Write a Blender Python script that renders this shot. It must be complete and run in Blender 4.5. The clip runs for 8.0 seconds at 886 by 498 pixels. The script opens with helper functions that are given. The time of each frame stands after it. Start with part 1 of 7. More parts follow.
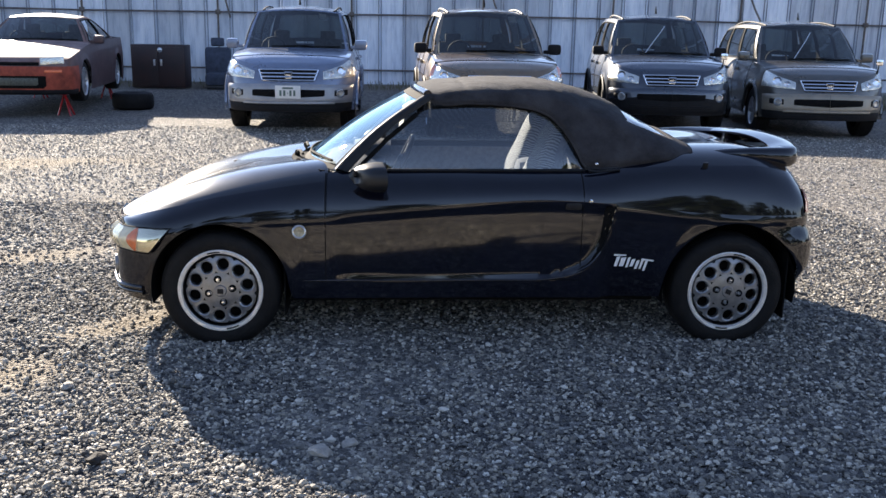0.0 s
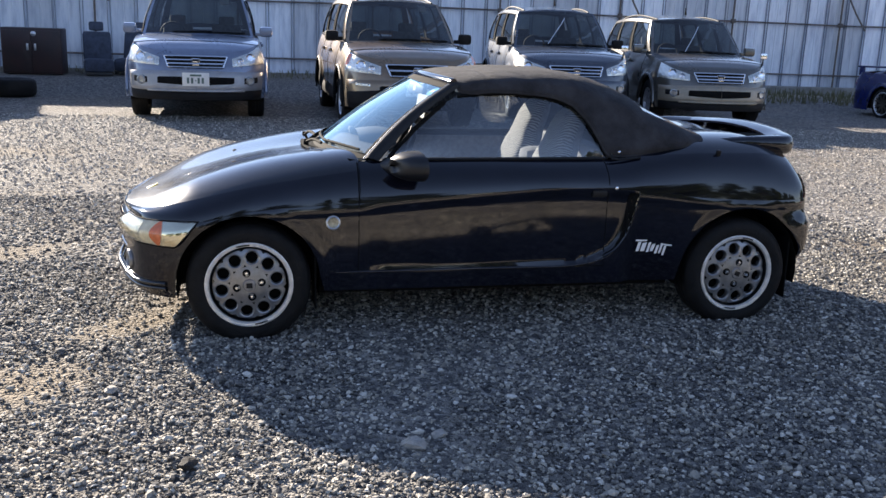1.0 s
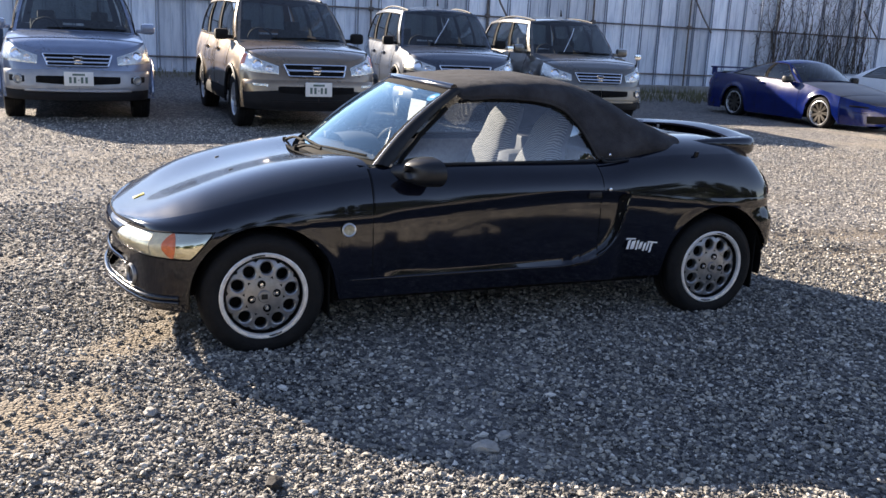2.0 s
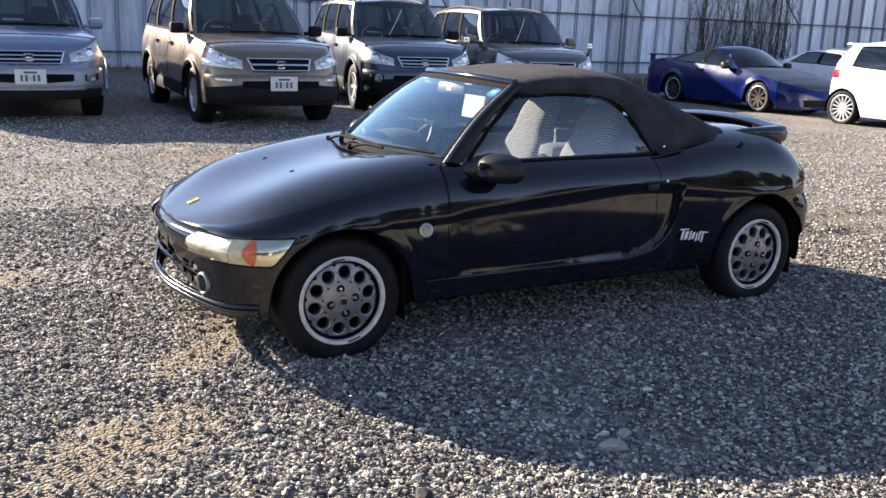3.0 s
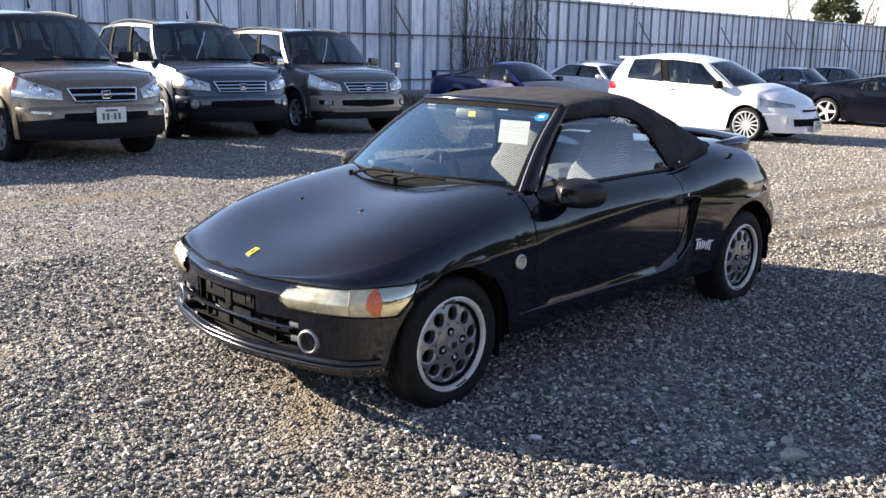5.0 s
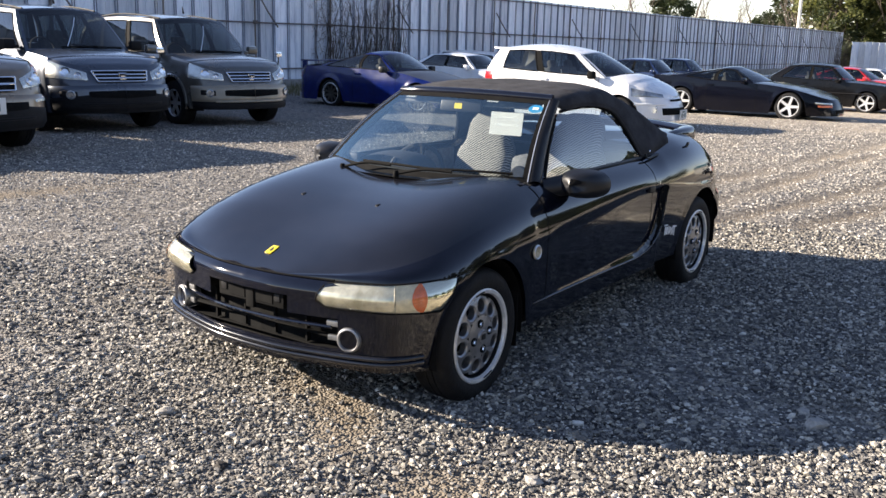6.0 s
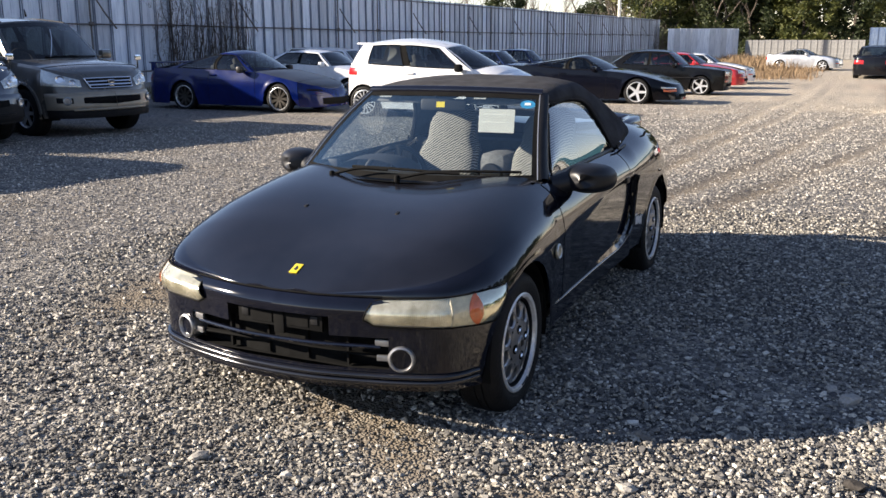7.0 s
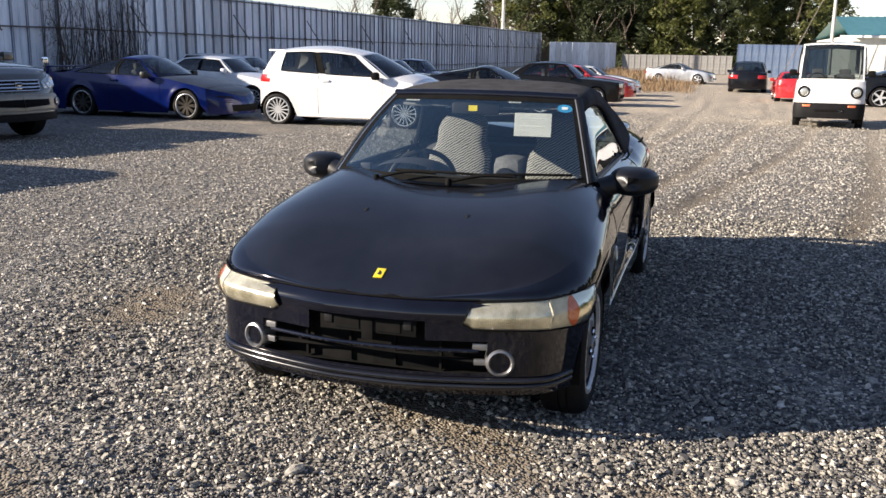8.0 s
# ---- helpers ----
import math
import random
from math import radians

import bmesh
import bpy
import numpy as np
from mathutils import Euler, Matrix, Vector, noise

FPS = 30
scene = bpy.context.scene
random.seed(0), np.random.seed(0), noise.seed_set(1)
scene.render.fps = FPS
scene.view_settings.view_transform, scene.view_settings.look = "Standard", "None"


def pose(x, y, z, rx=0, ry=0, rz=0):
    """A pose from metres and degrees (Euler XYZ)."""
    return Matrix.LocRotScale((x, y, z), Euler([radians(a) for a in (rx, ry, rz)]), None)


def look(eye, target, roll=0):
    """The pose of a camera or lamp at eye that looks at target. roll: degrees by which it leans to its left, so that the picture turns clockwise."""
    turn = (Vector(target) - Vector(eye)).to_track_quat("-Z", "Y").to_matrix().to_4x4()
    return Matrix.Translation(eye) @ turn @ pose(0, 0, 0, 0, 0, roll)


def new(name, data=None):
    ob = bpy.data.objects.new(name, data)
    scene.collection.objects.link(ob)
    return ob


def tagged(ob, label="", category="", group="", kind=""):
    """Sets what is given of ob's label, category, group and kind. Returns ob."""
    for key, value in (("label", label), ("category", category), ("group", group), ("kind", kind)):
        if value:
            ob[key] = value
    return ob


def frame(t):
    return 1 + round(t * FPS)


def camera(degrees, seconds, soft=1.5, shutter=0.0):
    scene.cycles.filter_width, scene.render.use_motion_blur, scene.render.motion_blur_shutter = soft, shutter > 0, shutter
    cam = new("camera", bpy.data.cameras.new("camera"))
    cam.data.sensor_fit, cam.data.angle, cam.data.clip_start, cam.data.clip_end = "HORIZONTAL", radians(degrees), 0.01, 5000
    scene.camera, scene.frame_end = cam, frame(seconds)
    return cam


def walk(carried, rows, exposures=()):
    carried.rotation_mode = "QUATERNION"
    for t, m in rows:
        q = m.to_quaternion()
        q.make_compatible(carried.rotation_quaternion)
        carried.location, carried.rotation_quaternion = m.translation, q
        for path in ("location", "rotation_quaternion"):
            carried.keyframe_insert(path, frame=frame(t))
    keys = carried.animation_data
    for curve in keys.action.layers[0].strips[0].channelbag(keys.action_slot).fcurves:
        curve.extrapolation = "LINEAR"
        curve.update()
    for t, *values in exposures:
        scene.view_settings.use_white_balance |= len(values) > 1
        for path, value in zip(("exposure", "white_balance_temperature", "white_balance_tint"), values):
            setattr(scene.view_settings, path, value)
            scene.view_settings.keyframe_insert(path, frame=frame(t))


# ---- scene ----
cam = camera(52.3, 8.0)
METRES, EYE, TILT, LEAN, TURN = 5.675, 1.341, -2.15, -0.3, -3.87
ROWS = [
    (0.0, 0.0, 0.0, 0.0, 0.14, -11.14, -0.71),
    (0.5, -0.0652, 0.0049, -0.0017, -2.13, -11.64, -0.62),
    (1.0, -0.1313, 0.0105, -0.0032, -8.69, -11.63, -1.35),
    (2.5, -0.3085, 0.0559, 0.0025, -21.12, -11.82, -1.22),
    (3.0, -0.3582, 0.0857, 0.0024, -23.83, -12.09, -0.83),
    (3.5, -0.4086, 0.1133, 0.0018, -29.23, -12.08, -0.58),
    (4.0, -0.4607, 0.144, 0.0043, -33.66, -12.47, 0.21),
    (4.5, -0.5085, 0.1956, 0.0069, -37.3, -11.6, 0.81),
    (6.0, -0.6363, 0.3281, 0.0123, -50.68, -11.75, 0.47),
    (6.5, -0.6655, 0.3832, 0.0147, -56.99, -12.77, 1.21),
    (7.0, -0.6812, 0.4474, 0.0166, -61.34, -12.29, 2.21),
    (7.5, -0.7153, 0.5053, 0.019, -65.84, -11.48, 1.84),
    (8.0, -0.7288, 0.5615, 0.015, -68.87, -11.9, 1.31),
]
walk(cam, [(t, pose(0.708, -3.867, EYE, TILT, LEAN, TURN) @ pose(METRES * x, METRES * y, METRES * z, 90 + pitch, roll, yaw)) for t, x, y, z, yaw, pitch, roll in ROWS],
     [(0.0, 2.0, 6500, 11), (0.5, 2.17, 6500, 11), (1.0, 1.88, 6450, 12), (2.5, 1.95, 6700, 13), (4.5, 1.92, 6600, 12), (6.0, 1.68, 6550, 12), (6.5, 1.55, 6550, 12), (8.0, 1.2, 6650, 12)])

# ---------------------------------------------------------------- daylight
SUN_EL, SUN_AZ = 21.0, -27.0
world = bpy.data.worlds.new("winter_sky")
scene.world = world
world.use_nodes = True
wn = world.node_tree
sky = wn.nodes.new("ShaderNodeTexSky")
sky.sky_type = 'NISHITA'
sky.sun_disc = False
sky.sun_elevation = radians(SUN_EL)
sky.sun_rotation = radians(SUN_AZ)
sky.dust_density = 0.1
sky.ozone_density = 1.3
sky.altitude = 1800
haze = wn.nodes.new("ShaderNodeMix")
haze.data_type, haze.blend_type = 'RGBA', 'MULTIPLY'
haze.inputs[0].default_value = 1.0
haze.inputs[7].default_value = (1.10, 0.97, 0.97, 1)
wn.links.new(sky.outputs[0], haze.inputs[6])
wn.links.new(haze.outputs[2], wn.nodes["Background"].inputs[0])
wn.nodes["Background"].inputs[1].default_value = 0.080
sun = new("sun", bpy.data.lights.new("sun", 'SUN'))
sun.data.energy = 5.0
sun.data.angle = radians(0.55)
sun.data.color = (1.0, 0.89, 0.74)
sun.matrix_world = look((0, 0, 30), (-math.sin(radians(SUN_AZ)), -math.cos(radians(SUN_AZ)), 30 - math.tan(radians(SUN_EL))))


# ---------------------------------------------------------------- materials
def mat(name, color, rough=0.5, metal=0.0, coat=0.0, var=0.0, scale=8.0, bump=0.0, bscale=60.0, rvar=0.0, second=None, spec=0.5, coat_rough=0.03):
    """Procedural surface: base colour mottled at two scales, rough and bumped."""
    m = bpy.data.materials.new(name)
    m.use_nodes = True
    t = m.node_tree
    b = t.nodes["Principled BSDF"]
    b.inputs["Base Color"].default_value = (*color, 1)
    b.inputs["Roughness"].default_value = rough
    b.inputs["Metallic"].default_value = metal
    b.inputs["Coat Weight"].default_value = coat
    b.inputs["Coat Roughness"].default_value = coat_rough
    b.inputs["Specular IOR Level"].default_value = spec
    co = t.nodes.new("ShaderNodeTexCoord")
    if var or second:
        n = t.nodes.new("ShaderNodeTexNoise")
        n.inputs["Scale"].default_value = scale
        n.inputs["Detail"].default_value = 8
        n.inputs["Roughness"].default_value = 0.65
        t.links.new(co.outputs["Object"], n.inputs["Vector"])
        r = t.nodes.new("ShaderNodeValToRGB")
        r.color_ramp.elements[0].position, r.color_ramp.elements[1].position = 0.35, 0.65
        other = second or tuple(min(1, c * (1 + var)) for c in color)
        first = color if second else tuple(c * (1 - var) for c in color)
        r.color_ramp.elements[0].color, r.color_ramp.elements[1].color = (*first, 1), (*other, 1)
        t.links.new(n.outputs["Fac"], r.inputs["Fac"])
        t.links.new(r.outputs["Color"], b.inputs["Base Color"])
    if rvar:
        n2 = t.nodes.new("ShaderNodeTexNoise")
        n2.inputs["Scale"].default_value = scale * 0.6
        n2.inputs["Detail"].default_value = 10
        t.links.new(co.outputs["Object"], n2.inputs["Vector"])
        mr = t.nodes.new("ShaderNodeMapRange")
        mr.inputs["From Min"].default_value, mr.inputs["From Max"].default_value = 0.3, 0.7
        mr.inputs["To Min"].default_value, mr.inputs["To Max"].default_value = max(0.02, rough - rvar), rough + rvar
        t.links.new(n2.outputs["Fac"], mr.inputs["Value"])
        t.links.new(mr.outputs["Result"], b.inputs["Roughness"])
    if bump:
        n3 = t.nodes.new("ShaderNodeTexNoise")
        n3.inputs["Scale"].default_value = bscale
        n3.inputs["Detail"].default_value = 6
        t.links.new(co.outputs["Object"], n3.inputs["Vector"])
        bp = t.nodes.new("ShaderNodeBump")
        bp.inputs["Strength"].default_value = bump
        bp.inputs["Distance"].default_value = 0.01
        t.links.new(n3.outputs["Fac"], bp.inputs["Height"])
        t.links.new(bp.outputs["Normal"], b.inputs["Normal"])
    return m


def glass_mat(name, tint, rough=0.0, clear=0.85, film=0.06, sheen=(1, 1, 1)):
    """Thin pane: mostly see-through, with a mirror film that grows at grazing angles."""
    m = bpy.data.materials.new(name)
    m.use_nodes = True
    t = m.node_tree
    for n in list(t.nodes):
        if n.type != 'OUTPUT_MATERIAL':
            t.nodes.remove(n)
    out = [n for n in t.nodes if n.type == 'OUTPUT_MATERIAL'][0]
    tr = t.nodes.new("ShaderNodeBsdfTransparent")
    tr.inputs[0].default_value = (*[c * clear for c in tint], 1)
    gl = t.nodes.new("ShaderNodeBsdfGlossy")
    gl.inputs["Roughness"].default_value = rough
    gl.inputs["Color"].default_value = (*sheen, 1)
    lw = t.nodes.new("ShaderNodeLayerWeight")
    lw.inputs["Blend"].default_value = 0.5
    pw = t.nodes.new("ShaderNodeMath")
    pw.operation = 'POWER'
    pw.inputs[1].default_value = 4.2
    fr = t.nodes.new("ShaderNodeMath")
    fr.operation = 'MULTIPLY_ADD'
    fr.inputs[1].default_value, fr.inputs[2].default_value = 0.90, film
    t.links.new(lw.outputs["Facing"], pw.inputs[0])
    t.links.new(pw.outputs[0], fr.inputs[0])
    mix = t.nodes.new("ShaderNodeMixShader")
    t.links.new(fr.outputs[0], mix.inputs[0])
    t.links.new(tr.outputs[0], mix.inputs[1])
    t.links.new(gl.outputs[0], mix.inputs[2])
    t.links.new(mix.outputs[0], out.inputs[0])
    return m


def stripe_mat(name, dark, light, scale, turn, distort=2.5):
    """Woven zebra cloth: wavy slanting stripes."""
    m = mat(name, light, 0.9, bump=0.4, bscale=300)
    t = m.node_tree
    b = t.nodes["Principled BSDF"]
    co = t.nodes.new("ShaderNodeTexCoord")
    mp = t.nodes.new("ShaderNodeMapping")
    mp.inputs["Rotation"].default_value = turn
    wv = t.nodes.new("ShaderNodeTexWave")
    wv.bands_direction = 'DIAGONAL'
    wv.inputs["Scale"].default_value = scale
    wv.inputs["Distortion"].default_value = distort
    wv.inputs["Detail"].default_value = 2
    wv.inputs["Detail Scale"].default_value = 1.2
    r = t.nodes.new("ShaderNodeValToRGB")
    r.color_ramp.elements[0].position, r.color_ramp.elements[1].position = 0.42, 0.58
    r.color_ramp.elements[0].color, r.color_ramp.elements[1].color = (*dark, 1), (*light, 1)
    t.links.new(co.outputs["Object"], mp.inputs["Vector"])
    t.links.new(mp.outputs["Vector"], wv.inputs["Vector"])
    t.links.new(wv.outputs["Fac"], r.inputs["Fac"])
    t.links.new(r.outputs["Color"], b.inputs["Base Color"])
    return m


def paint(name, color, rough=0.25, metal=0.0, dust=0.12, coat=1.0, spec=0.5):
    return mat(name, color, rough, metal, coat, var=dust, scale=5.0, rvar=0.06, coat_rough=0.04, spec=spec)


M_BLACK = mat("black_car_paint", (0.0042, 0.0048, 0.0100), 0.07, 0.0, 0.22, var=0.3, scale=5.0, rvar=0.012, spec=0.5)
M_BONNET = mat("dusty_black_car_paint", (0.0085, 0.0088, 0.0120), 0.20, 0.0, 0.45, var=0.4, scale=3.0, rvar=0.04, spec=0.5)
M_TRIM = mat("black_plastic", (0.012, 0.012, 0.013), 0.45, var=0.3, scale=30, bump=0.08, bscale=200, spec=0.3)
M_MATT = mat("matt_black", (0.006, 0.006, 0.006), 0.85, var=0.3, scale=20, spec=0.12)
M_RUBBER = mat("tyre_rubber", (0.008, 0.008, 0.0085), 0.7, var=0.35, scale=14, bump=0.3, bscale=90, spec=0.25)
M_ALLOY = mat("grey_alloy", (0.31, 0.31, 0.315), 0.4, 0.8, var=0.15, scale=25, rvar=0.1)
M_LIP = mat("polished_rim_lip", (0.80, 0.79, 0.77), 0.42, 0.55, var=0.12, scale=30, rvar=0.12)
M_CHROME = mat("chrome", (0.85, 0.86, 0.88), 0.1, 1.0, rvar=0.05)
M_SILVER = mat("silver_trim", (0.62, 0.63, 0.65), 0.3, 0.8, var=0.1, scale=20)
M_CLOTH_TOP = mat("faded_black_canvas", (0.042, 0.0415, 0.045), 0.95, var=0.35, scale=9, bump=0.35, bscale=120, spec=0.2)
M_GLASS = glass_mat("clear_car_glass", (0.76, 0.83, 0.88), 0.0, 0.90, 0.11)
M_SCREEN = glass_mat("windscreen_glass", (0.86, 0.945, 0.95), 0.0, 0.97, 0.19, (0.80, 0.99, 1.0))
M_GLASS_DARK = glass_mat("tinted_car_glass", (0.42, 0.47, 0.48), 0.01, 0.9)
M_LENS = glass_mat("yellowed_lamp_lens", (1.0, 0.955, 0.80), 0.03, 0.95)
M_LENS_CLEAR = glass_mat("clear_lamp_lens", (0.97, 0.98, 1.0), 0.02, 0.97)
M_REFLECT = mat("lamp_reflector", (0.80, 0.79, 0.70), 0.22, 0.75, var=0.2, scale=35, bump=0.9, bscale=45)
M_FLUTED = mat("fluted_lamp_reflector", (0.84, 0.815, 0.71), 0.2, 0.68, coat=0.8, var=0.35, scale=16)
_t = M_FLUTED.node_tree
_w, _b, _c = _t.nodes.new("ShaderNodeTexWave"), _t.nodes.new("ShaderNodeBump"), _t.nodes.new("ShaderNodeTexCoord")
_w.bands_direction = 'Y'
_w.inputs["Scale"].default_value = 52
_w.inputs["Distortion"].default_value = 0.6
_b.inputs["Strength"].default_value, _b.inputs["Distance"].default_value = 0.22, 0.003
_t.links.new(_c.outputs["Object"], _w.inputs["Vector"])
_t.links.new(_w.outputs["Fac"], _b.inputs["Height"])
_t.links.new(_b.outputs["Normal"], _t.nodes["Principled BSDF"].inputs["Normal"])
M_AMBER = mat("amber_lens", (0.76, 0.17, 0.06), 0.25, coat=0.6, var=0.15, scale=60, bump=0.4, bscale=150)
M_PRISM = mat("fluted_pale_plastic", (0.74, 0.70, 0.62), 0.3, coat=0.6, var=0.15, scale=60, bump=0.5, bscale=120)
M_RED_LENS = mat("red_lens", (0.42, 0.012, 0.012), 0.2, coat=0.8, var=0.2, scale=40)
M_WHITE = mat("white_plastic", (0.78, 0.78, 0.76), 0.5, var=0.06)
M_PAPER = mat("white_paper", (0.82, 0.83, 0.80), 0.8, var=0.05, scale=20)
_t = M_PAPER.node_tree
_tl, _mx = _t.nodes.new("ShaderNodeBsdfTranslucent"), _t.nodes.new("ShaderNodeMixShader")
_tl.inputs[0].default_value = (0.85, 0.86, 0.84, 1)
_mx.inputs[0].default_value = 0.55
_t.links.new(_t.nodes["Principled BSDF"].outputs[0], _mx.inputs[1])
_t.links.new(_tl.outputs[0], _mx.inputs[2])
_t.links.new(_mx.outputs[0], _t.nodes["Material Output"].inputs[0])
M_YELLOW = mat("yellow_enamel", (0.80, 0.62, 0.03), 0.35, coat=0.5, var=0.08)
M_INK = mat("dark_ink", (0.02, 0.02, 0.025), 0.6, var=0.2)
M_GREEN_INK = mat("green_ink", (0.10, 0.15, 0.13), 0.6, var=0.2)
M_BLUE_STICKER = mat("blue_sticker", (0.03, 0.26, 0.50), 0.5, var=0.15)
M_BRONZE = mat("faded_gold_badge", (0.42, 0.38, 0.27), 0.45, 0.4, var=0.25, scale=80)
M_SEAT = stripe_mat("zebra_seat_cloth", (0.048, 0.048, 0.047), (0.31, 0.298, 0.275), 29.0, (0.0, 0.35, 0.0), 4.2)
M_SEAT_GREY = mat("grey_seat_cloth", (0.16, 0.16, 0.165), 0.9, var=0.25, scale=40, bump=0.3, bscale=200)
M_SEAT_LIGHT = mat("light_grey_vinyl", (0.50, 0.49, 0.47), 0.6, var=0.12, scale=20)
M_DASH = mat("dark_grey_dashboard", (0.03, 0.03, 0.033), 0.6, var=0.2, scale=30, bump=0.2, bscale=250)


# ---------------------------------------------------------------- mesh helpers
def mesh_of(name, verts, faces, material=None, smooth=True, angle=38):
    me = bpy.data.meshes.new(name)
    me.from_pydata([tuple(v) for v in verts], [], faces)
    me.update()
    if material:
        me.materials.append(material)
    if smooth and len(me.polygons):
        me.shade_smooth()
        me.set_sharp_from_angle(angle=radians(angle))
    return me


def link(name, me, parent=None, label="", m=None):
    ob = new(name, me)
    if parent:
        ob.parent = parent
    if m is not None:
        ob.matrix_basis = m
    if label:
        ob["label"] = label
    return ob


def part(name, vf, material, parent, label="", smooth=True, angle=38):
    """One mesh object from (vertices, faces) under a thing or part."""
    return link(name, mesh_of(name, vf[0], vf[1], material, smooth, angle), parent, label)


def thing(name, label, category, m=None, group=""):
    ob = new(name)
    if m is not None:
        ob.matrix_basis = m
    return tagged(ob, label, category, group)


def join(*vfs):
    V, F = [], []
    for v, f in vfs:
        k = len(V)
        V += [tuple(p) for p in v]
        F += [tuple(i + k for i in q) for q in f]
    return V, F


def moved(vf, m):
    return [tuple(m @ Vector(v)) for v in vf[0]], vf[1]


def mirrored(vf):
    return [(x, -y, z) for x, y, z in vf[0]], [tuple(reversed(f)) for f in vf[1]]


def both(vf):
    return join(vf, mirrored(vf))


def box(x0, x1, y0, y1, z0, z1, r=0.0):
    """A box with bevelled edges of radius r."""
    if r <= 0:
        V = [(x, y, z) for x in (x0, x1) for y in (y0, y1) for z in (z0, z1)]
        return V, [(0, 1, 3, 2), (4, 6, 7, 5), (0, 4, 5, 1), (2, 3, 7, 6), (0, 2, 6, 4), (1, 5, 7, 3)]
    r = min(r, (x1 - x0) / 2.01, (y1 - y0) / 2.01, (z1 - z0) / 2.01)
    bm = bmesh.new()
    bmesh.ops.create_cube(bm, size=1)
    for v in bm.verts:
        v.co = ((x0 + x1) / 2 + v.co.x * (x1 - x0), (y0 + y1) / 2 + v.co.y * (y1 - y0), (z0 + z1) / 2 + v.co.z * (z1 - z0))
    bmesh.ops.bevel(bm, geom=list(bm.edges), offset=r, segments=2, affect='EDGES', profile=0.6)
    bm.verts.index_update()
    out = [tuple(v.co) for v in bm.verts], [tuple(v.index for v in f.verts) for f in bm.faces]
    bm.free()
    return out


def grid(P, closed_u=False, closed_v=False, flip=False, keep=None):
    """A quad sheet from rows of points."""
    nu, nv = len(P), len(P[0])
    V = [tuple(p) for row in P for p in row]
    F = []
    for i in range(nu if closed_u else nu - 1):
        for j in range(nv if closed_v else nv - 1):
            if keep and not keep(i, j):
                continue
            a, b = i * nv + j, ((i + 1) % nu) * nv + j
            c, d = ((i + 1) % nu) * nv + (j + 1) % nv, i * nv + (j + 1) % nv
            F.append((a, d, c, b) if flip else (a, b, c, d))
    return V, F


def trim_loose(vf):
    used = sorted({i for f in vf[1] for i in f})
    to = {k: n for n, k in enumerate(used)}
    return [vf[0][k] for k in used], [tuple(to[i] for i in f) for f in vf[1]]


def revolve(profile, n=32, axis='y'):
    """Turn (radius, offset) pairs round an axis."""
    P = []
    for k in range(n):
        a = 2 * math.pi * k / n
        c, s = math.cos(a), math.sin(a)
        P.append([(r * c, o, r * s) if axis == 'y' else (r * c, r * s, o) if axis == 'z' else (o, r * c, r * s) for r, o in profile])
    return grid(P, closed_u=True)


def tube(path, r, n=8, caps=True):
    """A round bar along points; r may be a list of radii."""
    path = [Vector(p) for p in path]
    P = []
    up = Vector((0, 0, 1))
    for i, p in enumerate(path):
        d = (path[min(i + 1, len(path) - 1)] - path[max(i - 1, 0)]).normalized()
        a = d.cross(up)
        if a.length < 1e-3:
            a = d.cross(Vector((1, 0, 0)))
        a.normalize()
        b = a.cross(d)
        rr = r[i] if isinstance(r, (list, tuple)) else r
        P.append([p + (a * math.cos(t) + b * math.sin(t)) * rr for t in (2 * math.pi * k / n for k in range(n))])
    V, F = grid(P, closed_v=True)
    if caps:
        F.append(tuple(range(n)))
        F.append(tuple(reversed(range(len(V) - n, len(V)))))
    return V, F


def disc(r, n=24, axis='y', o=0.0, dome=0.0):
    return revolve([(0.0001, o - dome), (r * 0.5, o - dome * 0.75), (r, o)], n, axis)


def curve(pts):
    """Smooth monotone interpolation through (x, value) pairs."""
    X = [p[0] for p in pts]
    Y = [p[1] for p in pts]
    n = len(X)
    h = [X[i + 1] - X[i] for i in range(n - 1)]
    d = [(Y[i + 1] - Y[i]) / h[i] for i in range(n - 1)]
    m = [d[0]] + [0 if d[i - 1] * d[i] <= 0 else 2 * d[i - 1] * d[i] / (d[i - 1] + d[i]) for i in range(1, n - 1)] + [d[-1]]

    def f(x):
        if x <= X[0]:
            return Y[0]
        if x >= X[-1]:
            return Y[-1]
        i = 0
        while x > X[i + 1]:
            i += 1
        t = (x - X[i]) / h[i]
        return ((2 * t ** 3 - 3 * t ** 2 + 1) * Y[i] + (t ** 3 - 2 * t ** 2 + t) * h[i] * m[i]
                + (-2 * t ** 3 + 3 * t ** 2) * Y[i + 1] + (t ** 3 - t ** 2) * h[i] * m[i + 1])
    return f


def spline(pts, step):
    """Catmull-Rom points through pts, about step apart."""
    P = [Vector(p) for p in pts]
    P = [P[0] * 2 - P[1]] + P + [P[-1] * 2 - P[-2]]
    out = []
    for i in range(1, len(P) - 2):
        n = max(1, round((P[i + 1] - P[i]).length / step))
        for k in range(n):
            t = k / n
            out.append(0.5 * ((2 * P[i]) + (P[i + 1] - P[i - 1]) * t + (2 * P[i - 1] - 5 * P[i] + 4 * P[i + 1] - P[i + 2]) * t * t
                              + (3 * P[i] - P[i - 1] - 3 * P[i + 1] + P[i + 2]) * t ** 3))
    out.append(P[-2])
    return out


def smooth01(a, b, x):
    t = max(0.0, min(1.0, (x - a) / (b - a)))
    return t * t * (3 - 2 * t)


def lerp(a, b, t):
    return a + (b - a) * t


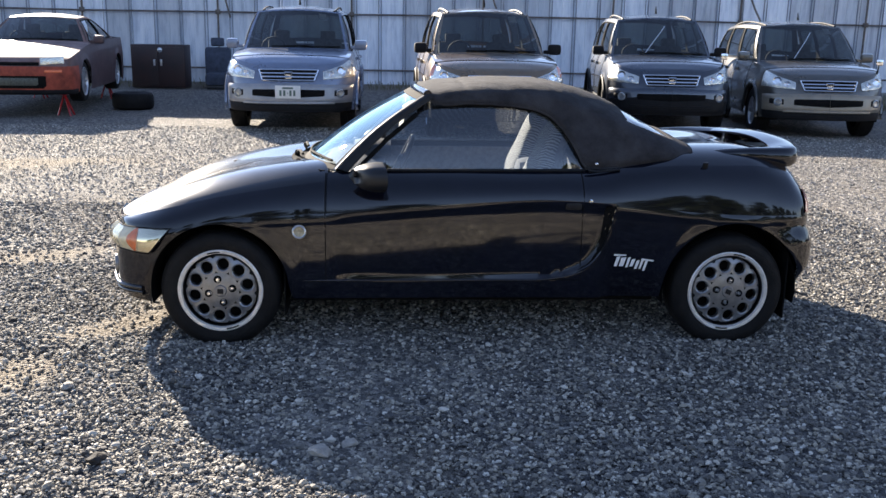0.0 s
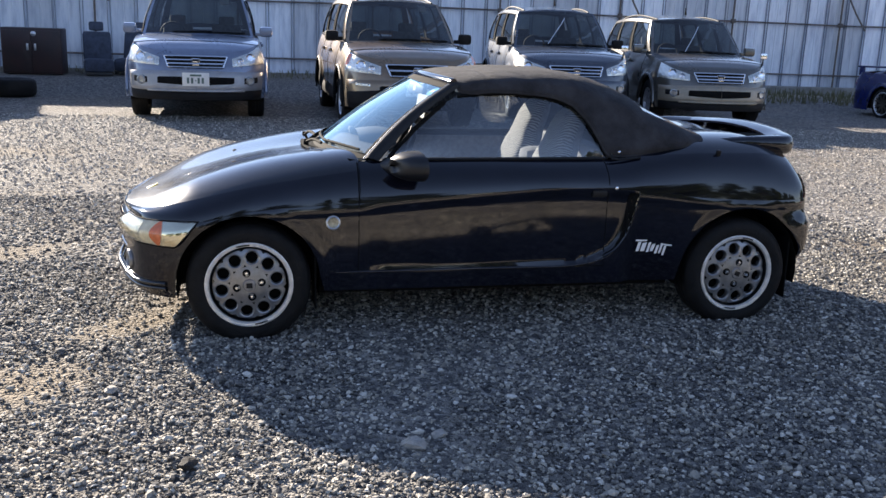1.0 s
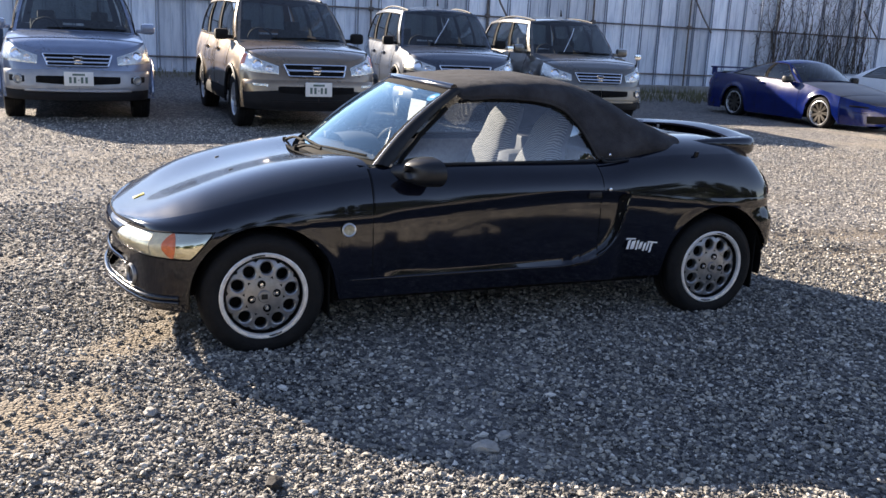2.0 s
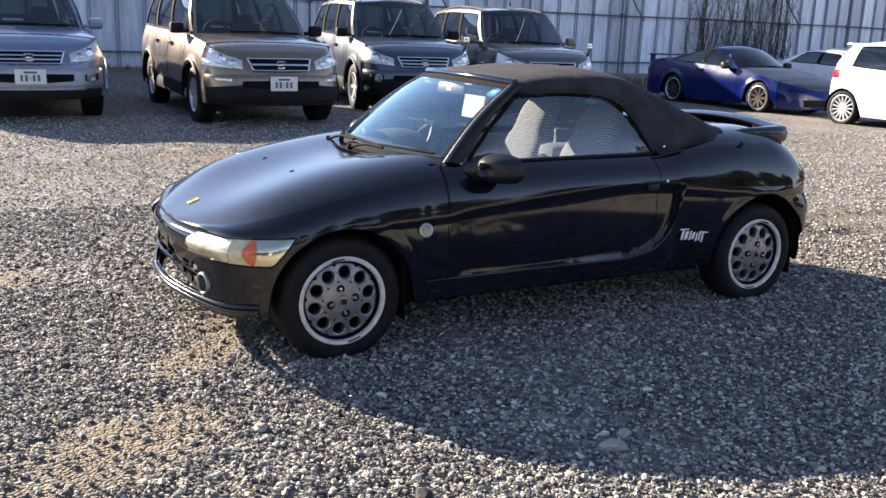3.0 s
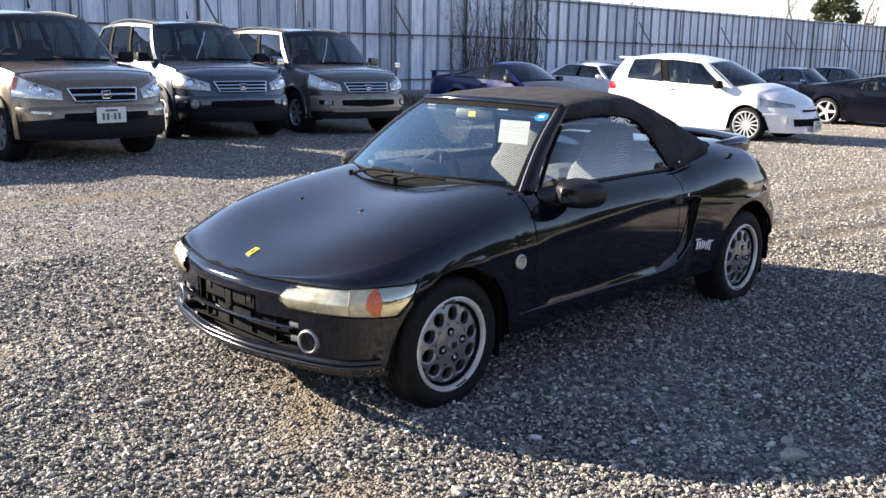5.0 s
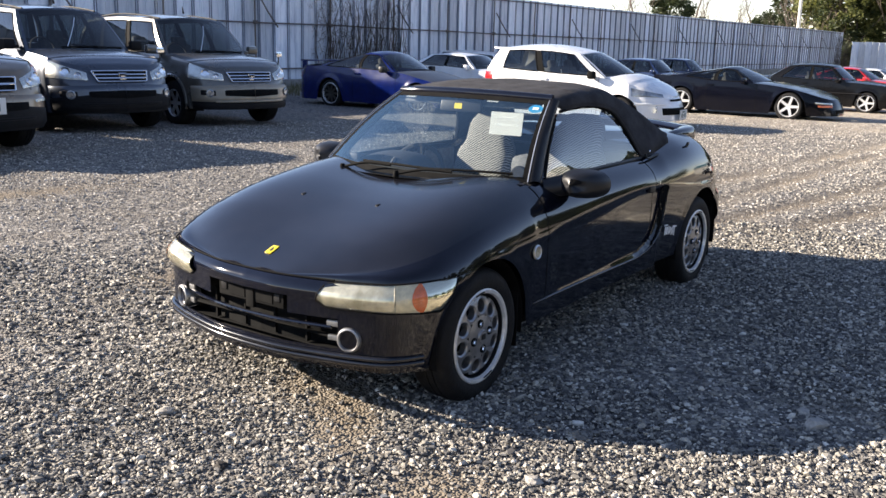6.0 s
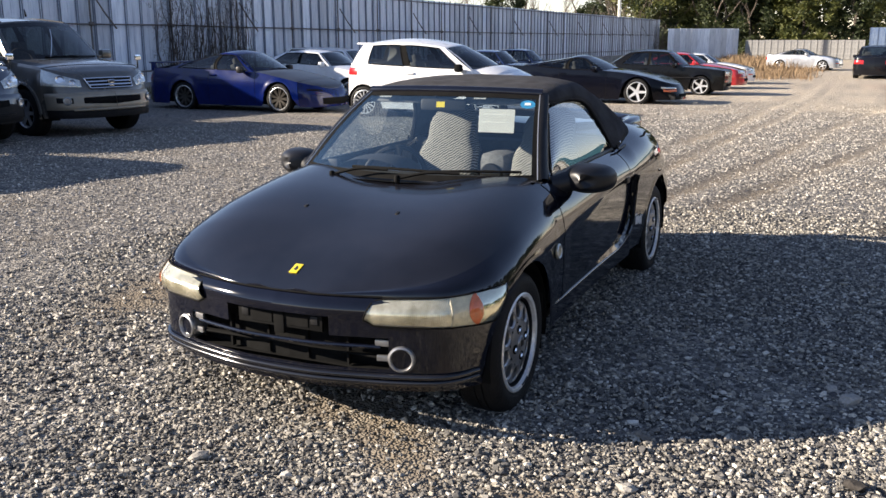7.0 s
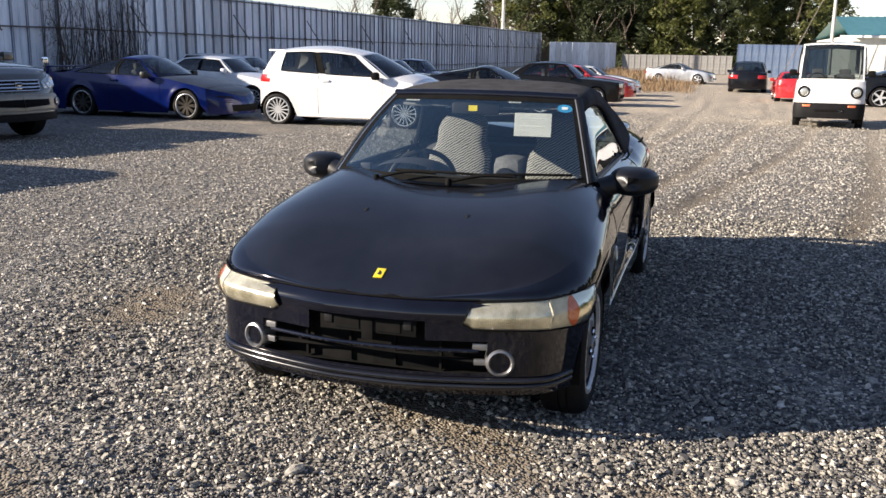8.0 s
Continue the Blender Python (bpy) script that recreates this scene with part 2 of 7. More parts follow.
def bez(p0, p1, p2, p3, t):
    return p0 * (1 - t) ** 3 + p1 * 3 * t * (1 - t) ** 2 + p2 * 3 * t * t * (1 - t) + p3 * t ** 3


def poly(points, thick=None):
    """A flat many-sided plate from 3D points, thickened along a vector."""
    V = [Vector(p) for p in points]
    n = len(V)
    if not thick:
        return [tuple(v) for v in V], [tuple(range(n))]
    w = Vector(thick)
    F = [tuple(range(n)), tuple(reversed(range(n, 2 * n)))] + [(i, i + n, (i + 1) % n + n, (i + 1) % n) for i in range(n)]
    return [tuple(v) for v in V] + [tuple(v + w) for v in V], [tuple(reversed(f)) for f in F]


def rise(x, y):
    """Height of the yard: it falls away gently to one side, and climbs to the bank under the fence."""
    return -0.016 * max(0.0, min(34.0, x - 4.0)) + 0.006 * max(0.0, min(9.0, y - 4.0)) * (1 - smooth01(4, 12, x)) + 0.16 * smooth01(12.5, 17.2, y)


# ---------------------------------------------------------------- black roadster
def tyre_vf(R, width, rim_r, n=48):
    """Tyre with rounded shoulders; the outer face looks to -y."""
    w = width
    prof = [(rim_r - 0.012, 0.012), (rim_r, 0.0), (rim_r + 0.012, -0.004), (lerp(rim_r, R, 0.45), -0.010), (R - 0.022, -0.003), (R - 0.008, 0.010),
            (R - 0.002, 0.024), (R - 0.0005, w * 0.30), (R - 0.006, w * 0.305), (R - 0.006, w * 0.33), (R, w * 0.335), (R, w * 0.49), (R - 0.006, w * 0.495),
            (R - 0.006, w * 0.52), (R, w * 0.525), (R - 0.002, w - 0.024), (R - 0.01, w - 0.008), (R - 0.03, w), (rim_r, w - 0.01)]
    return revolve(prof, n)


def weld(vf):
    """Joins vertices that lie on one another."""
    V, F = vf
    seen, to, out = {}, [], []
    for p in V:
        key = tuple(round(c, 5) for c in p)
        if key not in seen:
            seen[key] = len(out)
            out.append(p)
        to.append(seen[key])
    return out, [tuple(to[i] for i in f) for f in F]


def hole_disc(r_in, r_out, holes, hr, depth, face, n=20):
    """A ring with round holes, each cell bridged from its border to its hole; the holes go in by depth. face(r) is the offset along y."""
    V, F = [], []
    rm = (r_in + r_out) / 2
    for h in range(holes):
        a0 = 2 * math.pi * h / holes
        half = math.pi / holes
        ring = []
        for k in range(n):
            t = 2 * math.pi * k / n
            c, s = math.cos(t), math.sin(t)
            q = max(abs(c), abs(s))
            u, v = c / q, s / q
            r = rm + u * (r_out - r_in) / 2
            a = a0 + v * half
            x, z = rm * math.cos(a0), rm * math.sin(a0)
            hx = x + hr * (c * math.cos(a0) - s * math.sin(a0))
            hz = z + hr * (c * math.sin(a0) + s * math.cos(a0))
            bx = x + hr * 1.22 * (c * math.cos(a0) - s * math.sin(a0))
            bz = z + hr * 1.22 * (c * math.sin(a0) + s * math.cos(a0))
            dy = face(math.hypot(hx, hz))
            ring.append([(r * math.cos(a), face(r), r * math.sin(a)), (bx, face(math.hypot(bx, bz)) - 0.001, bz), (hx, dy + 0.004, hz), (hx, dy + depth, hz)])
        v, f = grid(ring, closed_u=True, flip=True)
        k = len(V)
        V += v
        F += [tuple(i + k for i in q) for q in f]
    return V, F


M_MIRROR = mat("satin_black_paint", (0.007, 0.0075, 0.010), 0.42, var=0.3, scale=12, rvar=0.06)


def roadster_wheel(parent, x, z, side, spin):
    """Ten-hole alloy with a polished lip, four nuts and a capped hub. side -1: outer face to -y."""
    rim_r = 0.182
    m = pose(x, 0.668 * side, z, 0, 0, 0 if side < 0 else 180) @ pose(0, 0, 0, 0, -spin, 0)
    face = curve([(0.0, -0.003), (0.06, -0.001), (0.085, 0.005), (0.125, 0.010), (0.152, 0.018), (0.16, 0.024)])
    rim = join(weld(hole_disc(0.080, 0.154, 10, 0.0255, 0.03, face)), revolve([(0.0001, -0.003), (0.04, -0.003), (0.06, -0.001), (0.080, 0.0035)], 40),
               revolve([(0.154, 0.0195), (0.156, 0.060)], 40))
    w = link("wheel", mesh_of("wheel", *rim, M_ALLOY), parent, "grey ten-hole alloy wheel with polished lip", m)
    part("tyre", tyre_vf(0.263, 0.155, rim_r), M_RUBBER, w, "worn black tyre")
    part("rim_lip", revolve([(0.165, 0.008), (0.1665, 0.001), (0.169, -0.004), (0.181, -0.006), (0.185, -0.003), (0.186, 0.01)], 48), M_LIP, w, "polished bright rim lip")
    part("rim_barrel", revolve([(0.1655, 0.007), (0.1595, 0.06), (0.158, 0.13)], 40), M_TRIM, w)
    part("brake_drum", revolve([(0.0001, 0.062), (0.13, 0.062), (0.15, 0.07), (0.15, 0.13)], 32), M_MATT, w)
    part("centre_cap", revolve([(0.0001, -0.011), (0.023, -0.010), (0.0265, -0.007), (0.0275, -0.002)], 28), M_ALLOY, w)
    part("cap_emblem", moved(box(-0.013, 0.013, 0.0015, 0.005, -0.011, 0.011, 0.002), pose(0, -0.015, 0, 0, 12, 0)), M_TRIM, w)
    for k in range(4):
        a = k * math.pi / 2
        nut = revolve([(0.0001, 0.004), (0.007, 0.0045), (0.0095, 0.008), (0.0095, 0.014)], 6)
        spot = pose(0.053 * math.cos(a), -0.015, 0.053 * math.sin(a))
        cup = revolve([(0.0095, 0.0126), (0.0145, 0.0122), (0.0165, 0.0095), (0.0172, 0.0145)], 18)
        part("lug_nut", moved(nut, spot), M_CHROME, w)
        part("nut_well", moved(cup, spot), M_MATT, w)
    for a0 in (86, 274):
        arc = [math.radians(a0 - 9 + 3 * k) for k in range(7)]
        part("balance_weight", tube([(0.174 * math.cos(a), -0.006, 0.174 * math.sin(a)) for a in arc], 0.0035, 5), M_TRIM, w)
    part("valve", tube([(-0.13, 0.036, -0.078), (-0.122, 0.018, -0.073)], 0.004, 6), M_MATT, w)
    return w


ZLOW_F, ZLOW_S = 0.18, 0.205
OUTLINE = [Vector((p.x, p.y, 0)) for p in spline(
    [(-0.553, 0, 0), (-0.545, 0.15, 0), (-0.512, 0.31, 0), (-0.472, 0.45, 0), (-0.415, 0.57, 0), (-0.31, 0.655, 0), (-0.20, 0.692, 0),
     (0.0, 0.700, 0), (0.3, 0.694, 0), (0.46, 0.686, 0), (1.0, 0.680, 0), (1.4, 0.682, 0), (1.75, 0.688, 0), (2.1, 0.698, 0), (2.34, 0.694, 0), (2.52, 0.674, 0),
     (2.625, 0.622, 0), (2.68, 0.49, 0), (2.706, 0.27, 0), (2.716, 0, 0)], 0.0125)]
Z_CREASE = curve([(-0.55, 0.500), (-0.35, 0.505), (-0.2, 0.515), (0.0, 0.556), (0.2, 0.574), (0.46, 0.586), (1.0, 0.628), (1.45, 0.648), (1.75, 0.634), (2.1, 0.600), (2.4, 0.587), (2.69, 0.585)])
W_SHOULDER = curve([(-0.55, 0.0), (-0.545, 0.12), (-0.51, 0.25), (-0.46, 0.38), (-0.4, 0.475), (-0.3, 0.555), (-0.2, 0.592), (0.0, 0.612), (0.2, 0.606), (0.5, 0.580), (0.6, 0.574), (1.6, 0.574), (1.8, 0.598), (2.1, 0.612), (2.36, 0.592), (2.54, 0.548), (2.66, 0.43), (2.716, 0.2)])
Z_SHOULDER = curve([(-0.55, 0.501), (-0.5, 0.515), (-0.4, 0.548), (-0.3, 0.585), (-0.2, 0.618), (0.0, 0.668), (0.2, 0.706), (0.4, 0.738), (0.5, 0.750), (0.7, 0.756), (1.6, 0.767), (1.8, 0.782), (2.1, 0.798), (2.36, 0.797), (2.53, 0.770), (2.655, 0.70), (2.716, 0.62)])
Z_CENTRE = curve([(-0.55, 0.502), (-0.5, 0.520), (-0.435, 0.546), (-0.3, 0.600), (-0.15, 0.655), (0.0, 0.700), (0.15, 0.730), (0.33, 0.750), (0.6, 0.765), (1.75, 0.82), (2.1, 0.852), (2.3, 0.858), (2.51, 0.838), (2.635, 0.775), (2.69, 0.69), (2.716, 0.62)])


def w_crease(x):
    for a, b in zip(OUTLINE, OUTLINE[1:]):
        if a.x <= x <= b.x:
            return lerp(a.y, b.y, (x - a.x) / max(1e-9, b.x - a.x))
    return 0.0


def upper(x, j):
    """Section above the crease: j 0..8 up to the shoulder, 8..22 to the middle. Half width and height."""
    p0, p1, p3 = Vector((w_crease(x), Z_CREASE(x))), Vector((min(W_SHOULDER(x), w_crease(x) * 0.97), Z_SHOULDER(x))), Vector((0, Z_CENTRE(x)))
    t1 = ((p3 - p1).normalized() + (p1 - p0).normalized() * 0.9).normalized() if p1.x > 1e-4 and (p1 - p0).length > 1e-6 else Vector((-1, 0))
    if j <= 8:
        k = (p1 - p0).length
        return bez(p0, p0 + Vector((-0.12, 0.95)) * k * 0.36, p1 - t1 * k * 0.36, p1, j / 8)
    k = (p3 - p1).length
    return bez(p1, p1 + t1 * k * 0.30, p3 + Vector((1, 0)) * k * 0.45, p3, (j - 8) / 14)


def upper_point(X, j):
    """The same with the rear edge of the bonnet bowed forward in the middle."""
    x = X
    if X <= 0.505:
        b = smooth01(8, 22, j) if j > 8 else 0.0
        x = X - 0.185 * b * smooth01(-0.45, 0.5, X)
    y, z = upper(x, j)
    return x, -y, z


def arch_low(x):
    """Lower edge of the side, rising over the wheels."""
    z = lerp(ZLOW_F, ZLOW_S, smooth01(-0.2, 0.3, x))
    z = lerp(z, 0.235, smooth01(2.4, 2.6, x))
    for cx, R in ((0.0, 0.301), (2.28, 0.312)):
        d = R * R - (x - cx) ** 2
        if d > 0:
            z = max(z, 0.24 + math.sqrt(d))
    return z


RECESS_X = curve([(0.28, 1.34), (0.30, 1.45), (0.318, 1.54), (0.37, 1.635), (0.45, 1.685), (0.55, 1.715), (0.65, 1.737)])


def side_point(i, z):
    """A point of the flank at outline station i and height z."""
    p = OUTLINE[i]
    q = OUTLINE[min(i + 1, len(OUTLINE) - 1)] - OUTLINE[max(i - 1, 0)]
    nrm = Vector((-q.y, q.x if 0 < i < len(OUTLINE) - 1 else 0.0, 0)).normalized()
    x, zc = p.x, Z_CREASE(p.x)
    d = max(0.0, zc - z)
    door = smooth01(0.22, 0.38, x) * smooth01(1.735, 1.66, x)
    o = lerp(-0.030 * (d / 0.38) ** 2, 0.026 * d - 0.115 * d * d, door) + 0.004 * math.sin(min(1, d / 0.05) * math.pi)
    wf = 1 - smooth01(-0.45, -0.24, x)
    o += wf * (0.026 * math.sqrt(max(0.0, 1 - ((max(z, 0.425) - 0.425) / (zc - 0.425)) ** 2)) + 0.030 * (d / 0.38) ** 2 - 0.03 * smooth01(0.235, 0.18, z) + 0.006 * math.sin(math.pi * smooth01(0.49, 0.42, z)))
    wr = smooth01(2.45, 2.6, x)
    o += wr * (0.035 * smooth01(0.56, 0.45, z) + 0.02 * (d / 0.38) ** 2 - 0.05 * smooth01(0.36, 0.23, z))
    # scooped door skin that deepens towards the air intake
    if 0.46 < x < 1.75:
        e = min(RECESS_X(z) - x, 2.6 * (z - 0.292), zc - 0.006 - z)
        if e > 0:
            depth = 0.007 + 0.014 * smooth01(0.9, 1.66, x)
            o -= depth * smooth01(0, 0.03, e) * smooth01(0.46, 0.60, x)
    # flared lips round the wheels
    for cx in (0.0, 2.28):
        r = math.hypot(x - cx, z - 0.24)
        if r < 0.38:
            o += 0.004 * smooth01(0.36, 0.312, r)
    return p.x + nrm.x * o, -(p.y + nrm.y * o), z


def build_roadster():
    car = thing("black_roadster", "glossy black two-seat roadster with closed canvas top, standing on gravel", "car", pose(0, 0.665, 0))
    n = len(OUTLINE)
    i_nose = [i for i in range(n) if OUTLINE[i].x < -0.26][-1]
    i_d0 = min(range(n), key=lambda i: abs(OUTLINE[i].x - 0.46) + (0 if OUTLINE[i].y > 0.6 else 9))
    i_d1 = min(range(n), key=lambda i: abs(OUTLINE[i].x - 1.59) + (0 if OUTLINE[i].y > 0.6 else 9))
    i_tail = [i for i in range(n) if OUTLINE[i].x > 2.60][0]
    NZ = 30
    ia_hood = 30

    def flank(a, b, keep=None):
        P = []
        for i in range(a, b + 1):
            x = OUTLINE[i].x
            lo, hi = arch_low(x), Z_CREASE(x)
            P.append([side_point(i, lerp(lo, hi, j / NZ)) for j in range(NZ + 1)])
        return trim_loose(grid(P, keep=keep, flip=True))

    def bumper_keep(i, j):
        p = OUTLINE[i]
        z = lerp(ZLOW_F, Z_CREASE(p.x), (j + 0.5) / NZ)
        if p.y < 0.385 and 0.262 < z < 0.372:
            return False
        return not (p.y < 0.19 and 0.262 < z < 0.436)

    fl, rl = flank(i_nose, i_d0), flank(i_d1, i_tail)
    body = part("front_flank", fl, M_BLACK, car, angle=50)
    part("front_flank", mirrored(fl), M_BLACK, car, angle=50)
    part("rear_flank", rl, M_BLACK, car, angle=50)
    part("rear_flank", mirrored(rl), M_BLACK, car, angle=50)
    part("front_bumper", weld(both(flank(0, i_nose, bumper_keep))), M_BLACK, car, angle=50)
    part("rear_bumper", both(flank(i_tail, n - 1)), M_BLACK, car, angle=50)
    X = [p.x for p in OUTLINE]
    st = lambda a, b: [x for x in X if a <= x <= b]

    def deck(xs, j0, j1):
        return grid([[upper_point(x, j) for j in range(j0, j1 + 1)] for x in xs], flip=True)
    hood_x = st(-0.56, 0.47)
    part("bonnet", weld(both(deck(hood_x, 6, 22))), M_BONNET, car, "smooth black bonnet with a light dust film")
    part("front_wing", deck(hood_x, 0, 6), M_BLACK, body)
    part("front_wing", mirrored(deck(hood_x, 0, 6)), M_BLACK, body)
    for s in (0, 1):
        f = mirrored if s else (lambda q: q)
        door = part("door", f(join(flank(i_d0, i_d1), deck(st(0.45, 1.60), 0, 8))), M_BLACK, car, "black door with a scooped skin", angle=50)
        part("door_handle", f(moved(box(-0.035, 0.035, -0.012, 0.012, -0.016, 0.016, 0.008), pose(1.545, -0.676, 0.622))), M_TRIM, door)
        part("key_lock", f(moved(disc(0.008, 14, 'y', -0.003, 0.002), pose(1.62, -0.69, 0.648))), M_CHROME, door)
        part("rear_wing", f(deck(st(1.585, 2.65), 0, 8)), M_BLACK, body)
        # shut lines of the door and the wing
        gaps = []
        for xg in (0.462, 1.592):
            i = min(range(n), key=lambda i: abs(OUTLINE[i].x - xg) + (0 if OUTLINE[i].y > 0.6 else 9))
            line = [Vector(side_point(i, lerp(arch_low(OUTLINE[i].x) + 0.08, Z_CREASE(OUTLINE[i].x), k / 16))) for k in range(17)]
            line += [Vector(upper_point(OUTLINE[i].x, j)) for j in range(1, 9)]
            gaps.append(tube([p + Vector((0, 0.0012, 0)) for p in line], 0.0028, 5))
        sill = [Vector(side_point(i, 0.288)) + Vector((0, 0.001, 0)) for i in range(i_d0, i_d1 + 1, 3)]
        gaps.append(tube(sill, 0.0028, 5))
        part("shut_line", f(join(*gaps)), M_MATT, door)
        # bright strip along the sill up to the intake
        lip = [Vector(side_point(min(range(n), key=lambda i: abs(OUTLINE[i].x - x) + (0 if OUTLINE[i].y > 0.6 else 9)), z)) + Vector((0, -0.002, 0)) for x, z in
               [(0.36 + 0.06 * k, 0.287) for k in range(17)] + [(1.40, 0.288), (1.48, 0.297), (1.55, 0.312), (1.61, 0.338), (1.655, 0.385), (1.69, 0.44), (1.712, 0.50), (1.728, 0.56), (1.742, 0.61)]]
        lip = spline(lip, 0.03)
        chamfer = []
        for i, p in enumerate(lip):
            d = lip[min(i + 1, len(lip) - 1)] - lip[max(i - 1, 0)]
            d = Vector((d.x, 0, d.z)).normalized()
            up = Vector((-d.z, 0, d.x))
            w = 0.5 + 0.5 * smooth01(0, 6, i) * smooth01(len(lip) - 1, len(lip) - 6, i)
            chamfer.append([p + up * 0.006 * w + Vector((0, 0.003, 0)), p + up * 0.003 * w + Vector((0, -0.002 * w, 0)), p + Vector((0, -0.0035 * w, 0)), p - up * 0.003 * w + Vector((0, -0.003 * w, 0)), p - up * 0.006 * w + Vector((0, 0.003, 0))])
        part("sill_lip", f(grid(chamfer)), M_BLACK, body)
        # air intake ahead of the rear wheel
        slot_l = curve([(0.335, 1.575), (0.37, 1.625), (0.42, 1.655), (0.50, 1.675), (0.627, 1.690)])
        slot = []
        for k in range(25):
            z = lerp(0.335, 0.625, k / 24)
            row = []
            for u in range(7):
                x = lerp(slot_l(z), RECESS_X(z), u / 6)
                i = min(range(n), key=lambda i: abs(OUTLINE[i].x - x) + (0 if OUTLINE[i].y > 0.6 else 9))
                sp = side_point(i, z)
                row.append((x, sp[1] - 0.003, z))
            slot.append(row)
        part("air_intake", f(grid(slot, flip=True)), M_MATT, body, "dark side air intake")
        part("intake_edge", f(tube([Vector(r[-1]) + Vector((0.003, -0.003, 0)) for r in slot], 0.006, 6)), M_BLACK, body)
        # inner liner of the wheel housings
        for cx, R in ((0.0, 0.299), (2.28, 0.310)):
            arc = [math.radians(-12 + 204 * k / 20) for k in range(21)]
            P = [[(cx + R * math.cos(a), y, 0.24 + R * math.sin(a)) for a in arc] for y in (-0.672, -0.42)]
            P.append([(cx + 0.02 * math.cos(a), -0.42, 0.24 + 0.02 * math.sin(a)) for a in arc])
            part("wheel_liner", f(grid(P)), M_MATT, body)
        part("mud_flap", f(box(2.545, 2.553, -0.66, -0.50, 0.10, 0.42, 0.003)), M_MATT, body)
        part("mud_flap", f(box(0.275, 0.283, -0.66, -0.50, 0.12, 0.36, 0.003)), M_MATT, body)
        part("fuel_flap_stud", f(moved(box(-0.012, 0.012, -0.006, 0.006, -0.03, 0.015, 0.005), pose(2.14, -0.625, 0.80, 20, 0, 0))), M_TRIM, body)
        # door mirror
        shell = []
        for u in range(13):
            a = u / 12
            x = lerp(-0.085, 0.03, a)
            rr = math.sqrt(max(0.0, 1 - ((1 - a) ** 2.6)))
            hw, hh = 0.088 * rr + 0.004, 0.052 * rr + 0.003
            shell.append([(x + 0.03 * abs(math.cos(t)) * (1 if math.cos(t) < 0 else 0.3), hw * math.copysign(abs(math.cos(t)) ** 0.8, math.cos(t)), hh * math.copysign(abs(math.sin(t)) ** 0.8, math.sin(t))) for t in (2 * math.pi * k / 24 for k in range(24))])
        v, fc = grid(shell, closed_v=True, flip=True)
        fc.append(tuple(range(len(v) - 24, len(v))))
        mirror = part("door_mirror", f(moved((v, fc), pose(0.672, -0.718, 0.752, 0, 0, -6) @ Matrix.Diagonal((1.15, 1.12, 1.12, 1)))), M_MIRROR, car, "black door mirror")
        part("mirror_glass", f(moved(poly([(0.0335, 0.075 * math.cos(t), 0.043 * math.sin(t)) for t in (2 * math.pi * k / 20 for k in range(20))], (0.002, 0, 0)), pose(0.677, -0.718, 0.752, 0, 0, -6))), M_CHROME, mirror)
        part("mirror_arm", f(tube([(0.585, -0.575, 0.728), (0.615, -0.605, 0.730), (0.65, -0.65, 0.742), (0.675, -0.70, 0.756)], [0.038, 0.042, 0.046, 0.046], 12)), M_MIRROR, mirror)
        # round badge on the wing
        badge = part("wing_badge", f(moved(revolve([(0.0001, -0.004), (0.022, -0.004), (0.026, -0.006), (0.030, -0.004), (0.031, 0.002)], 28), pose(0.349, -0.6995, 0.508, -4, 0, 0))), M_BRONZE, body, "round faded gold badge")
        part("badge_ring", f(moved(revolve([(0.0225, -0.0045), (0.026, -0.0072), (0.0302, -0.0045)], 28), pose(0.349, -0.6995, 0.508, -4, 0, 0))), M_SILVER, badge)
        # white script mark, kept as plain strokes
        brush = lambda *p: poly([(x, 0, z) for x, z in p], (0, -0.0012, 0))
        strokes = [brush((x, z0), (x + w, z0 + 0.002), (x + w + 0.010, z1), (x + 0.008, z1 - 0.004)) for x, w, z0, z1 in ((0.0, 0.014, -0.002, 0.045), (0.022, 0.020, 0.0, 0.043), (0.052, 0.011, -0.002, 0.046), (0.070, 0.015, 0.003, 0.040), (0.093, 0.012, -0.006, 0.036), (0.113, 0.010, -0.004, 0.038), (0.131, 0.011, -0.012, 0.036))]
        strokes += [brush((-0.006, 0.045), (0.050, 0.049), (0.051, 0.055), (-0.004, 0.053)), brush((0.120, 0.036), (0.177, 0.034), (0.178, 0.041), (0.122, 0.044))]
        for stroke in strokes:
            part("script_stroke", f(moved(stroke, pose(1.738, -0.6885, 0.356, -4.0, 5, 0.4))), M_WHITE, body, "white painted stroke on the flank")
        # tail lamp
        tl = []
        for i in range(i_tail + 1, n - 8):
            tl.append([Vector(side_point(i, Z_CREASE(OUTLINE[i].x))) * (1 - 0) + Vector((0.004, -0.003, 0.004 + 0.0)) if k == 0 else Vector(upper_point(min(OUTLINE[i].x, 2.711), k)) + Vector((0.006, -0.004, 0.002)) for k in (0, 2, 4, 6)])
        part("tail_lamp", f(grid(tl, flip=True)), M_RED_LENS, body, "red tail lamp")
        # head lamp
        NS, NH = 34, 9
        ia = min(range(n), key=lambda i: abs(OUTLINE[i].y - 0.325) + (0 if OUTLINE[i].x < 0 else 9))
        ib = min(range(n), key=lambda i: abs(OUTLINE[i].x + 0.205))

        def lens_at(u, h, out):
            start = lerp(ia - 0.5, ia + 1.6, h ** 1.3)
            end = lerp(ib - 7.0, ib, h ** 0.8)
            k = lerp(start, end, u)
            i = max(0, min(n - 2, int(k)))
            fr = k - i
            z0, z1 = lerp(0.415, 0.407, u), lerp(0.500, 0.517, u)
            z0 += 0.016 * (1 - smooth01(0.0, 0.08, u))
            z1 -= 0.008 * (1 - smooth01(0.0, 0.10, u))
            z = lerp(z0, z1, h)
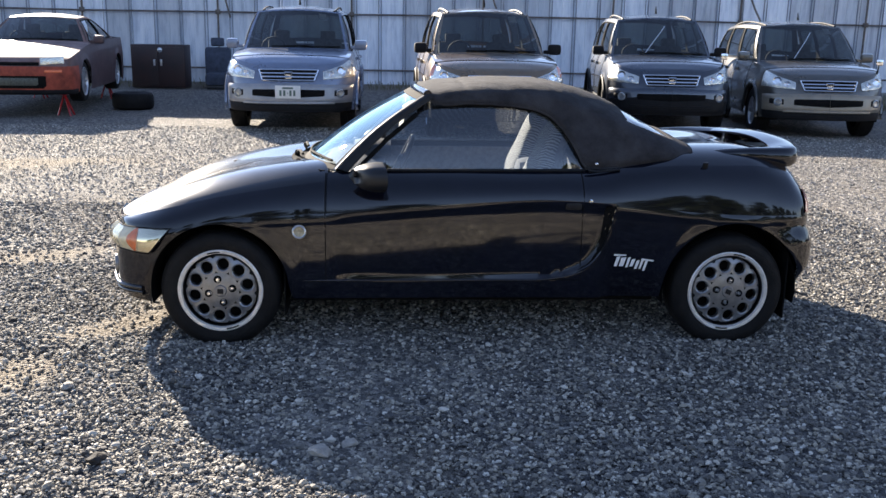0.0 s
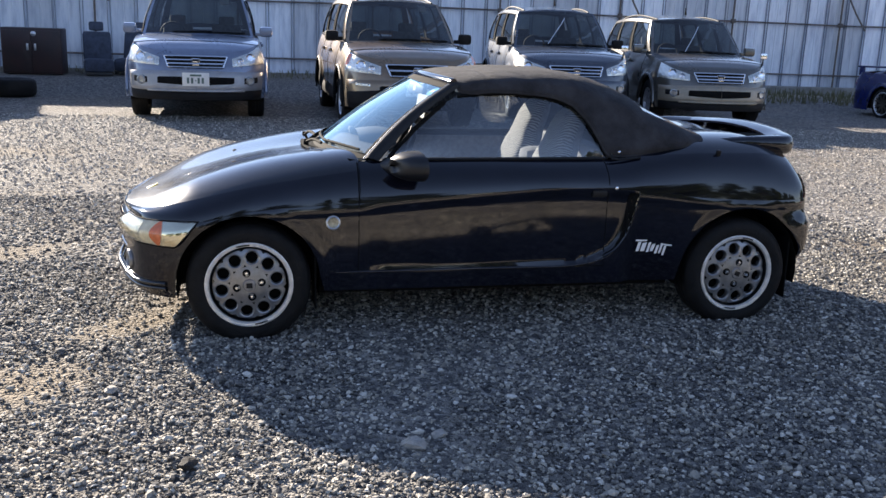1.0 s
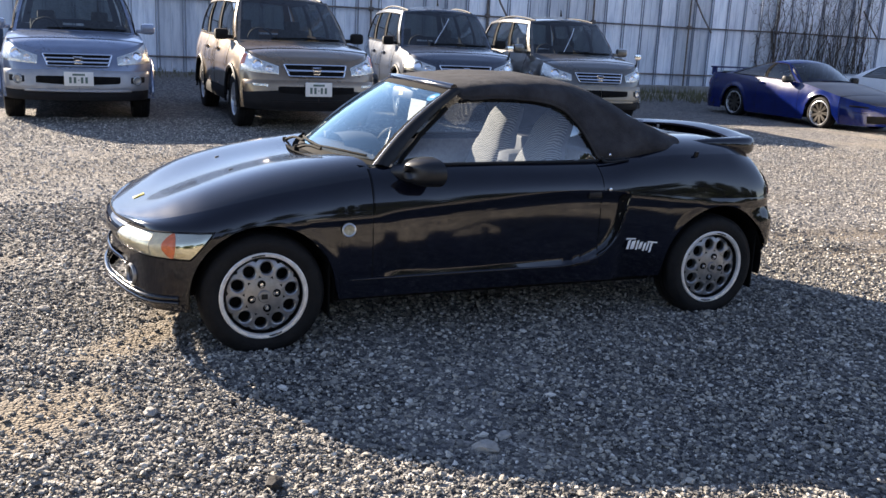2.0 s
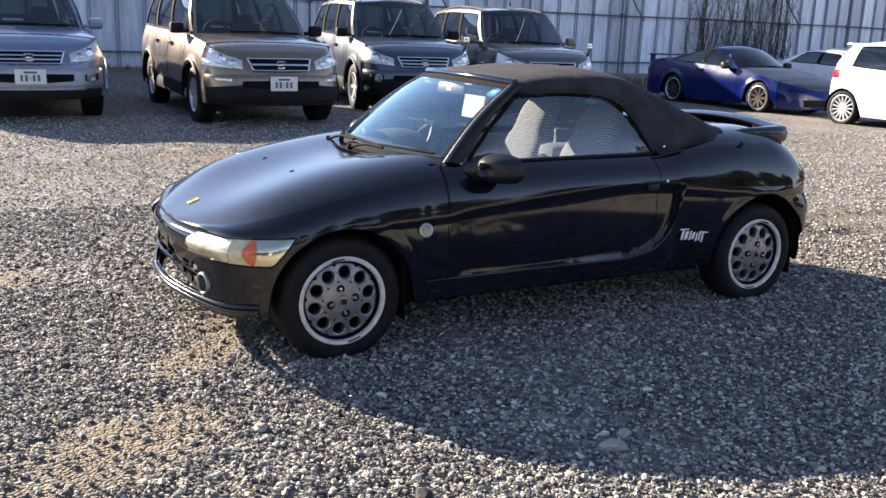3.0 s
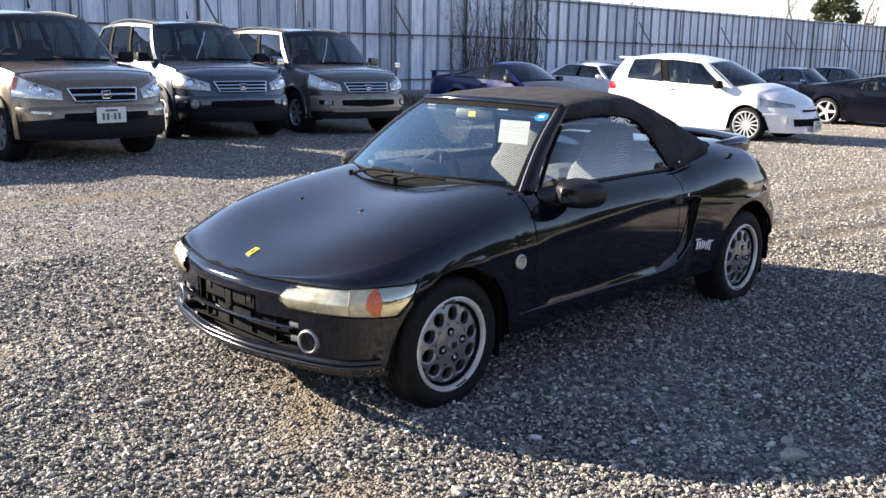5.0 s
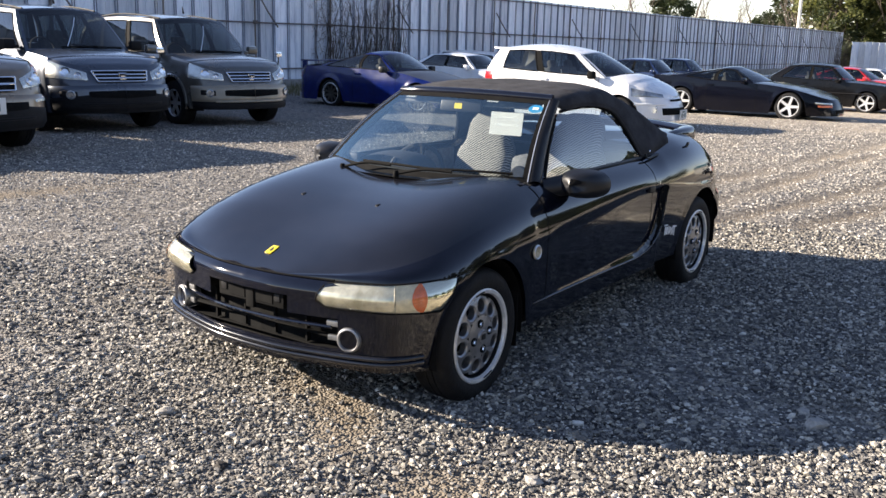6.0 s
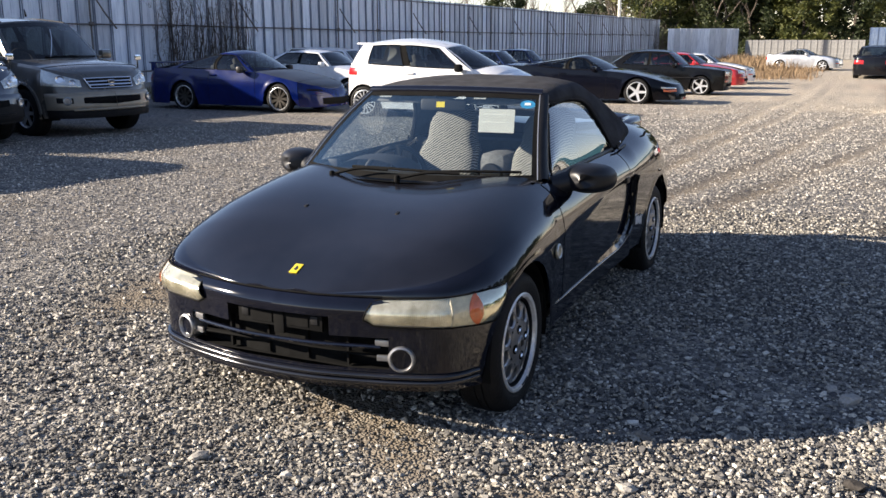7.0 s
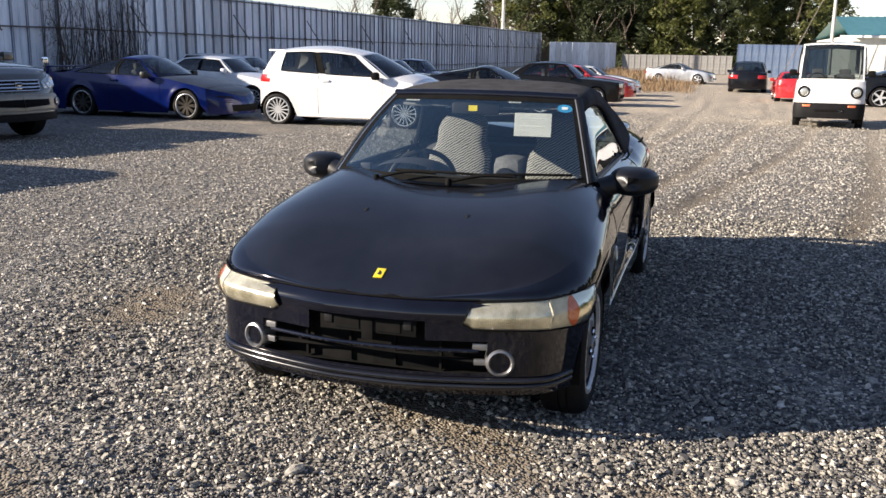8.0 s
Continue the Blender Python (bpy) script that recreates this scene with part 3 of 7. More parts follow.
            a, b = Vector(side_point(i, min(z, 0.49))), Vector(side_point(i + 1, min(z, 0.49)))
            p = a.lerp(b, fr)
            q = OUTLINE[i + 1] - OUTLINE[i]
            nr = Vector((-q.y, -q.x, 0)).normalized()
            edge = min(1.0, u * 14, (1 - u) * 14, h * 4.5, (1 - h) * 4.5)
            p = p + nr * (out * (0.35 + 0.65 * math.sin(edge * math.pi / 2)) + 0.014 * math.sin(math.pi * h) - 0.012 * h + 0.013 * smooth01(0.70, 0.92, u) * (1 - h))
            return (p.x, p.y, z)

        def u_of(k, h):
            """Place along the lamp of outline station k at height h."""
            start, end = lerp(ia - 0.5, ia + 1.6, h ** 1.3), lerp(ib - 7.0, ib, h ** 0.8)
            return (k - start) / (end - start)
        ka, kb, kd = [lerp(ia + 0.5, ib - 3.0, q) for q in (0.565, 0.675, 0.755)]
        rim_k = lambda h: kd + 1.2 * (1 - (2 * h - 1) ** 2)
        blob_k = lambda h: lerp(rim_k(h), kb, math.sqrt(max(0.02, 1 - (2.1 * h - 1.05) ** 2)))
        lamp = part("headlight", f(grid([[lens_at(u / NS * u_of(ka, h / NH), h / NH, 0.004) for h in range(NH + 1)] for u in range(NS + 1)], flip=True)), M_FLUTED, car, "yellowed wrap-around headlight with orange indicator")
        part("lamp_divider", f(tube([lens_at(u_of(ka, h / NH), h / NH, 0.006) for h in range(NH + 1)], 0.002, 5)), M_SEAT_LIGHT, lamp)
        part("indicator_prism", f(grid([[lens_at(u_of(lerp(ka + 0.2, rim_k(h / NH), u / 10), h / NH), h / NH, 0.006) for h in range(NH + 1)] for u in range(11)], flip=True)), M_PRISM, lamp, "pale fluted indicator glass")
        part("indicator", f(grid([[lens_at(u_of(lerp(blob_k(h / NH), rim_k(h / NH), u / 10), h / NH), h / NH, 0.009) for h in range(NH + 1)] for u in range(11)], flip=True)), M_AMBER, lamp, "orange indicator")
        part("side_reflector", f(grid([[lens_at(lerp(u_of(rim_k(h / NH), h / NH), 1.0, u / 12), h / NH, 0.007) for h in range(NH + 1)] for u in range(13)], flip=True)), M_CHROME, lamp)
        rimline = [lens_at(u / 40, 0, 0.012) for u in range(41)] + [lens_at(1, h / 6, 0.012) for h in range(1, 7)] + [lens_at(1 - u / 40, 1, 0.012) for u in range(1, 41)] + [lens_at(0, 1 - h / 6, 0.012) for h in range(1, 7)]
        part("lamp_gasket", f(tube(rimline, 0.0032, 5)), M_MATT, lamp)
        lens = part("lamp_lens", f(grid([[lens_at(u / NS, h / NH, 0.016) for h in range(NH + 1)] for u in range(NS + 1)], flip=True)), M_LENS, lamp)
        lens.visible_shadow = False
        # fog lamp with a bright ring
        fx = pose(-0.497, -0.440, 0.302, 0, 0, 16)
        fog = part("fog_lamp", f(moved(revolve([(0.0001, -0.004), (0.02, -0.003), (0.031, 0.004), (0.033, 0.03)], 28, 'x'), fx)), M_GLASS_DARK, car, "round fog lamp in a bright ring")
        part("fog_ring", f(moved(revolve([(0.033, 0.006), (0.034, -0.010), (0.038, -0.015), (0.044, -0.012), (0.048, 0.0), (0.048, 0.05)], 32, 'x'), fx)), M_ALLOY, fog, "satin silver ring")
        part("fog_bowl", f(moved(revolve([(0.0001, 0.022), (0.018, 0.016), (0.031, 0.006)], 24, 'x'), fx)), M_REFLECT, fog)
        part("grille_end_plate", f(join(moved(box(-0.006, 0.006, -0.035, 0.035, -0.011, 0.011, 0.003), pose(-0.506, -0.385, 0.352, 0, 0, 14)), moved(box(-0.006, 0.006, -0.03, 0.03, -0.010, 0.010, 0.003), pose(-0.506, -0.385, 0.300, 0, 0, 14)))), M_ALLOY, car)
        # wheels
        sd = 1 if s else -1
        roadster_wheel(car, 0.0, 0.236, sd, 12)
        roadster_wheel(car, 2.276, 0.231, sd, -9)
    part("boot_lid", weld(both(deck(st(1.74, 2.72), 8, 22))), M_BLACK, car)
    # front grille: dark hollow, bars, plate bracket
    part("grille_hollow", both(join(grid([[(OUTLINE[i].x + 0.055, -OUTLINE[i].y, z) for z in (0.25, 0.45)] for i in range(0, 36)], flip=True), box(-0.50, -0.44, -0.43, 0, 0.245, 0.25), box(-0.50, -0.44, -0.43, 0, 0.445, 0.45))), M_MATT, car)
    bar = [(OUTLINE[i].x - 0.016, OUTLINE[i].y * sgn, 0.338) for sgn in (-1,) for i in range(30, 0, -2)] + [(OUTLINE[i].x - 0.016, OUTLINE[i].y, 0.338) for i in range(0, 31, 2)]
    part("grille_bar", tube(bar, 0.0075, 8), M_BLACK, car)
    for y in (-0.24, -0.08, 0.08, 0.24):
        part("grille_vane", box(-0.505, -0.485, y - 0.004, y + 0.004, 0.255, 0.375), M_MATT, car)
    part("grille_slat", box(-0.512, -0.49, -0.36, 0.36, 0.296, 0.304, 0.003), M_MATT, car)
    part("plate_bracket", join(box(-0.548, -0.538, -0.17, 0.17, 0.372, 0.428, 0.003), 
                               box(-0.554, -0.538, -0.02, 0.02, 0.35, 0.425, 0.003)), M_MATT, car, "empty black number-plate bracket")
    for y in (-0.14, 0.14):
        part("bracket_tab", box(-0.552, -0.540, y - 0.014, y + 0.014, 0.395, 0.423, 0.002), M_TRIM, car)
    for y in (-0.0725, 0.0725):
        part("plate_opening", box(-0.5505, -0.545, y - 0.0425, y + 0.0425, 0.382, 0.420), M_MATT, car)
    for z, r, off in ((0.243, 0.0095, -0.030), (0.222, 0.0110, -0.028)):
        strip = [Vector(side_point(i, z)) + Vector((off * 0.25, 0, 0)) for i in range(i_nose - 6, 0, -2)]
        strip += [Vector((p.x, -p.y, p.z)) for p in reversed(strip)]
        part("lip_moulding", tube(strip, r, 10), M_BONNET, car)
    # underside
    part("floor_pan", join(box(0.30, 1.95, -0.60, 0.60, 0.17, 0.205, 0.01), box(-0.47, 0.30, -0.40, 0.40, 0.185, 0.24, 0.02), box(1.95, 2.62, -0.42, 0.42, 0.21, 0.30, 0.03)), M_MATT, car)
    # yellow bonnet emblem
    em = part("bonnet_emblem", moved(box(-0.026, 0.026, -0.016, 0.016, -0.001, 0.0025, 0.0015), pose(-0.435, 0.0, 0.5475, 0, -22, 0)), M_YELLOW, car, "small yellow rectangular emblem")
    part("emblem_mark", moved(join(poly([(-0.014, -0.006, 0.0027), (-0.002, -0.008, 0.0027), (0.010, -0.002, 0.0027), (0.014, 0.006, 0.0027), (0.004, 0.004, 0.0027), (-0.008, 0.007, 0.0027)], (0, 0, 0.0005))), pose(-0.435, 0.0, 0.5475, 0, -22, 0)), M_INK, em)
    for y in (-0.20, 0.20):
        part("washer_jet", moved(box(-0.010, 0.010, -0.007, 0.007, -0.002, 0.007, 0.003), pose(-0.054, y, 0.689, 0, -12, 0)), M_TRIM, car)
    lead = [Vector(upper_point(OUTLINE[i].x, 0)) + Vector((-0.002, 0, 0.003)) for i in range(ia_hood, 0, -1)]
    lead += [Vector((p.x, -p.y, p.z)) for p in reversed(lead)]
    part("bonnet_gap", tube(lead, 0.003, 5), M_MATT, car)
    # spoiler
    loop = [(2.14, -0.470, 0.836), (2.30, -0.500, 0.856), (2.48, -0.510, 0.862), (2.60, -0.482, 0.863), (2.655, -0.36, 0.870), (2.678, -0.18, 0.882)]
    loop = spline(loop + [(2.685, 0.0, 0.886)] + [(x, -y, z) for x, y, z in reversed(loop)], 0.03)
    wing = []
    for i, p in enumerate(loop):
        d = (loop[min(i + 1, len(loop) - 1)] - loop[max(i - 1, 0)]).normalized()
        out = Vector((d.y, -d.x, 0)).normalized()
        tail = smooth01(2.28, 2.58, p.x)
        w, lip = lerp(0.045, 0.115, tail), lerp(0.034, 0.082, tail)
        wing.append([p + out * o + Vector((0, 0, h)) for o, h in ((0.006, -0.004), (-0.012, 0.005), (-w * 0.6, 0.004), (-w, -0.010), (-w * 0.95, -0.022), (-0.03, -0.024), (-0.004, -lip), (0.012, -lip * 0.8), (0.014, -lip * 0.4))])
    V, F = grid(wing, closed_v=True)
    F += [tuple(range(9)), tuple(reversed(range(len(V) - 9, len(V))))]
    spoiler = part("rear_spoiler", (V, F), M_BLACK, car, "black looped rear spoiler over the boot lid", angle=50)
    for y in (-0.30, 0.30):
        part("spoiler_foot", box(2.56, 2.63, y - 0.02, y + 0.02, 0.76, 0.855, 0.008), M_BLACK, spoiler)
    # windscreen, frame and pillars
    lowq = lambda q: Vector((0.325 + 0.175 * q * q, 0.566 * q, 0.752 + 0.006 * q * q))
    topq = lambda q: Vector((0.852 + 0.045 * q * q, 0.432 * q, 1.088 - 0.010 * q * q))

    def screen(q, h, out=0.0):
        p = lowq(q).lerp(topq(q), h)
        b = math.sin(h * math.pi) * 0.022
        return p + Vector((-0.6, 0, 0.8)) * (b + out)
    ws = part("windscreen", grid([[screen(-0.955 + 1.91 * a / 28, 0.035 + 0.925 * h / 12) for h in range(13)] for a in range(29)], flip=True), M_SCREEN, car, "clean clear windscreen")
    ws.visible_shadow = False
    frame_strips = [grid([[screen(q, h, 0.001) for q in (-1.0, -0.975, -0.945)] for h in [k / 14 for k in range(15)]]), grid([[screen(q, h, 0.001) for q in (0.945, 0.975, 1.0)] for h in [k / 14 for k in range(15)]]),
                    grid([[screen(-1 + 2 * a / 28, h, 0.001) for h in (0.93, 0.97, 1.0)] for a in range(29)], flip=True), grid([[screen(-1 + 2 * a / 28, h, 0.001) for h in (0.0, 0.03, 0.055)] for a in range(29)], flip=True)]
    part("windscreen_band", join(*frame_strips), M_MATT, ws)
    for s in (-1, 1):
        pil = []
        for k in range(13):
            h = k / 12
            p = screen(s, h)
            back = Vector((0.055 - 0.015 * h, 0.010 * s, 0.0))
            pil.append([p + Vector((-0.004, 0, 0.004)), p + Vector((0.008, 0.012 * s, 0.008)), p + back * 0.6 + Vector((0, 0.016 * s, 0.004)), p + back + Vector((0, 0.010 * s, -0.006)), p + back + Vector((0, -0.02 * s, -0.012)), p + Vector((0.010, -0.02 * s, -0.012))])
        part("windscreen_pillar", grid(pil, closed_v=True, flip=s < 0), M_TRIM, car)
        part("pillar_seal", tube([screen(s * 0.985, k / 12, 0.003) for k in range(13)], 0.0028, 5), M_SILVER, ws)
    part("windscreen_header", tube([screen(-1 + 2 * a / 20, 1.0) + Vector((0.012, 0, 0.006)) for a in range(21)], 0.020, 10), M_BLACK, car)
    # cowl panel and wipers
    cowl = grid([[screen(-1 + 2 * a / 28, 0.02) + Vector((-0.075 + 0.085 * k / 3, 0, -0.006 - 0.004 * k)) for k in range(4)] for a in range(29)], flip=True)
    part("cowl_grille", cowl, M_MATT, car)
    for a, b, c in (((0.300, 0.30, 0.762), (0.335, 0.05, 0.790), (0.455, 0.52, 0.785)), ((0.285, -0.02, 0.764), (0.335, -0.28, 0.792), (0.44, -0.52, 0.782))):
        w = part("wiper", tube(spline([a, (lerp(a[0], b[0], 0.5), lerp(a[1], b[1], 0.5), 0.792), b], 0.03), 0.007, 6), M_MATT, car, "black windscreen wiper")
        s = -1 if a[1] < 0.1 else 1
        b0, b1 = Vector(b) + Vector((0.03, 0.20 if s > 0 else 0.17, 0.004)), Vector(b) + Vector((0.03, -0.22, 0.004))
        q0, q1 = b0.y / 0.566, b1.y / 0.566
        part("wiper_blade", tube([screen(lerp(q0, q1, k / 10), 0.07 + 0.012 * math.sin(math.pi * k / 10), 0.010) for k in range(11)], 0.006, 6), M_MATT, w)
        part("wiper_pivot", moved(revolve([(0.0001, 0.016), (0.010, 0.014), (0.013, 0.0), (0.013, -0.02)], 14, 'z'), pose(*a)), M_MATT, w)
    # side windows
    TOP = [(0.565, 0.762), (0.72, 0.885), (0.86, 0.992), (0.925, 1.026), (1.02, 1.034), (1.15, 1.038), (1.28, 1.034), (1.38, 1.020), (1.45, 0.994), (1.505, 0.950), (1.55, 0.888), (1.585, 0.822), (1.602, 0.770)]
    yz = lambda z: -0.572 + 0.42 * (z - 0.76)
    for s in (0, 1):
        f = mirrored if s else (lambda q: q)
        xs = [p[0] for p in TOP]
        tz = curve(TOP)
        cols = []
        for k in range(33):
            x = lerp(0.567, 1.601, k / 32)
            z0, z1 = 0.760 + 0.008 * (x - 0.6), tz(x)
            cols.append([(x, yz(lerp(z0, z1, h / 6)) - 0.012 * math.sin(math.pi * h / 6), lerp(z0, z1, h / 6)) for h in range(7)])
        sw = part("side_window", f(grid(cols, flip=True)), M_GLASS, car, "clear closed side window")
        sw.visible_shadow = False
        part("belt_seal", f(tube([(0.61 + 1.00 * k / 20, -0.578, 0.760 + 0.0075 * k / 20) for k in range(21)], 0.008, 6)), M_TRIM, car)
        part("window_seal", f(tube([(x, yz(z) - 0.003, z + 0.003) for x, z in TOP[3:]], 0.008, 6)), M_MATT, car)
        part("quarter_seal", f(tube([(0.60, -0.574, 0.765), (0.70, -0.530, 0.862), (0.72, -0.521, 0.885), (0.86, -0.470, 0.998)], 0.011, 8)), M_MATT, car)
    # canvas top
    TZ = curve([(0.84, 1.094), (0.95, 1.113), (1.05, 1.124), (1.27, 1.137), (1.47, 1.135), (1.6, 1.113), (1.76, 1.060), (1.9, 0.990), (2.12, 0.872)])
    EZ = curve([(0.86, 1.066), (0.925, 1.040), (1.02, 1.042), (1.15, 1.046), (1.28, 1.042), (1.38, 1.028), (1.45, 1.002), (1.505, 0.958), (1.55, 0.896), (1.585, 0.830), (1.612, 0.776), (1.75, 0.782), (1.9, 0.797), (2.05, 0.822), (2.12, 0.848)])
    SQ = curve([(0.85, 3.6), (1.4, 3.2), (1.8, 2.7), (2.12, 2.5)])
    xs = [0.85 + (2.115 - 0.85) * k / 76 for k in range(77)]
    rows = []
    for x in xs:
        ze, zc, e = EZ(x), TZ(x), 2 / SQ(x)
        ye = -yz(min(ze, 1.06)) + 0.016 if x < 1.62 else lerp(0.592, 0.556, (x - 1.62) / 0.5) - 0.05 * smooth01(1.98, 2.115, x)
        row = []
        for k in range(41):
            t = -math.pi / 2 + math.pi * k / 40
            y = ye * math.copysign(abs(math.sin(t)) ** e, t)
            z = ze + (zc - ze) * abs(math.cos(t)) ** e
            wob = 0.005 * noise.noise((x * 5, y * 7, z * 5)) + 0.003 * noise.noise((x * 14, y * 12, 3)) - 0.006 * math.exp(-((x - 1.08) / 0.012) ** 2) * (abs(y) < 0.42) - 0.004 * math.exp(-((x - 1.50) / 0.014) ** 2)
            room = 0.592 - 0.42 * (z - 0.76) + 0.03 * smooth01(1.68, 2.0, x)
            y = math.copysign(min(abs(y), max(room, 0.35)), y)
            y *= lerp(0.945, 1.0, smooth01(0.85, 1.0, x))
            row.append((x + 0.045 * (y / 0.432) ** 2 * smooth01(1.10, 0.85, x), y, z + wob * smooth01(0.84, 0.93, x)))
        rows.append(row)

    def top_keep(i, j):
        return not (1.80 < xs[i] < 2.03 and 9 <= j <= 30)
    top = part("canvas_top", trim_loose(grid(rows, keep=top_keep, flip=True)), M_CLOTH_TOP, car, "faded black canvas folding top", angle=60)
    sol = top.modifiers.new("thickness", 'SOLIDIFY')
    sol.thickness, sol.offset = 0.007, -1
    rw = part("rear_window", trim_loose(grid(rows, keep=lambda i, j: not top_keep(i, j), flip=True)), M_GLASS, top)
    rw.visible_shadow = False
    part("top_hem", tube([Vector(r[0]) + Vector((0, -0.002, 0.001)) for r in rows[2:]], 0.006, 6), M_CLOTH_TOP, top)
    part("top_hem", tube([Vector(r[-1]) + Vector((0, 0.002, 0.001)) for r in rows[2:]], 0.006, 6), M_CLOTH_TOP, top)
    for s in (-1, 1):
        seam = [Vector(r[5 if s < 0 else 35]) + Vector((0, 0.001 * s, 0.003)) for r in rows[12:60]]
        part("top_seam", tube(seam, 0.003, 5), M_CLOTH_TOP, top)
        part("top_stud", moved(disc(0.007, 12, 'y', 0, 0.004), pose(1.655, 0.608 * s, 0.800, 0, 0, 0 if s < 0 else 180)), M_CHROME, top)
        part("top_corner_trim", tube([(1.615, 0.600 * s, 0.790), (1.622, 0.606 * s, 0.770), (1.66, 0.608 * s, 0.766), (1.76, 0.610 * s, 0.776)], 0.006, 6), M_TRIM, top)
    # cabin
    part("cabin_tub", join(box(0.62, 1.80, -0.572, -0.566, 0.2, 0.735, 0.002), box(0.62, 1.80, 0.566, 0.572, 0.2, 0.735, 0.002), box(1.62, 1.72, -0.56, 0.56, 0.2, 0.79, 0.02), box(1.70, 2.05, -0.56, 0.56, 0.74, 0.785, 0.01)), M_DASH, car)
    part("door_card", join(box(0.60, 1.55, -0.565, -0.545, 0.42, 0.735, 0.01), box(0.60, 1.55, 0.545, 0.565, 0.42, 0.735, 0.01)), M_SEAT_GREY, car)
    dash = [[(0.36 + 0.03 * q * q, 0.575 * q, 0.735), (0.50, 0.575 * q, 0.752 + 0.012 * (1 - q * q)), (0.62, 0.575 * q, 0.745), (0.72, 0.572 * q, 0.70), (0.74, 0.570 * q, 0.60), (0.66, 0.565 * q, 0.45)] for q in [-1 + 2 * k / 16 for k in range(17)]]
    dashboard = part("dashboard", grid(dash), M_DASH, car)
    hoodp = [[(0.56 + 0.19 * k / 5, 0.27 + 0.17 * math.cos(t), 0.735 + (0.062 + 0.012 * math.sin(k / 5 * 3)) * math.sin(t)) for t in [math.pi * a / 14 for a in range(15)]] for k in range(6)]
    part("meter_hood", grid(hoodp), M_DASH, dashboard)
    wheel_m = pose(0.80, 0.27, 0.665, 0, -66, 0)
    ringp = [(0.168 * math.cos(t), 0.168 * math.sin(t), 0) for t in [2 * math.pi * k / 40 for k in range(41)]]
    sw = part("steering_wheel", moved(tube(ringp, 0.0125, 8, False), wheel_m), M_TRIM, car, "black steering wheel on the right-hand side")
    part("steering_hub", moved(join(revolve([(0.0001, 0.03), (0.05, 0.028), (0.062, 0.0), (0.05, -0.03)], 24, 'z'), box(-0.16, 0.16, -0.02, 0.02, -0.008, 0.01, 0.006), box(0.0, 0.16, -0.018, 0.018, -0.008, 0.01, 0.006)), wheel_m), M_TRIM, sw)
    for y0 in (-0.27, 0.27):
        back = []
        for k in range(23):
            t = k / 22
            w = lerp(lerp(0.195, 0.168, smooth01(0.20, 0.50, t)), 0.132, smooth01(0.60, 0.72, t)) * (1 if t < 0.84 else lerp(1, 0.66, smooth01(0.84, 1.0, t) ** 1.6))
            cx = lerp(1.34, 1.545, t)
            cz = lerp(0.40, 0.968, t)
            th = lerp(0.10, 0.055, t) * (1.0 if t < 0.97 else 0.6)
            sec = []
            for a in range(20):
                ang = 2 * math.pi * a / 20
                cc, ss = math.cos(ang), math.sin(ang)
                yy = w * math.copysign(abs(cc) ** 0.55, cc)
                xx = th * math.copysign(abs(ss) ** 0.75, ss)
                if ss < 0:
                    xx -= 0.028 * (abs(cc) ** 3) * (1 - t * 0.7)
                sec.append((cx + xx * 0.92, y0 + yy, cz + xx * 0.40 * 0.6))
            back.append(sec)
        v, fc = grid(back, closed_v=True)
        fc += [tuple(range(20)), tuple(reversed(range(len(v) - 20, len(v))))]
        seat = part("seat", (v, fc), M_SEAT, car, "bucket seat in black and white zebra cloth", angle=60)
        rearshell = [[(p[0] + 0.016, p[1] * 1.0, p[2]) for p in sec[0:11]] for sec in back[:-1]]
        part("seat_back_shell", grid(rearshell), M_SEAT_GREY, seat)
        part("seat_cushion", join(box(0.92, 1.40, y0 - 0.20, y0 + 0.20, 0.30, 0.43, 0.05), box(0.94, 1.38, y0 - 0.225, y0 - 0.16, 0.32, 0.47, 0.03), box(0.94, 1.38, y0 + 0.16, y0 + 0.225, 0.32, 0.47, 0.03)), M_SEAT, seat)
    part("centre_console", join(box(0.74, 1.62, -0.055, 0.055, 0.21, 0.47, 0.03), box(1.38, 1.66, -0.075, 0.075, 0.40, 0.745, 0.05)), M_SEAT_GREY, car)
    part("speaker", moved(revolve([(0.0001, -0.01), (0.055, -0.008), (0.062, 0.0), (0.064, 0.02)], 24, 'x'), pose(1.375, 0.0, 0.63)), M_TRIM, car)
    # inside mirror, visor, papers and stickers on the glass
    part("inside_mirror", moved(box(-0.012, 0.012, -0.11, 0.11, -0.028, 0.028, 0.012), pose(0.835, 0.02, 1.028, 0, 12, 8)), M_TRIM, car)
    for y0 in (-0.22, 0.26):
        part("sun_visor", moved(box(-0.005, 0.005, -0.16, 0.16, -0.045, 0.045, 0.004), pose(0.905, y0, 1.055, 0, 62, 0)), M_SEAT_GREY, car)
    part("visor_label", moved(box(-0.001, 0.001, -0.02, 0.02, -0.013, 0.013), pose(0.822, 0.03, 1.030, 0, 12, 8)), M_YELLOW, car)
    paper_m = pose(0.800, -0.255, 0.966, 0, 10, 4)
    pp = part("price_paper", moved(box(-0.0008, 0.0008, -0.083, 0.083, -0.052, 0.052), paper_m), M_PAPER, car, "white paper sheet behind the windscreen")
    part("paper_print", moved(join(*[box(-0.0016, -0.0009, -0.05, 0.05, z - 0.003, z + 0.003) for z in (0.028, -0.006)]), paper_m), mat("grey_print", (0.55, 0.56, 0.54), 0.8, var=0.1), pp)
    oval = [[screen(-0.872 + 0.072 * r * math.cos(t), 0.865 + 0.058 * r * math.sin(t), -0.004) for t in [2 * math.pi * k / 24 for k in range(24)]] for r in (0.02, 0.5, 1.0)]
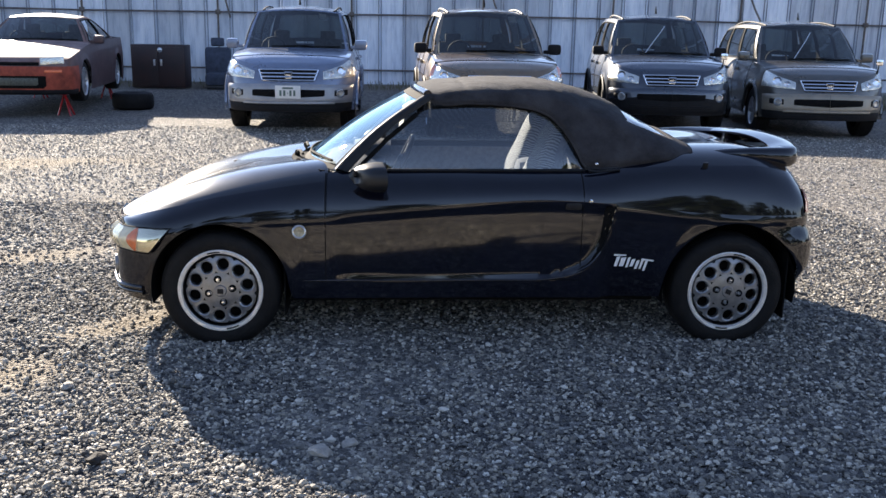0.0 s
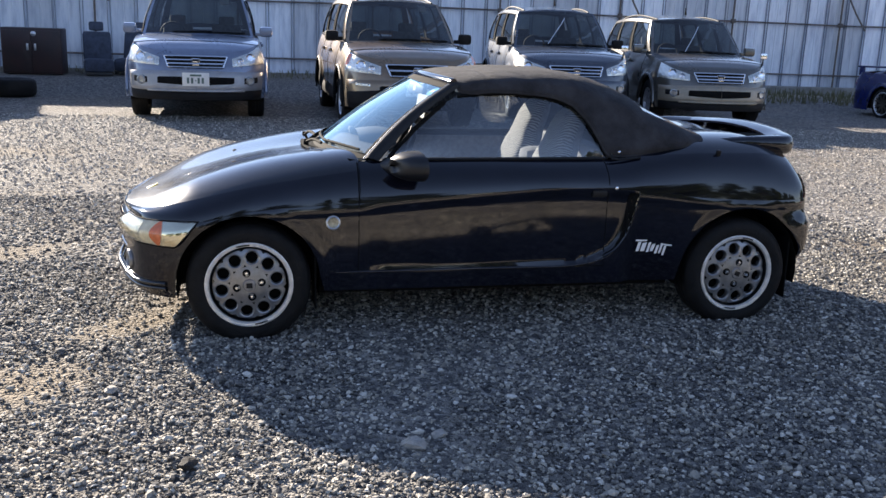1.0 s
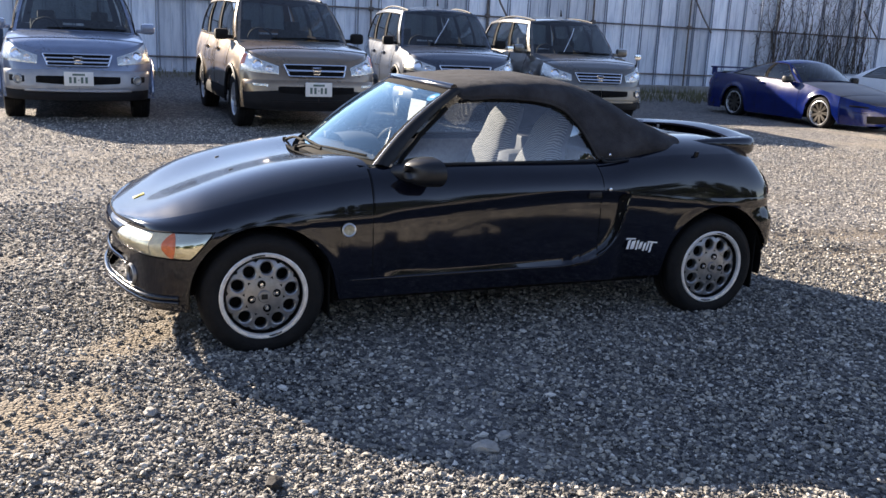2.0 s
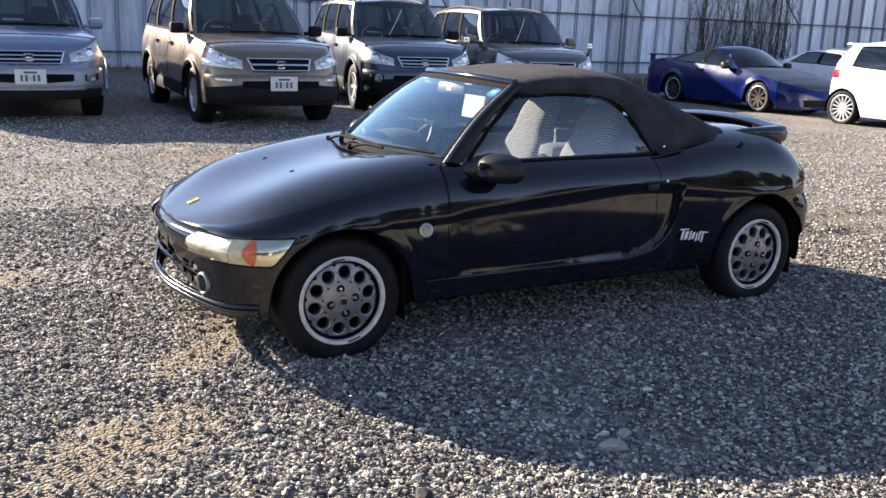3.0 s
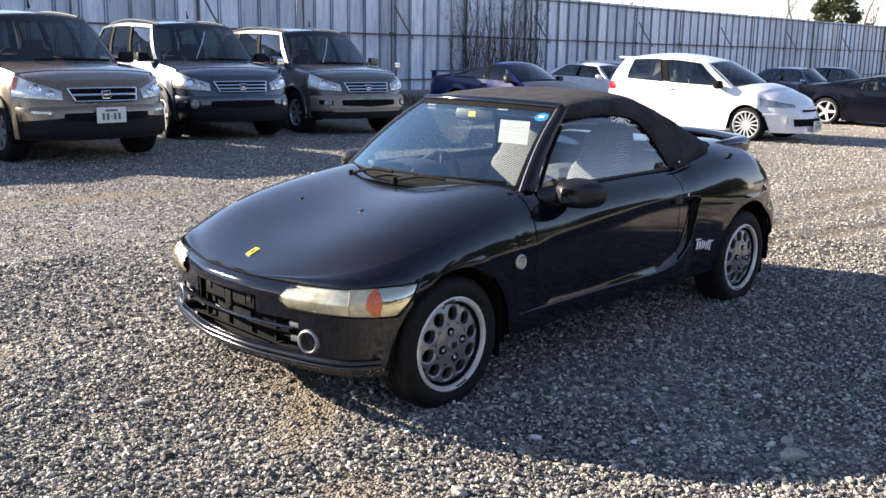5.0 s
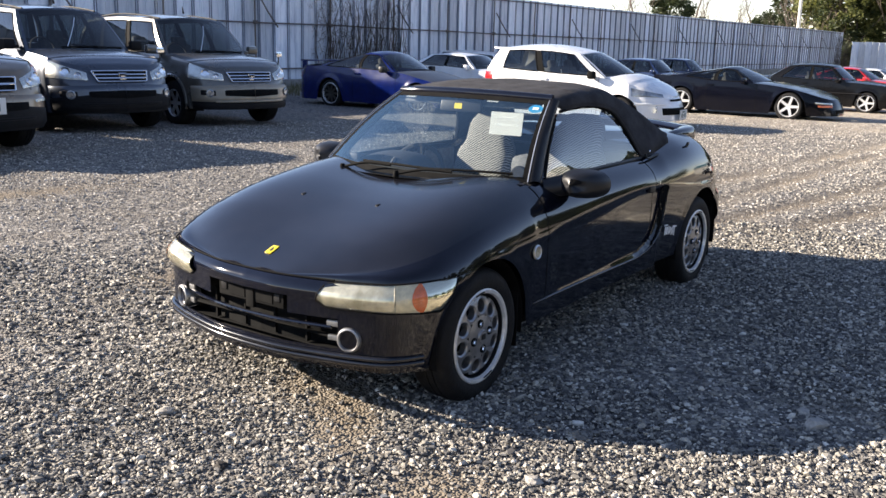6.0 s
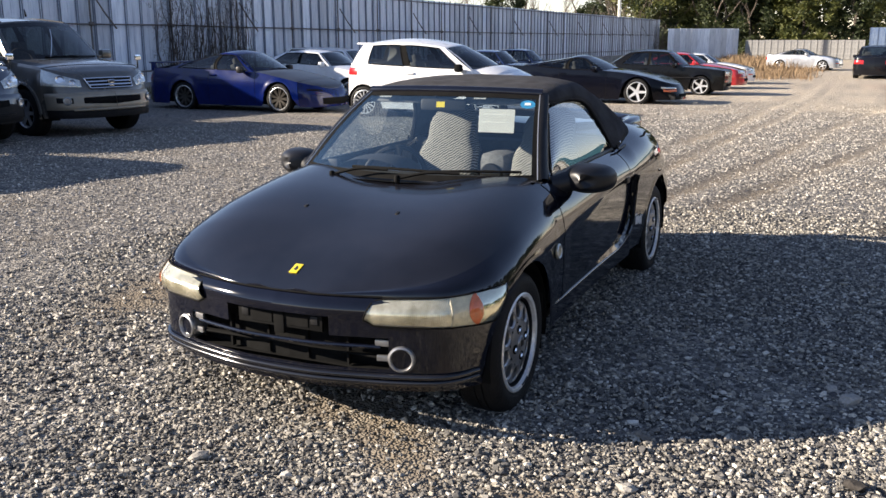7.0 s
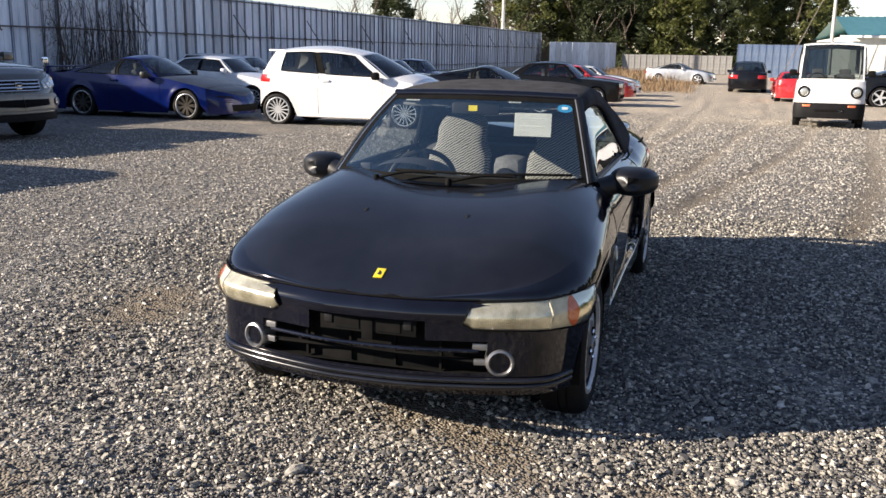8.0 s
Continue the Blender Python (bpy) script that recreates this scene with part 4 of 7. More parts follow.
    bs = part("round_sticker", grid(oval, closed_v=True), M_BLUE_STICKER, car, "blue oval sticker")
    part("sticker_mark", grid([[screen(-0.872 + 0.03 * u, 0.865 + 0.018 * v, -0.002) for v in (-1, 1)] for u in (-1, 1)], flip=True), M_WHITE, bs)
    for q0, q1 in ((0.66, 0.82), (-0.44, -0.31)):
        part("screen_label", grid([[screen(lerp(q0, q1, u), h, -0.004) for h in (0.915, 0.94)] for u in (0, 0.5, 1)]), M_PAPER, car, "narrow white label at the top of the windscreen")
    part("dash_phone_holder", moved(box(-0.012, 0.012, -0.025, 0.025, 0, 0.035, 0.006), pose(0.56, 0.45, 0.755)), M_INK, car)
    return car


build_roadster()


# ---------------------------------------------------------------- parked vehicles
M_GLASS_CAR = glass_mat("car_window", (0.33, 0.37, 0.37), 0.0, 0.95)
M_CABIN = mat("dark_cabin", (0.03, 0.03, 0.032), 0.8, var=0.3, scale=10)
M_CABIN_GREY = mat("grey_cabin_cloth", (0.12, 0.12, 0.12), 0.9, var=0.3, scale=20)
M_PLATE = mat("white_plate", (0.75, 0.75, 0.72), 0.45, var=0.05)
M_DARK_PLASTIC = mat("dark_grey_cladding", (0.007, 0.007, 0.008), 0.65, var=0.25, scale=12, spec=0.2)
M_LAMP_GREY = mat("grey_lamp_glass", (0.26, 0.28, 0.30), 0.15, 0.4, coat=1.0, var=0.5, scale=14)
M_GREY_ALLOY = mat("silver_alloy", (0.55, 0.56, 0.58), 0.35, 0.7, var=0.12)
M_WHITE_ALLOY = mat("bright_alloy", (0.75, 0.76, 0.78), 0.3, 0.6, var=0.08)


class Shell:
    """A lofted car body. Nose at x = 0, tail at x = L, wheels on z = 0."""

    def __init__(self, L, W, zbot, belt, mid, axles, R, fr=1.0, rr=1.0, rake_f=0.0, rake_r=0.0, lean=0.05, arch=1.13, step=0.07):
        self.L, self.W, self.zbot, self.axles, self.R, self.rake_f, self.rake_r, self.lean = L, W, zbot, axles, R, rake_f, rake_r, lean
        self.belt, self.mid = curve(belt), curve(mid)
        self.arch = R * arch
        self.line = spline([(0, 0, 0), (0.02 * fr, 0.35 * W, 0), (0.07 * fr, 0.62 * W, 0), (0.15 * fr, 0.82 * W, 0), (0.28 * fr, 0.935 * W, 0), (0.6, 0.985 * W, 0), (L * 0.4, W, 0), (L * 0.62, W, 0), (L - 0.55, 0.985 * W, 0),
                            (L - 0.22 * rr, 0.93 * W, 0), (L - 0.11 * rr, 0.80 * W, 0), (L - 0.05 * rr, 0.58 * W, 0), (L - 0.015 * rr, 0.3 * W, 0), (L, 0, 0)], step)
        self.n = len(self.line)
        self.NZ = 12

    def low(self, x):
        z = self.zbot
        for c in self.axles:
            d = self.arch ** 2 - (x - c) ** 2
            if d > 0:
                z = max(z, self.R + math.sqrt(d))
        return z

    def pt(self, k, z, out=0.0):
        """Flank point at outline position k (may be fractional) and height z, on the -y side."""
        i = max(0, min(self.n - 2, int(k)))
        p = self.line[i].lerp(self.line[i + 1], k - i)
        q = self.line[min(i + 1, self.n - 1)] - self.line[max(i - 1, 0)]
        nr = Vector((-q.y, q.x, 0)).normalized()
        zb = self.belt(p.x)
        h = (z - self.zbot) / max(0.05, zb - self.zbot)
        o = out - 0.07 * max(0, 0.55 - h) ** 2 - self.lean * max(0, h - 0.62) ** 1.6 * 2.2
        wf, wr = 1 - smooth01(0.0, 0.9, p.x), smooth01(self.L - 0.8, self.L, p.x)
        for c in self.axles:
            r = math.hypot(p.x - c, z - self.R)
            o += 0.018 * smooth01(self.arch + 0.10, self.arch, r)
        x = p.x + nr.x * o + wf * self.rake_f * (z - 0.45) + wr * self.rake_r * (0.5 - z)
        return Vector((x, -(p.y + nr.y * o), z))

    def k_at_y(self, y, rear=False):
        """Outline position where the nose (or tail) is y wide."""
        rng = range(self.n - 2, 0, -1) if rear else range(self.n - 1)
        for i in rng:
            a, b = self.line[i].y, self.line[i + 1].y
            if (a <= y <= b) or (rear and b <= y <= a):
                return i + (y - a) / (b - a if abs(b - a) > 1e-9 else 1)
        return 0

    def k_at_x(self, x):
        for i in range(self.n - 1):
            if self.line[i].x <= x <= self.line[i + 1].x and self.line[i].y > 0.6 * self.W:
                return i + (x - self.line[i].x) / max(1e-9, self.line[i + 1].x - self.line[i].x)
        return self.n // 2

    def flank(self, a=0, b=None):
        b = self.n - 1 if b is None else b
        P = []
        for i in range(a, b + 1):
            x = self.line[i].x
            lo, hi = self.low(x), self.belt(x)
            P.append([self.pt(i, lerp(lo, hi, j / self.NZ)) for j in range(self.NZ + 1)])
        return grid(P, flip=True)

    def deck(self, x0, x1, bow=0.0):
        P = []
        ks = [i for i in range(self.n) if x0 <= self.line[i].x <= x1]
        for i in ks:
            e = self.pt(i, self.belt(self.line[i].x))
            zc = self.mid(self.line[i].x)
            row = []
            for j in range(9):
                t = j / 8
                y = e.y * (1 - t)
                x = e.x - bow * (1 - (1 - t) ** 2) * smooth01(0.1, x1, self.line[i].x)
                row.append((x, y, e.z + (zc - e.z) * (1 - abs(1 - t) ** 3.0)))
            P.append(row)
        return grid(P, flip=True)

    def patch(self, k0, k1, z0, z1, out, nk=8, nz=4):
        """A proud panel on the flank; z0 and z1 may be pairs (at k0, at k1)."""
        f = lambda z, u: lerp(z[0], z[1], u) if isinstance(z, tuple) else z
        return grid([[self.pt(lerp(k0, k1, u / nk), lerp(f(z0, u / nk), f(z1, u / nk), h / nz), out * (0.4 if (u == nk or (u == 0 and k0 > 0.5) or h in (0, nz)) else 1.0)) for h in range(nz + 1)] for u in range(nk + 1)], flip=True)

    def front(self, y0, y1, z0, z1, out=0.012, nk=8, nz=4, rear=False):
        """A proud panel on the nose between two half widths, on the -y side."""
        return self.patch(self.k_at_y(y0, rear), self.k_at_y(y1, rear), z0, z1, out, nk, nz)


def cabin(s, x1, x2, x3, x4, zr, wr, inset=0.07, crown=0.045, bow=0.20, tail_bow=0.08, roof_drop=(0.05, 0.06)):
    """Functions that give the glasshouse: side(p, h), screen(q, h), back(q, h), roof(p, q)."""
    def base(p):
        x = lerp(x1 + bow, x4 - tail_bow, p)
        return Vector((x, -(s.W - inset) * (1 - 0.05 * (2 * p - 1) ** 4), s.belt(min(x, s.L)) - 0.004))

    def top(p):
        x = lerp(x2 + bow * 0.35, x3 - tail_bow * 0.3, p)
        z = zr - crown * 0.55 - roof_drop[0] * (1 - p) ** 3 - roof_drop[1] * p ** 3
        return Vector((x, -wr * (1 - 0.06 * (2 * p - 1) ** 2), z))

    def side(p, h, out=0.0):
        q = base(p).lerp(top(p), h)
        return q + Vector((0, -0.03 * math.sin(math.pi * h) - out, 0))

    def screen(q, h, out=0.0):
        a, b = base(0), top(0)
        e = a.lerp(b, h)
        dx = lerp(bow, bow * 0.35, h) * (1 - q * q)
        zz = crown * 0.55 * h * (1 - q * q) + (s.mid(x1) - s.belt(x1 + bow)) * (1 - h) * (1 - q * q)
        return Vector((e.x - dx - out * 0.7, -abs(e.y) * -q if False else e.y * -q, e.z + zz + 0.02 * math.sin(math.pi * h) + out * 0.7))

    def back(q, h, out=0.0):
        a, b = base(1), top(1)
        e = a.lerp(b, h)
        dx = lerp(tail_bow, tail_bow * 0.3, h) * (1 - q * q)
        zz = crown * 0.55 * h * (1 - q * q) + max(0, (s.mid(x4) - s.belt(x4))) * (1 - h) * (1 - q * q)
        return Vector((e.x + dx + out * 0.7, e.y * -q, e.z + zz + 0.015 * math.sin(math.pi * h) + out * 0.7))

    def roof(p, q):
        e = top(p)
        f, r = screen(q, 1), back(q, 1)
        x = lerp(f.x, r.x, p)
        return Vector((x, e.y * -q, e.z + crown * 0.55 * (1 - q * q) + 0.45 * crown * (1 - q * q) * math.sin(math.pi * p)))
    return base, top, side, screen, back, roof


def glasshouse(car, s, house, paint_m, breaks, dark_pillars=(), rear_glass=True, h0=0.05, h1=0.90):
    base, top, side, screen, back, roof = house
    """Roof, pillars and panes. breaks: (bottom, top) places of the pillar edges; panes lie between the 1st and 2nd, 3rd and 4th, ..."""
    HS = [0, h0, 0.25, 0.45, 0.65, h1, 1.0]
    lines = [(0.0, 0.0)] + list(breaks) + [(1.0, 1.0)]
    cols, kinds = [], []
    for k in range(len(lines) - 1):
        m = 5 if k % 2 else 2
        for u in range(m):
            cols.append((lines[k], lines[k + 1], u / m))
            kinds.append(k)
    cols.append((lines[-2], lines[-1], 1.0))

    def pt(c, h, out=0.0):
        a, b, u = cols[c]
        return side(lerp(lerp(a[0], b[0], u), lerp(a[1], b[1], u), h), h, out)
    P = [[pt(c, h) for h in HS] for c in range(len(cols))]
    last = len(lines) - 2
    mid = lambda i, j: 0 < kinds[i] < last and kinds[i] % 2 == 0 and j not in (0, len(HS) - 2)
    frame_vf = trim_loose(grid(P, flip=True, keep=lambda i, j: (kinds[i] % 2 == 0 or j in (0, len(HS) - 2)) and not mid(i, j)))
    for kk in range(2, last, 2):
        pillar_vf = trim_loose(grid(P, flip=True, keep=lambda i, j: mid(i, j) and kinds[i] == kk))
        if pillar_vf[1]:
            part("middle_pillar", pillar_vf, M_MATT, car)
            part("middle_pillar", mirrored(pillar_vf), M_MATT, car)
    part("side_frame", frame_vf, paint_m, car)
    part("side_frame", mirrored(frame_vf), paint_m, car)
    for k in range(1, len(lines) - 1, 2):
        cs = [c for c in range(len(kinds)) if kinds[c] == k]
        cs = cs + [cs[-1] + 1]
        pane = grid([[pt(c, h, -0.006) for h in HS[1:-1]] for c in cs], flip=True)
        border = [pt(c, h0, 0.002) for c in cs] + [pt(cs[-1], h, 0.002) for h in HS[2:-1]] + [pt(c, h1, 0.002) for c in reversed(cs[:-1])] + [pt(cs[0], h, 0.002) for h in reversed(HS[1:-2])]
        for f in (lambda q: q, mirrored):
            g = part("side_window", f(pane), M_GLASS_CAR, car)
            g.visible_shadow = False
            part("window_rubber", f(tube(border, 0.009, 4, False)), M_MATT, g)
    Q = [-1 + 2 * k / 12 for k in range(13)]
    g = part("windscreen", grid([[screen(q * 0.96, lerp(0.04, 0.965, h / 6)) for h in range(7)] for q in Q]), M_GLASS_CAR, car, "dark windscreen")
    g.visible_shadow = False
    part("windscreen_frame", join(grid([[screen(q, h) for h in (0.0, 0.04)] for q in Q]), grid([[screen(q, h) for h in (0.955, 1.0)] for q in Q]), grid([[screen(q, h / 6, 0.002) for h in range(7)] for q in (-1, -0.95)]), grid([[screen(q, h / 6, 0.002) for h in range(7)] for q in (0.95, 1)])), paint_m, car)
    gh0 = 0.12 if rear_glass else 0.5
    g = part("rear_window", grid([[back(q * 0.86, lerp(gh0, 0.93, h / 6)) for h in range(7)] for q in Q], flip=True), M_GLASS_CAR, car)
    g.visible_shadow = False
    part("rear_frame", join(grid([[back(q, h) for h in (0.0, gh0)] for q in Q], flip=True), grid([[back(q, h) for h in (0.92, 1.0)] for q in Q], flip=True), grid([[back(q, h / 6) for h in range(7)] for q in (-1, -0.85)], flip=True), grid([[back(q, h / 6) for h in range(7)] for q in (0.85, 1)], flip=True)), paint_m, car)
    part("roof", grid([[roof(p / 14, q) for q in Q] for p in range(15)]), paint_m, car)
    # wipers, seats and a dashboard that show through the panes
    for a, b in ((0.45, -0.25), (-0.15, -0.85)):
        part("wiper", tube([screen(lerp(a, b, k / 6), 0.06 + 0.015 * k / 6, 0.012) for k in range(7)], 0.008, 5), M_MATT, car)
    xs, zb = base(0).x, base(0.3).z
    w = s.W - 0.16
    part("dashboard", box(max(xs - 0.12, 0.16), xs + 0.25, -w, w, zb - 0.30, zb - 0.02, 0.05), M_CABIN, car)
    part("cabin_floor", join(box(xs - 0.1, base(1).x, -w, w, s.zbot + 0.10, s.zbot + 0.16), box(base(1).x - 0.12, base(1).x - 0.06, -w, w, s.zbot + 0.1, zb - 0.05)), M_CABIN, car)
    for sy in (-1, 1):
        y = sy * w * 0.5
        x = lerp(xs, base(1).x, 0.46)
        zt = min(zb + 0.26, top(0.5).z - 0.12)
        lean = Matrix.Translation((x, y, zb - 0.45)) @ pose(0, 0, 0, 0, 14, 0)
        part("seat", join(moved(box(-0.07, 0.06, -0.22, 0.22, 0, 0.55 + max(0, zt - zb - 0.22), 0.05), lean), moved(box(-0.05, 0.04, -0.12, 0.12, 0.55, 0.66 + max(0, zt - zb - 0.20), 0.04), lean)), M_CABIN_GREY, car)
    part("steering_wheel", moved(tube([(0.17 * math.cos(t), 0.17 * math.sin(t), 0) for t in [2 * math.pi * k / 20 for k in range(21)]], 0.014, 5, False), pose(xs + 0.34, w * 0.5, zb + 0.0, 0, -65, 0)), M_CABIN, car)


def spoke_wheel(parent, x, y, R, side, spokes, rim_m, rim_f=0.68, width=0.2, twin=False, dish=0.02, lip_m=None):
    """Spoked alloy in its tyre. side -1: outer face to -y."""
    rr = R * rim_f
    m = pose(x, y, R, 0, 0, 0 if side < 0 else 180)
    bits = [revolve([(rr * 0.90, 0.05), (rr * 0.92, 0.014), (rr * 0.97, -0.002), (rr, 0.0), (rr, 0.02)], 28), revolve([(0.0001, dish - 0.004), (rr * 0.15, dish - 0.002), (rr * 0.20, dish + 0.012)], 16)]
    for k in range(spokes):
        a = 360 / spokes * k
        for d in ((-6, 6) if twin else (0,)):
            w0, w1 = (rr * 0.05, rr * 0.045) if (twin or spokes > 9) else (rr * 0.14, rr * 0.11)
            sp = poly([(rr * 0.12, dish, -w0), (rr * 0.93, 0.010, -w1), (rr * 0.93, 0.010, w1), (rr * 0.12, dish, w0)], (0, 0.02, 0))
            bits.append(moved(sp, pose(0, 0, 0, 0, a + d, 0)))
    w = link("wheel", mesh_of("wheel", *bits[0], lip_m or rim_m), parent, "", m)
    part("wheel_centre", bits[1], rim_m, w)
    for sp in bits[2:]:
        part("spoke", sp, rim_m, w)
    part("tyre", tyre_vf(R, width, rr, 28), M_RUBBER, w)
    part("brake", revolve([(0.0001, 0.055), (rr * 0.6, 0.055), (rr * 0.62, 0.07), (rr * 0.93, 0.075)], 20), M_MATT, w)
    return w


def finish(car, s, paint_m, wheel, belly=True):
    """Underside, wheel housings and the four wheels."""
    part("underside", box(0.35, s.L - 0.35, -s.W * 0.72, s.W * 0.72, s.zbot + 0.02, s.zbot + 0.12, 0.02), M_MATT, car)
    for c in s.axles:
        for sy in (-1, 1):
            arc = [math.radians(-15 + 210 * k / 14) for k in range(15)]
            P = [[(c + s.arch * math.cos(a), y * sy, s.R + s.arch * math.sin(a)) for a in arc] for y in (s.W - 0.03, s.W - 0.32)] + [[(c, (s.W - 0.32) * sy, s.R) for a in arc]]
            part("wheel_housing", grid(P, flip=sy > 0), M_MATT, car)
            spoke_wheel(car, c, sy * (s.W - 0.03), s.R, sy, **wheel)


def mirror_pair(car, x, y, z, m, size=0.10):
    for sy in (-1, 1):
        part("door_mirror", join(box(x, x + 0.12, sy * (y + size) - size, sy * (y + size) + size, z, z + 0.14, 0.045), moved(box(-0.03, 0.04, -0.07, 0.07, -0.02, 0.03, 0.01), pose(x + 0.06, sy * (y + 0.01), z + 0.03))), m, car)


def shut_lines(car, s, xs, r=0.0045):
    for x in xs:
        k = s.k_at_x(x)
        line = [s.pt(k, lerp(s.low(x) + 0.06, s.belt(x), j / 10)) + Vector((0, 0.001, 0)) for j in range(11)]
        for f in (lambda q: q, mirrored):
            part("shut_line", f(tube(line, r, 4)), M_MATT, car)


def plate(car, s, z, w=0.165, h=0.083, rear=False):
    p = s.pt(s.n - 1.01 if rear else 0.01, z, 0.055)
    pl = part("number_plate", box(p.x - 0.006, p.x + 0.006, -w, w, z - h, z + h, 0.004), M_PLATE, car, "white number plate with green marks")
    x = p.x + (0.0075 if rear else -0.0075)
    for y0, y1, z0, z1 in [(y - 0.014, y + 0.014, z - 0.05, z + 0.022) for y in (-0.085, -0.035, 0.045, 0.095)] + [(-0.006, 0.010, z - 0.02, z - 0.008)] + [(-0.07, 0.07, z + 0.038, z + 0.062)]:
        part("plate_bar", box(x - 0.001, x + 0.001, y0, y1, z0, z1), M_GREEN_INK, pl)


def h_emblem(car, s, z, k=1.0):
    """Plain bright upright badge on the grille."""
    p = s.pt(0.01, z, 0.03)
    ring = [(p.x - 0.006, y * k, z + h * k) for y, h in ((-0.040, -0.040), (0.040, -0.040), (0.052, 0.040), (-0.052, 0.040), (-0.040, -0.040))]
    em = part("grille_emblem", box(p.x - 0.004, p.x + 0.008, -0.04 * k, 0.04 * k, z - 0.036 * k, z + 0.036 * k, 0.003), M_INK, car)
    part("emblem_rim", tube(ring, 0.009, 5), M_CHROME, em)
    part("emblem_bar", tube([(p.x - 0.008, -0.03 * k, z), (p.x - 0.008, 0.03 * k, z)], 0.010, 5), M_CHROME, em)


def make_suv(label, m, paint_m, bumper_m, plated, clad, wiper_up, early=False):
    """Compact five-door off-roader with a rounded nose and swept-back lamps."""
    car = thing("suv", label, "car", m @ Matrix.Diagonal((1.02, 1.02, 1.03, 1)), "row of parked suvs")
    s = Shell(4.52, 0.885, 0.29, [(0, 0.82), (0.10, 0.89), (0.35, 0.955), (0.8, 1.01), (1.3, 1.05), (3.5, 1.09), (4.37, 1.11), (4.52, 1.09)],
              [(0, 0.835), (0.10, 0.915), (0.35, 0.99), (0.9, 1.055), (1.4, 1.09), (4.0, 1.13), (4.52, 1.12)], (0.90, 3.52), 0.345, fr=1.5, rr=0.8, rake_f=0.20, rake_r=0.02, lean=0.17, arch=1.15, step=0.055)
    kc = s.k_at_x(0.42)
    part("body", both(s.flank()), paint_m, car, angle=50)
    part("bonnet", both(s.deck(-0.1, 1.32, 0.16)), paint_m, car)
    # bumper of its own colour, with a dark opening and fog lamps
    part("front_bumper", both(s.patch(0, kc, 0.40, (0.655, 0.625), 0.030, 18, 8)), bumper_m, car)
    if clad:
        part("bumper_cladding", both(s.patch(0, kc, 0.31, (0.60, 0.50), 0.036, 18, 6)), M_DARK_PLASTIC, car, "dark grey bumper cladding")
    part("bumper_opening", both(s.front(0.0, 0.50, (0.445, 0.475), (0.60, 0.585), 0.040)), M_MATT, car)
    part("lower_valance", both(s.patch(0, kc, 0.285, 0.40, 0.016, 18, 3)), M_DARK_PLASTIC, car)
    part("skid_lip", both(s.front(0.0, 0.60, 0.385, 0.425, 0.046)), bumper_m if not clad else M_DARK_PLASTIC, car)
    for f in (lambda q: q, mirrored):
        k0, k1 = s.k_at_y(0.455), s.k_at_x(0.44)
        lamp = part("headlight", f(s.patch(k0, k1, (0.705, 0.735), (0.80, 0.955), 0.014, 16, 6)), M_REFLECT, car, "large swept-back clear headlight")
        glass = part("lamp_lens", f(s.patch(k0 - 0.1, k1 + 0.1, (0.70, 0.73), (0.805, 0.96), 0.036, 16, 6)), M_LENS_CLEAR, lamp)
        glass.visible_shadow = False
        for y, r, z in ((0.56, 0.042, 0.765), (0.69, 0.062, 0.805)):
            p = s.pt(s.k_at_y(y), z, 0.016)
            part("lamp_bowl", f(moved(revolve([(0.0001, 0.0), (r * 0.4, -0.006), (r * 0.7, -0.002), (r, -0.012), (r * 1.05, 0.0)], 16, 'x'), pose(p.x, p.y, p.z, 0, 12, 28))), M_CHROME, lamp)
        if early:
            part("corner_indicator", f(s.patch(k1 - 1.6, k1, (0.80, 0.80), (0.92, 0.95), 0.026, 6, 4)), M_AMBER, lamp, "orange corner indicator")
        p = s.pt(s.k_at_y(0.655), 0.525, 0.036)
        if early:
            fog = part("fog_lamp", f(s.front(0.56, 0.74, (0.55, 0.56), (0.60, 0.605), 0.044)), M_REFLECT, car)
        else:
            fog = part("fog_lamp", f(moved(revolve([(0.0001, -0.004), (0.035, -0.006), (0.044, -0.016), (0.058, -0.012), (0.06, 0.02)], 20, 'x'), pose(p.x, p.y, p.z, 0, 0, 24))), M_LAMP_GREY, car)
            part("fog_surround", f(s.front(0.565, 0.765, (0.465, 0.48), (0.585, 0.59), 0.035)), M_DARK_PLASTIC, fog)
        for c in s.axles:
            arc = [Vector((c + (s.arch + 0.026) * math.cos(a), -s.W - 0.002, s.R + (s.arch + 0.026) * math.sin(a))) for a in [math.radians(-8 + 196 * k / 18) for k in range(19)]]
            part("arch_trim", f(tube(arc, 0.024, 6)), M_DARK_PLASTIC if clad else paint_m, car)
        part("sill_cladding", f(s.patch(s.k_at_x(1.36), s.k_at_x(3.1), 0.29, 0.46, 0.022, 10, 3)), M_DARK_PLASTIC if clad else paint_m, car)
        for x in (2.05, 2.95):
            q = s.pt(s.k_at_x(x), 0.93, 0.02)
            part("door_handle", f(moved(box(-0.09, 0.09, -0.02, 0.02, -0.022, 0.022, 0.012), pose(q.x, q.y, q.z))), paint_m, car)
    # chrome grille: a rim that widens upwards, with bars across
    gz0, gz1 = 0.692, 0.822
    gy = lambda z: lerp(0.335, 0.395, (z - gz0) / (gz1 - gz0))
    rows = [[s.pt(s.k_at_y(gy(lerp(gz0, gz1, h / 6)) * u / 8 + 0.001), lerp(gz0, gz1, h / 6), 0.016) for h in range(7)] for u in range(9)]
    part("grille", both(grid(rows, flip=True)), M_MATT, car)

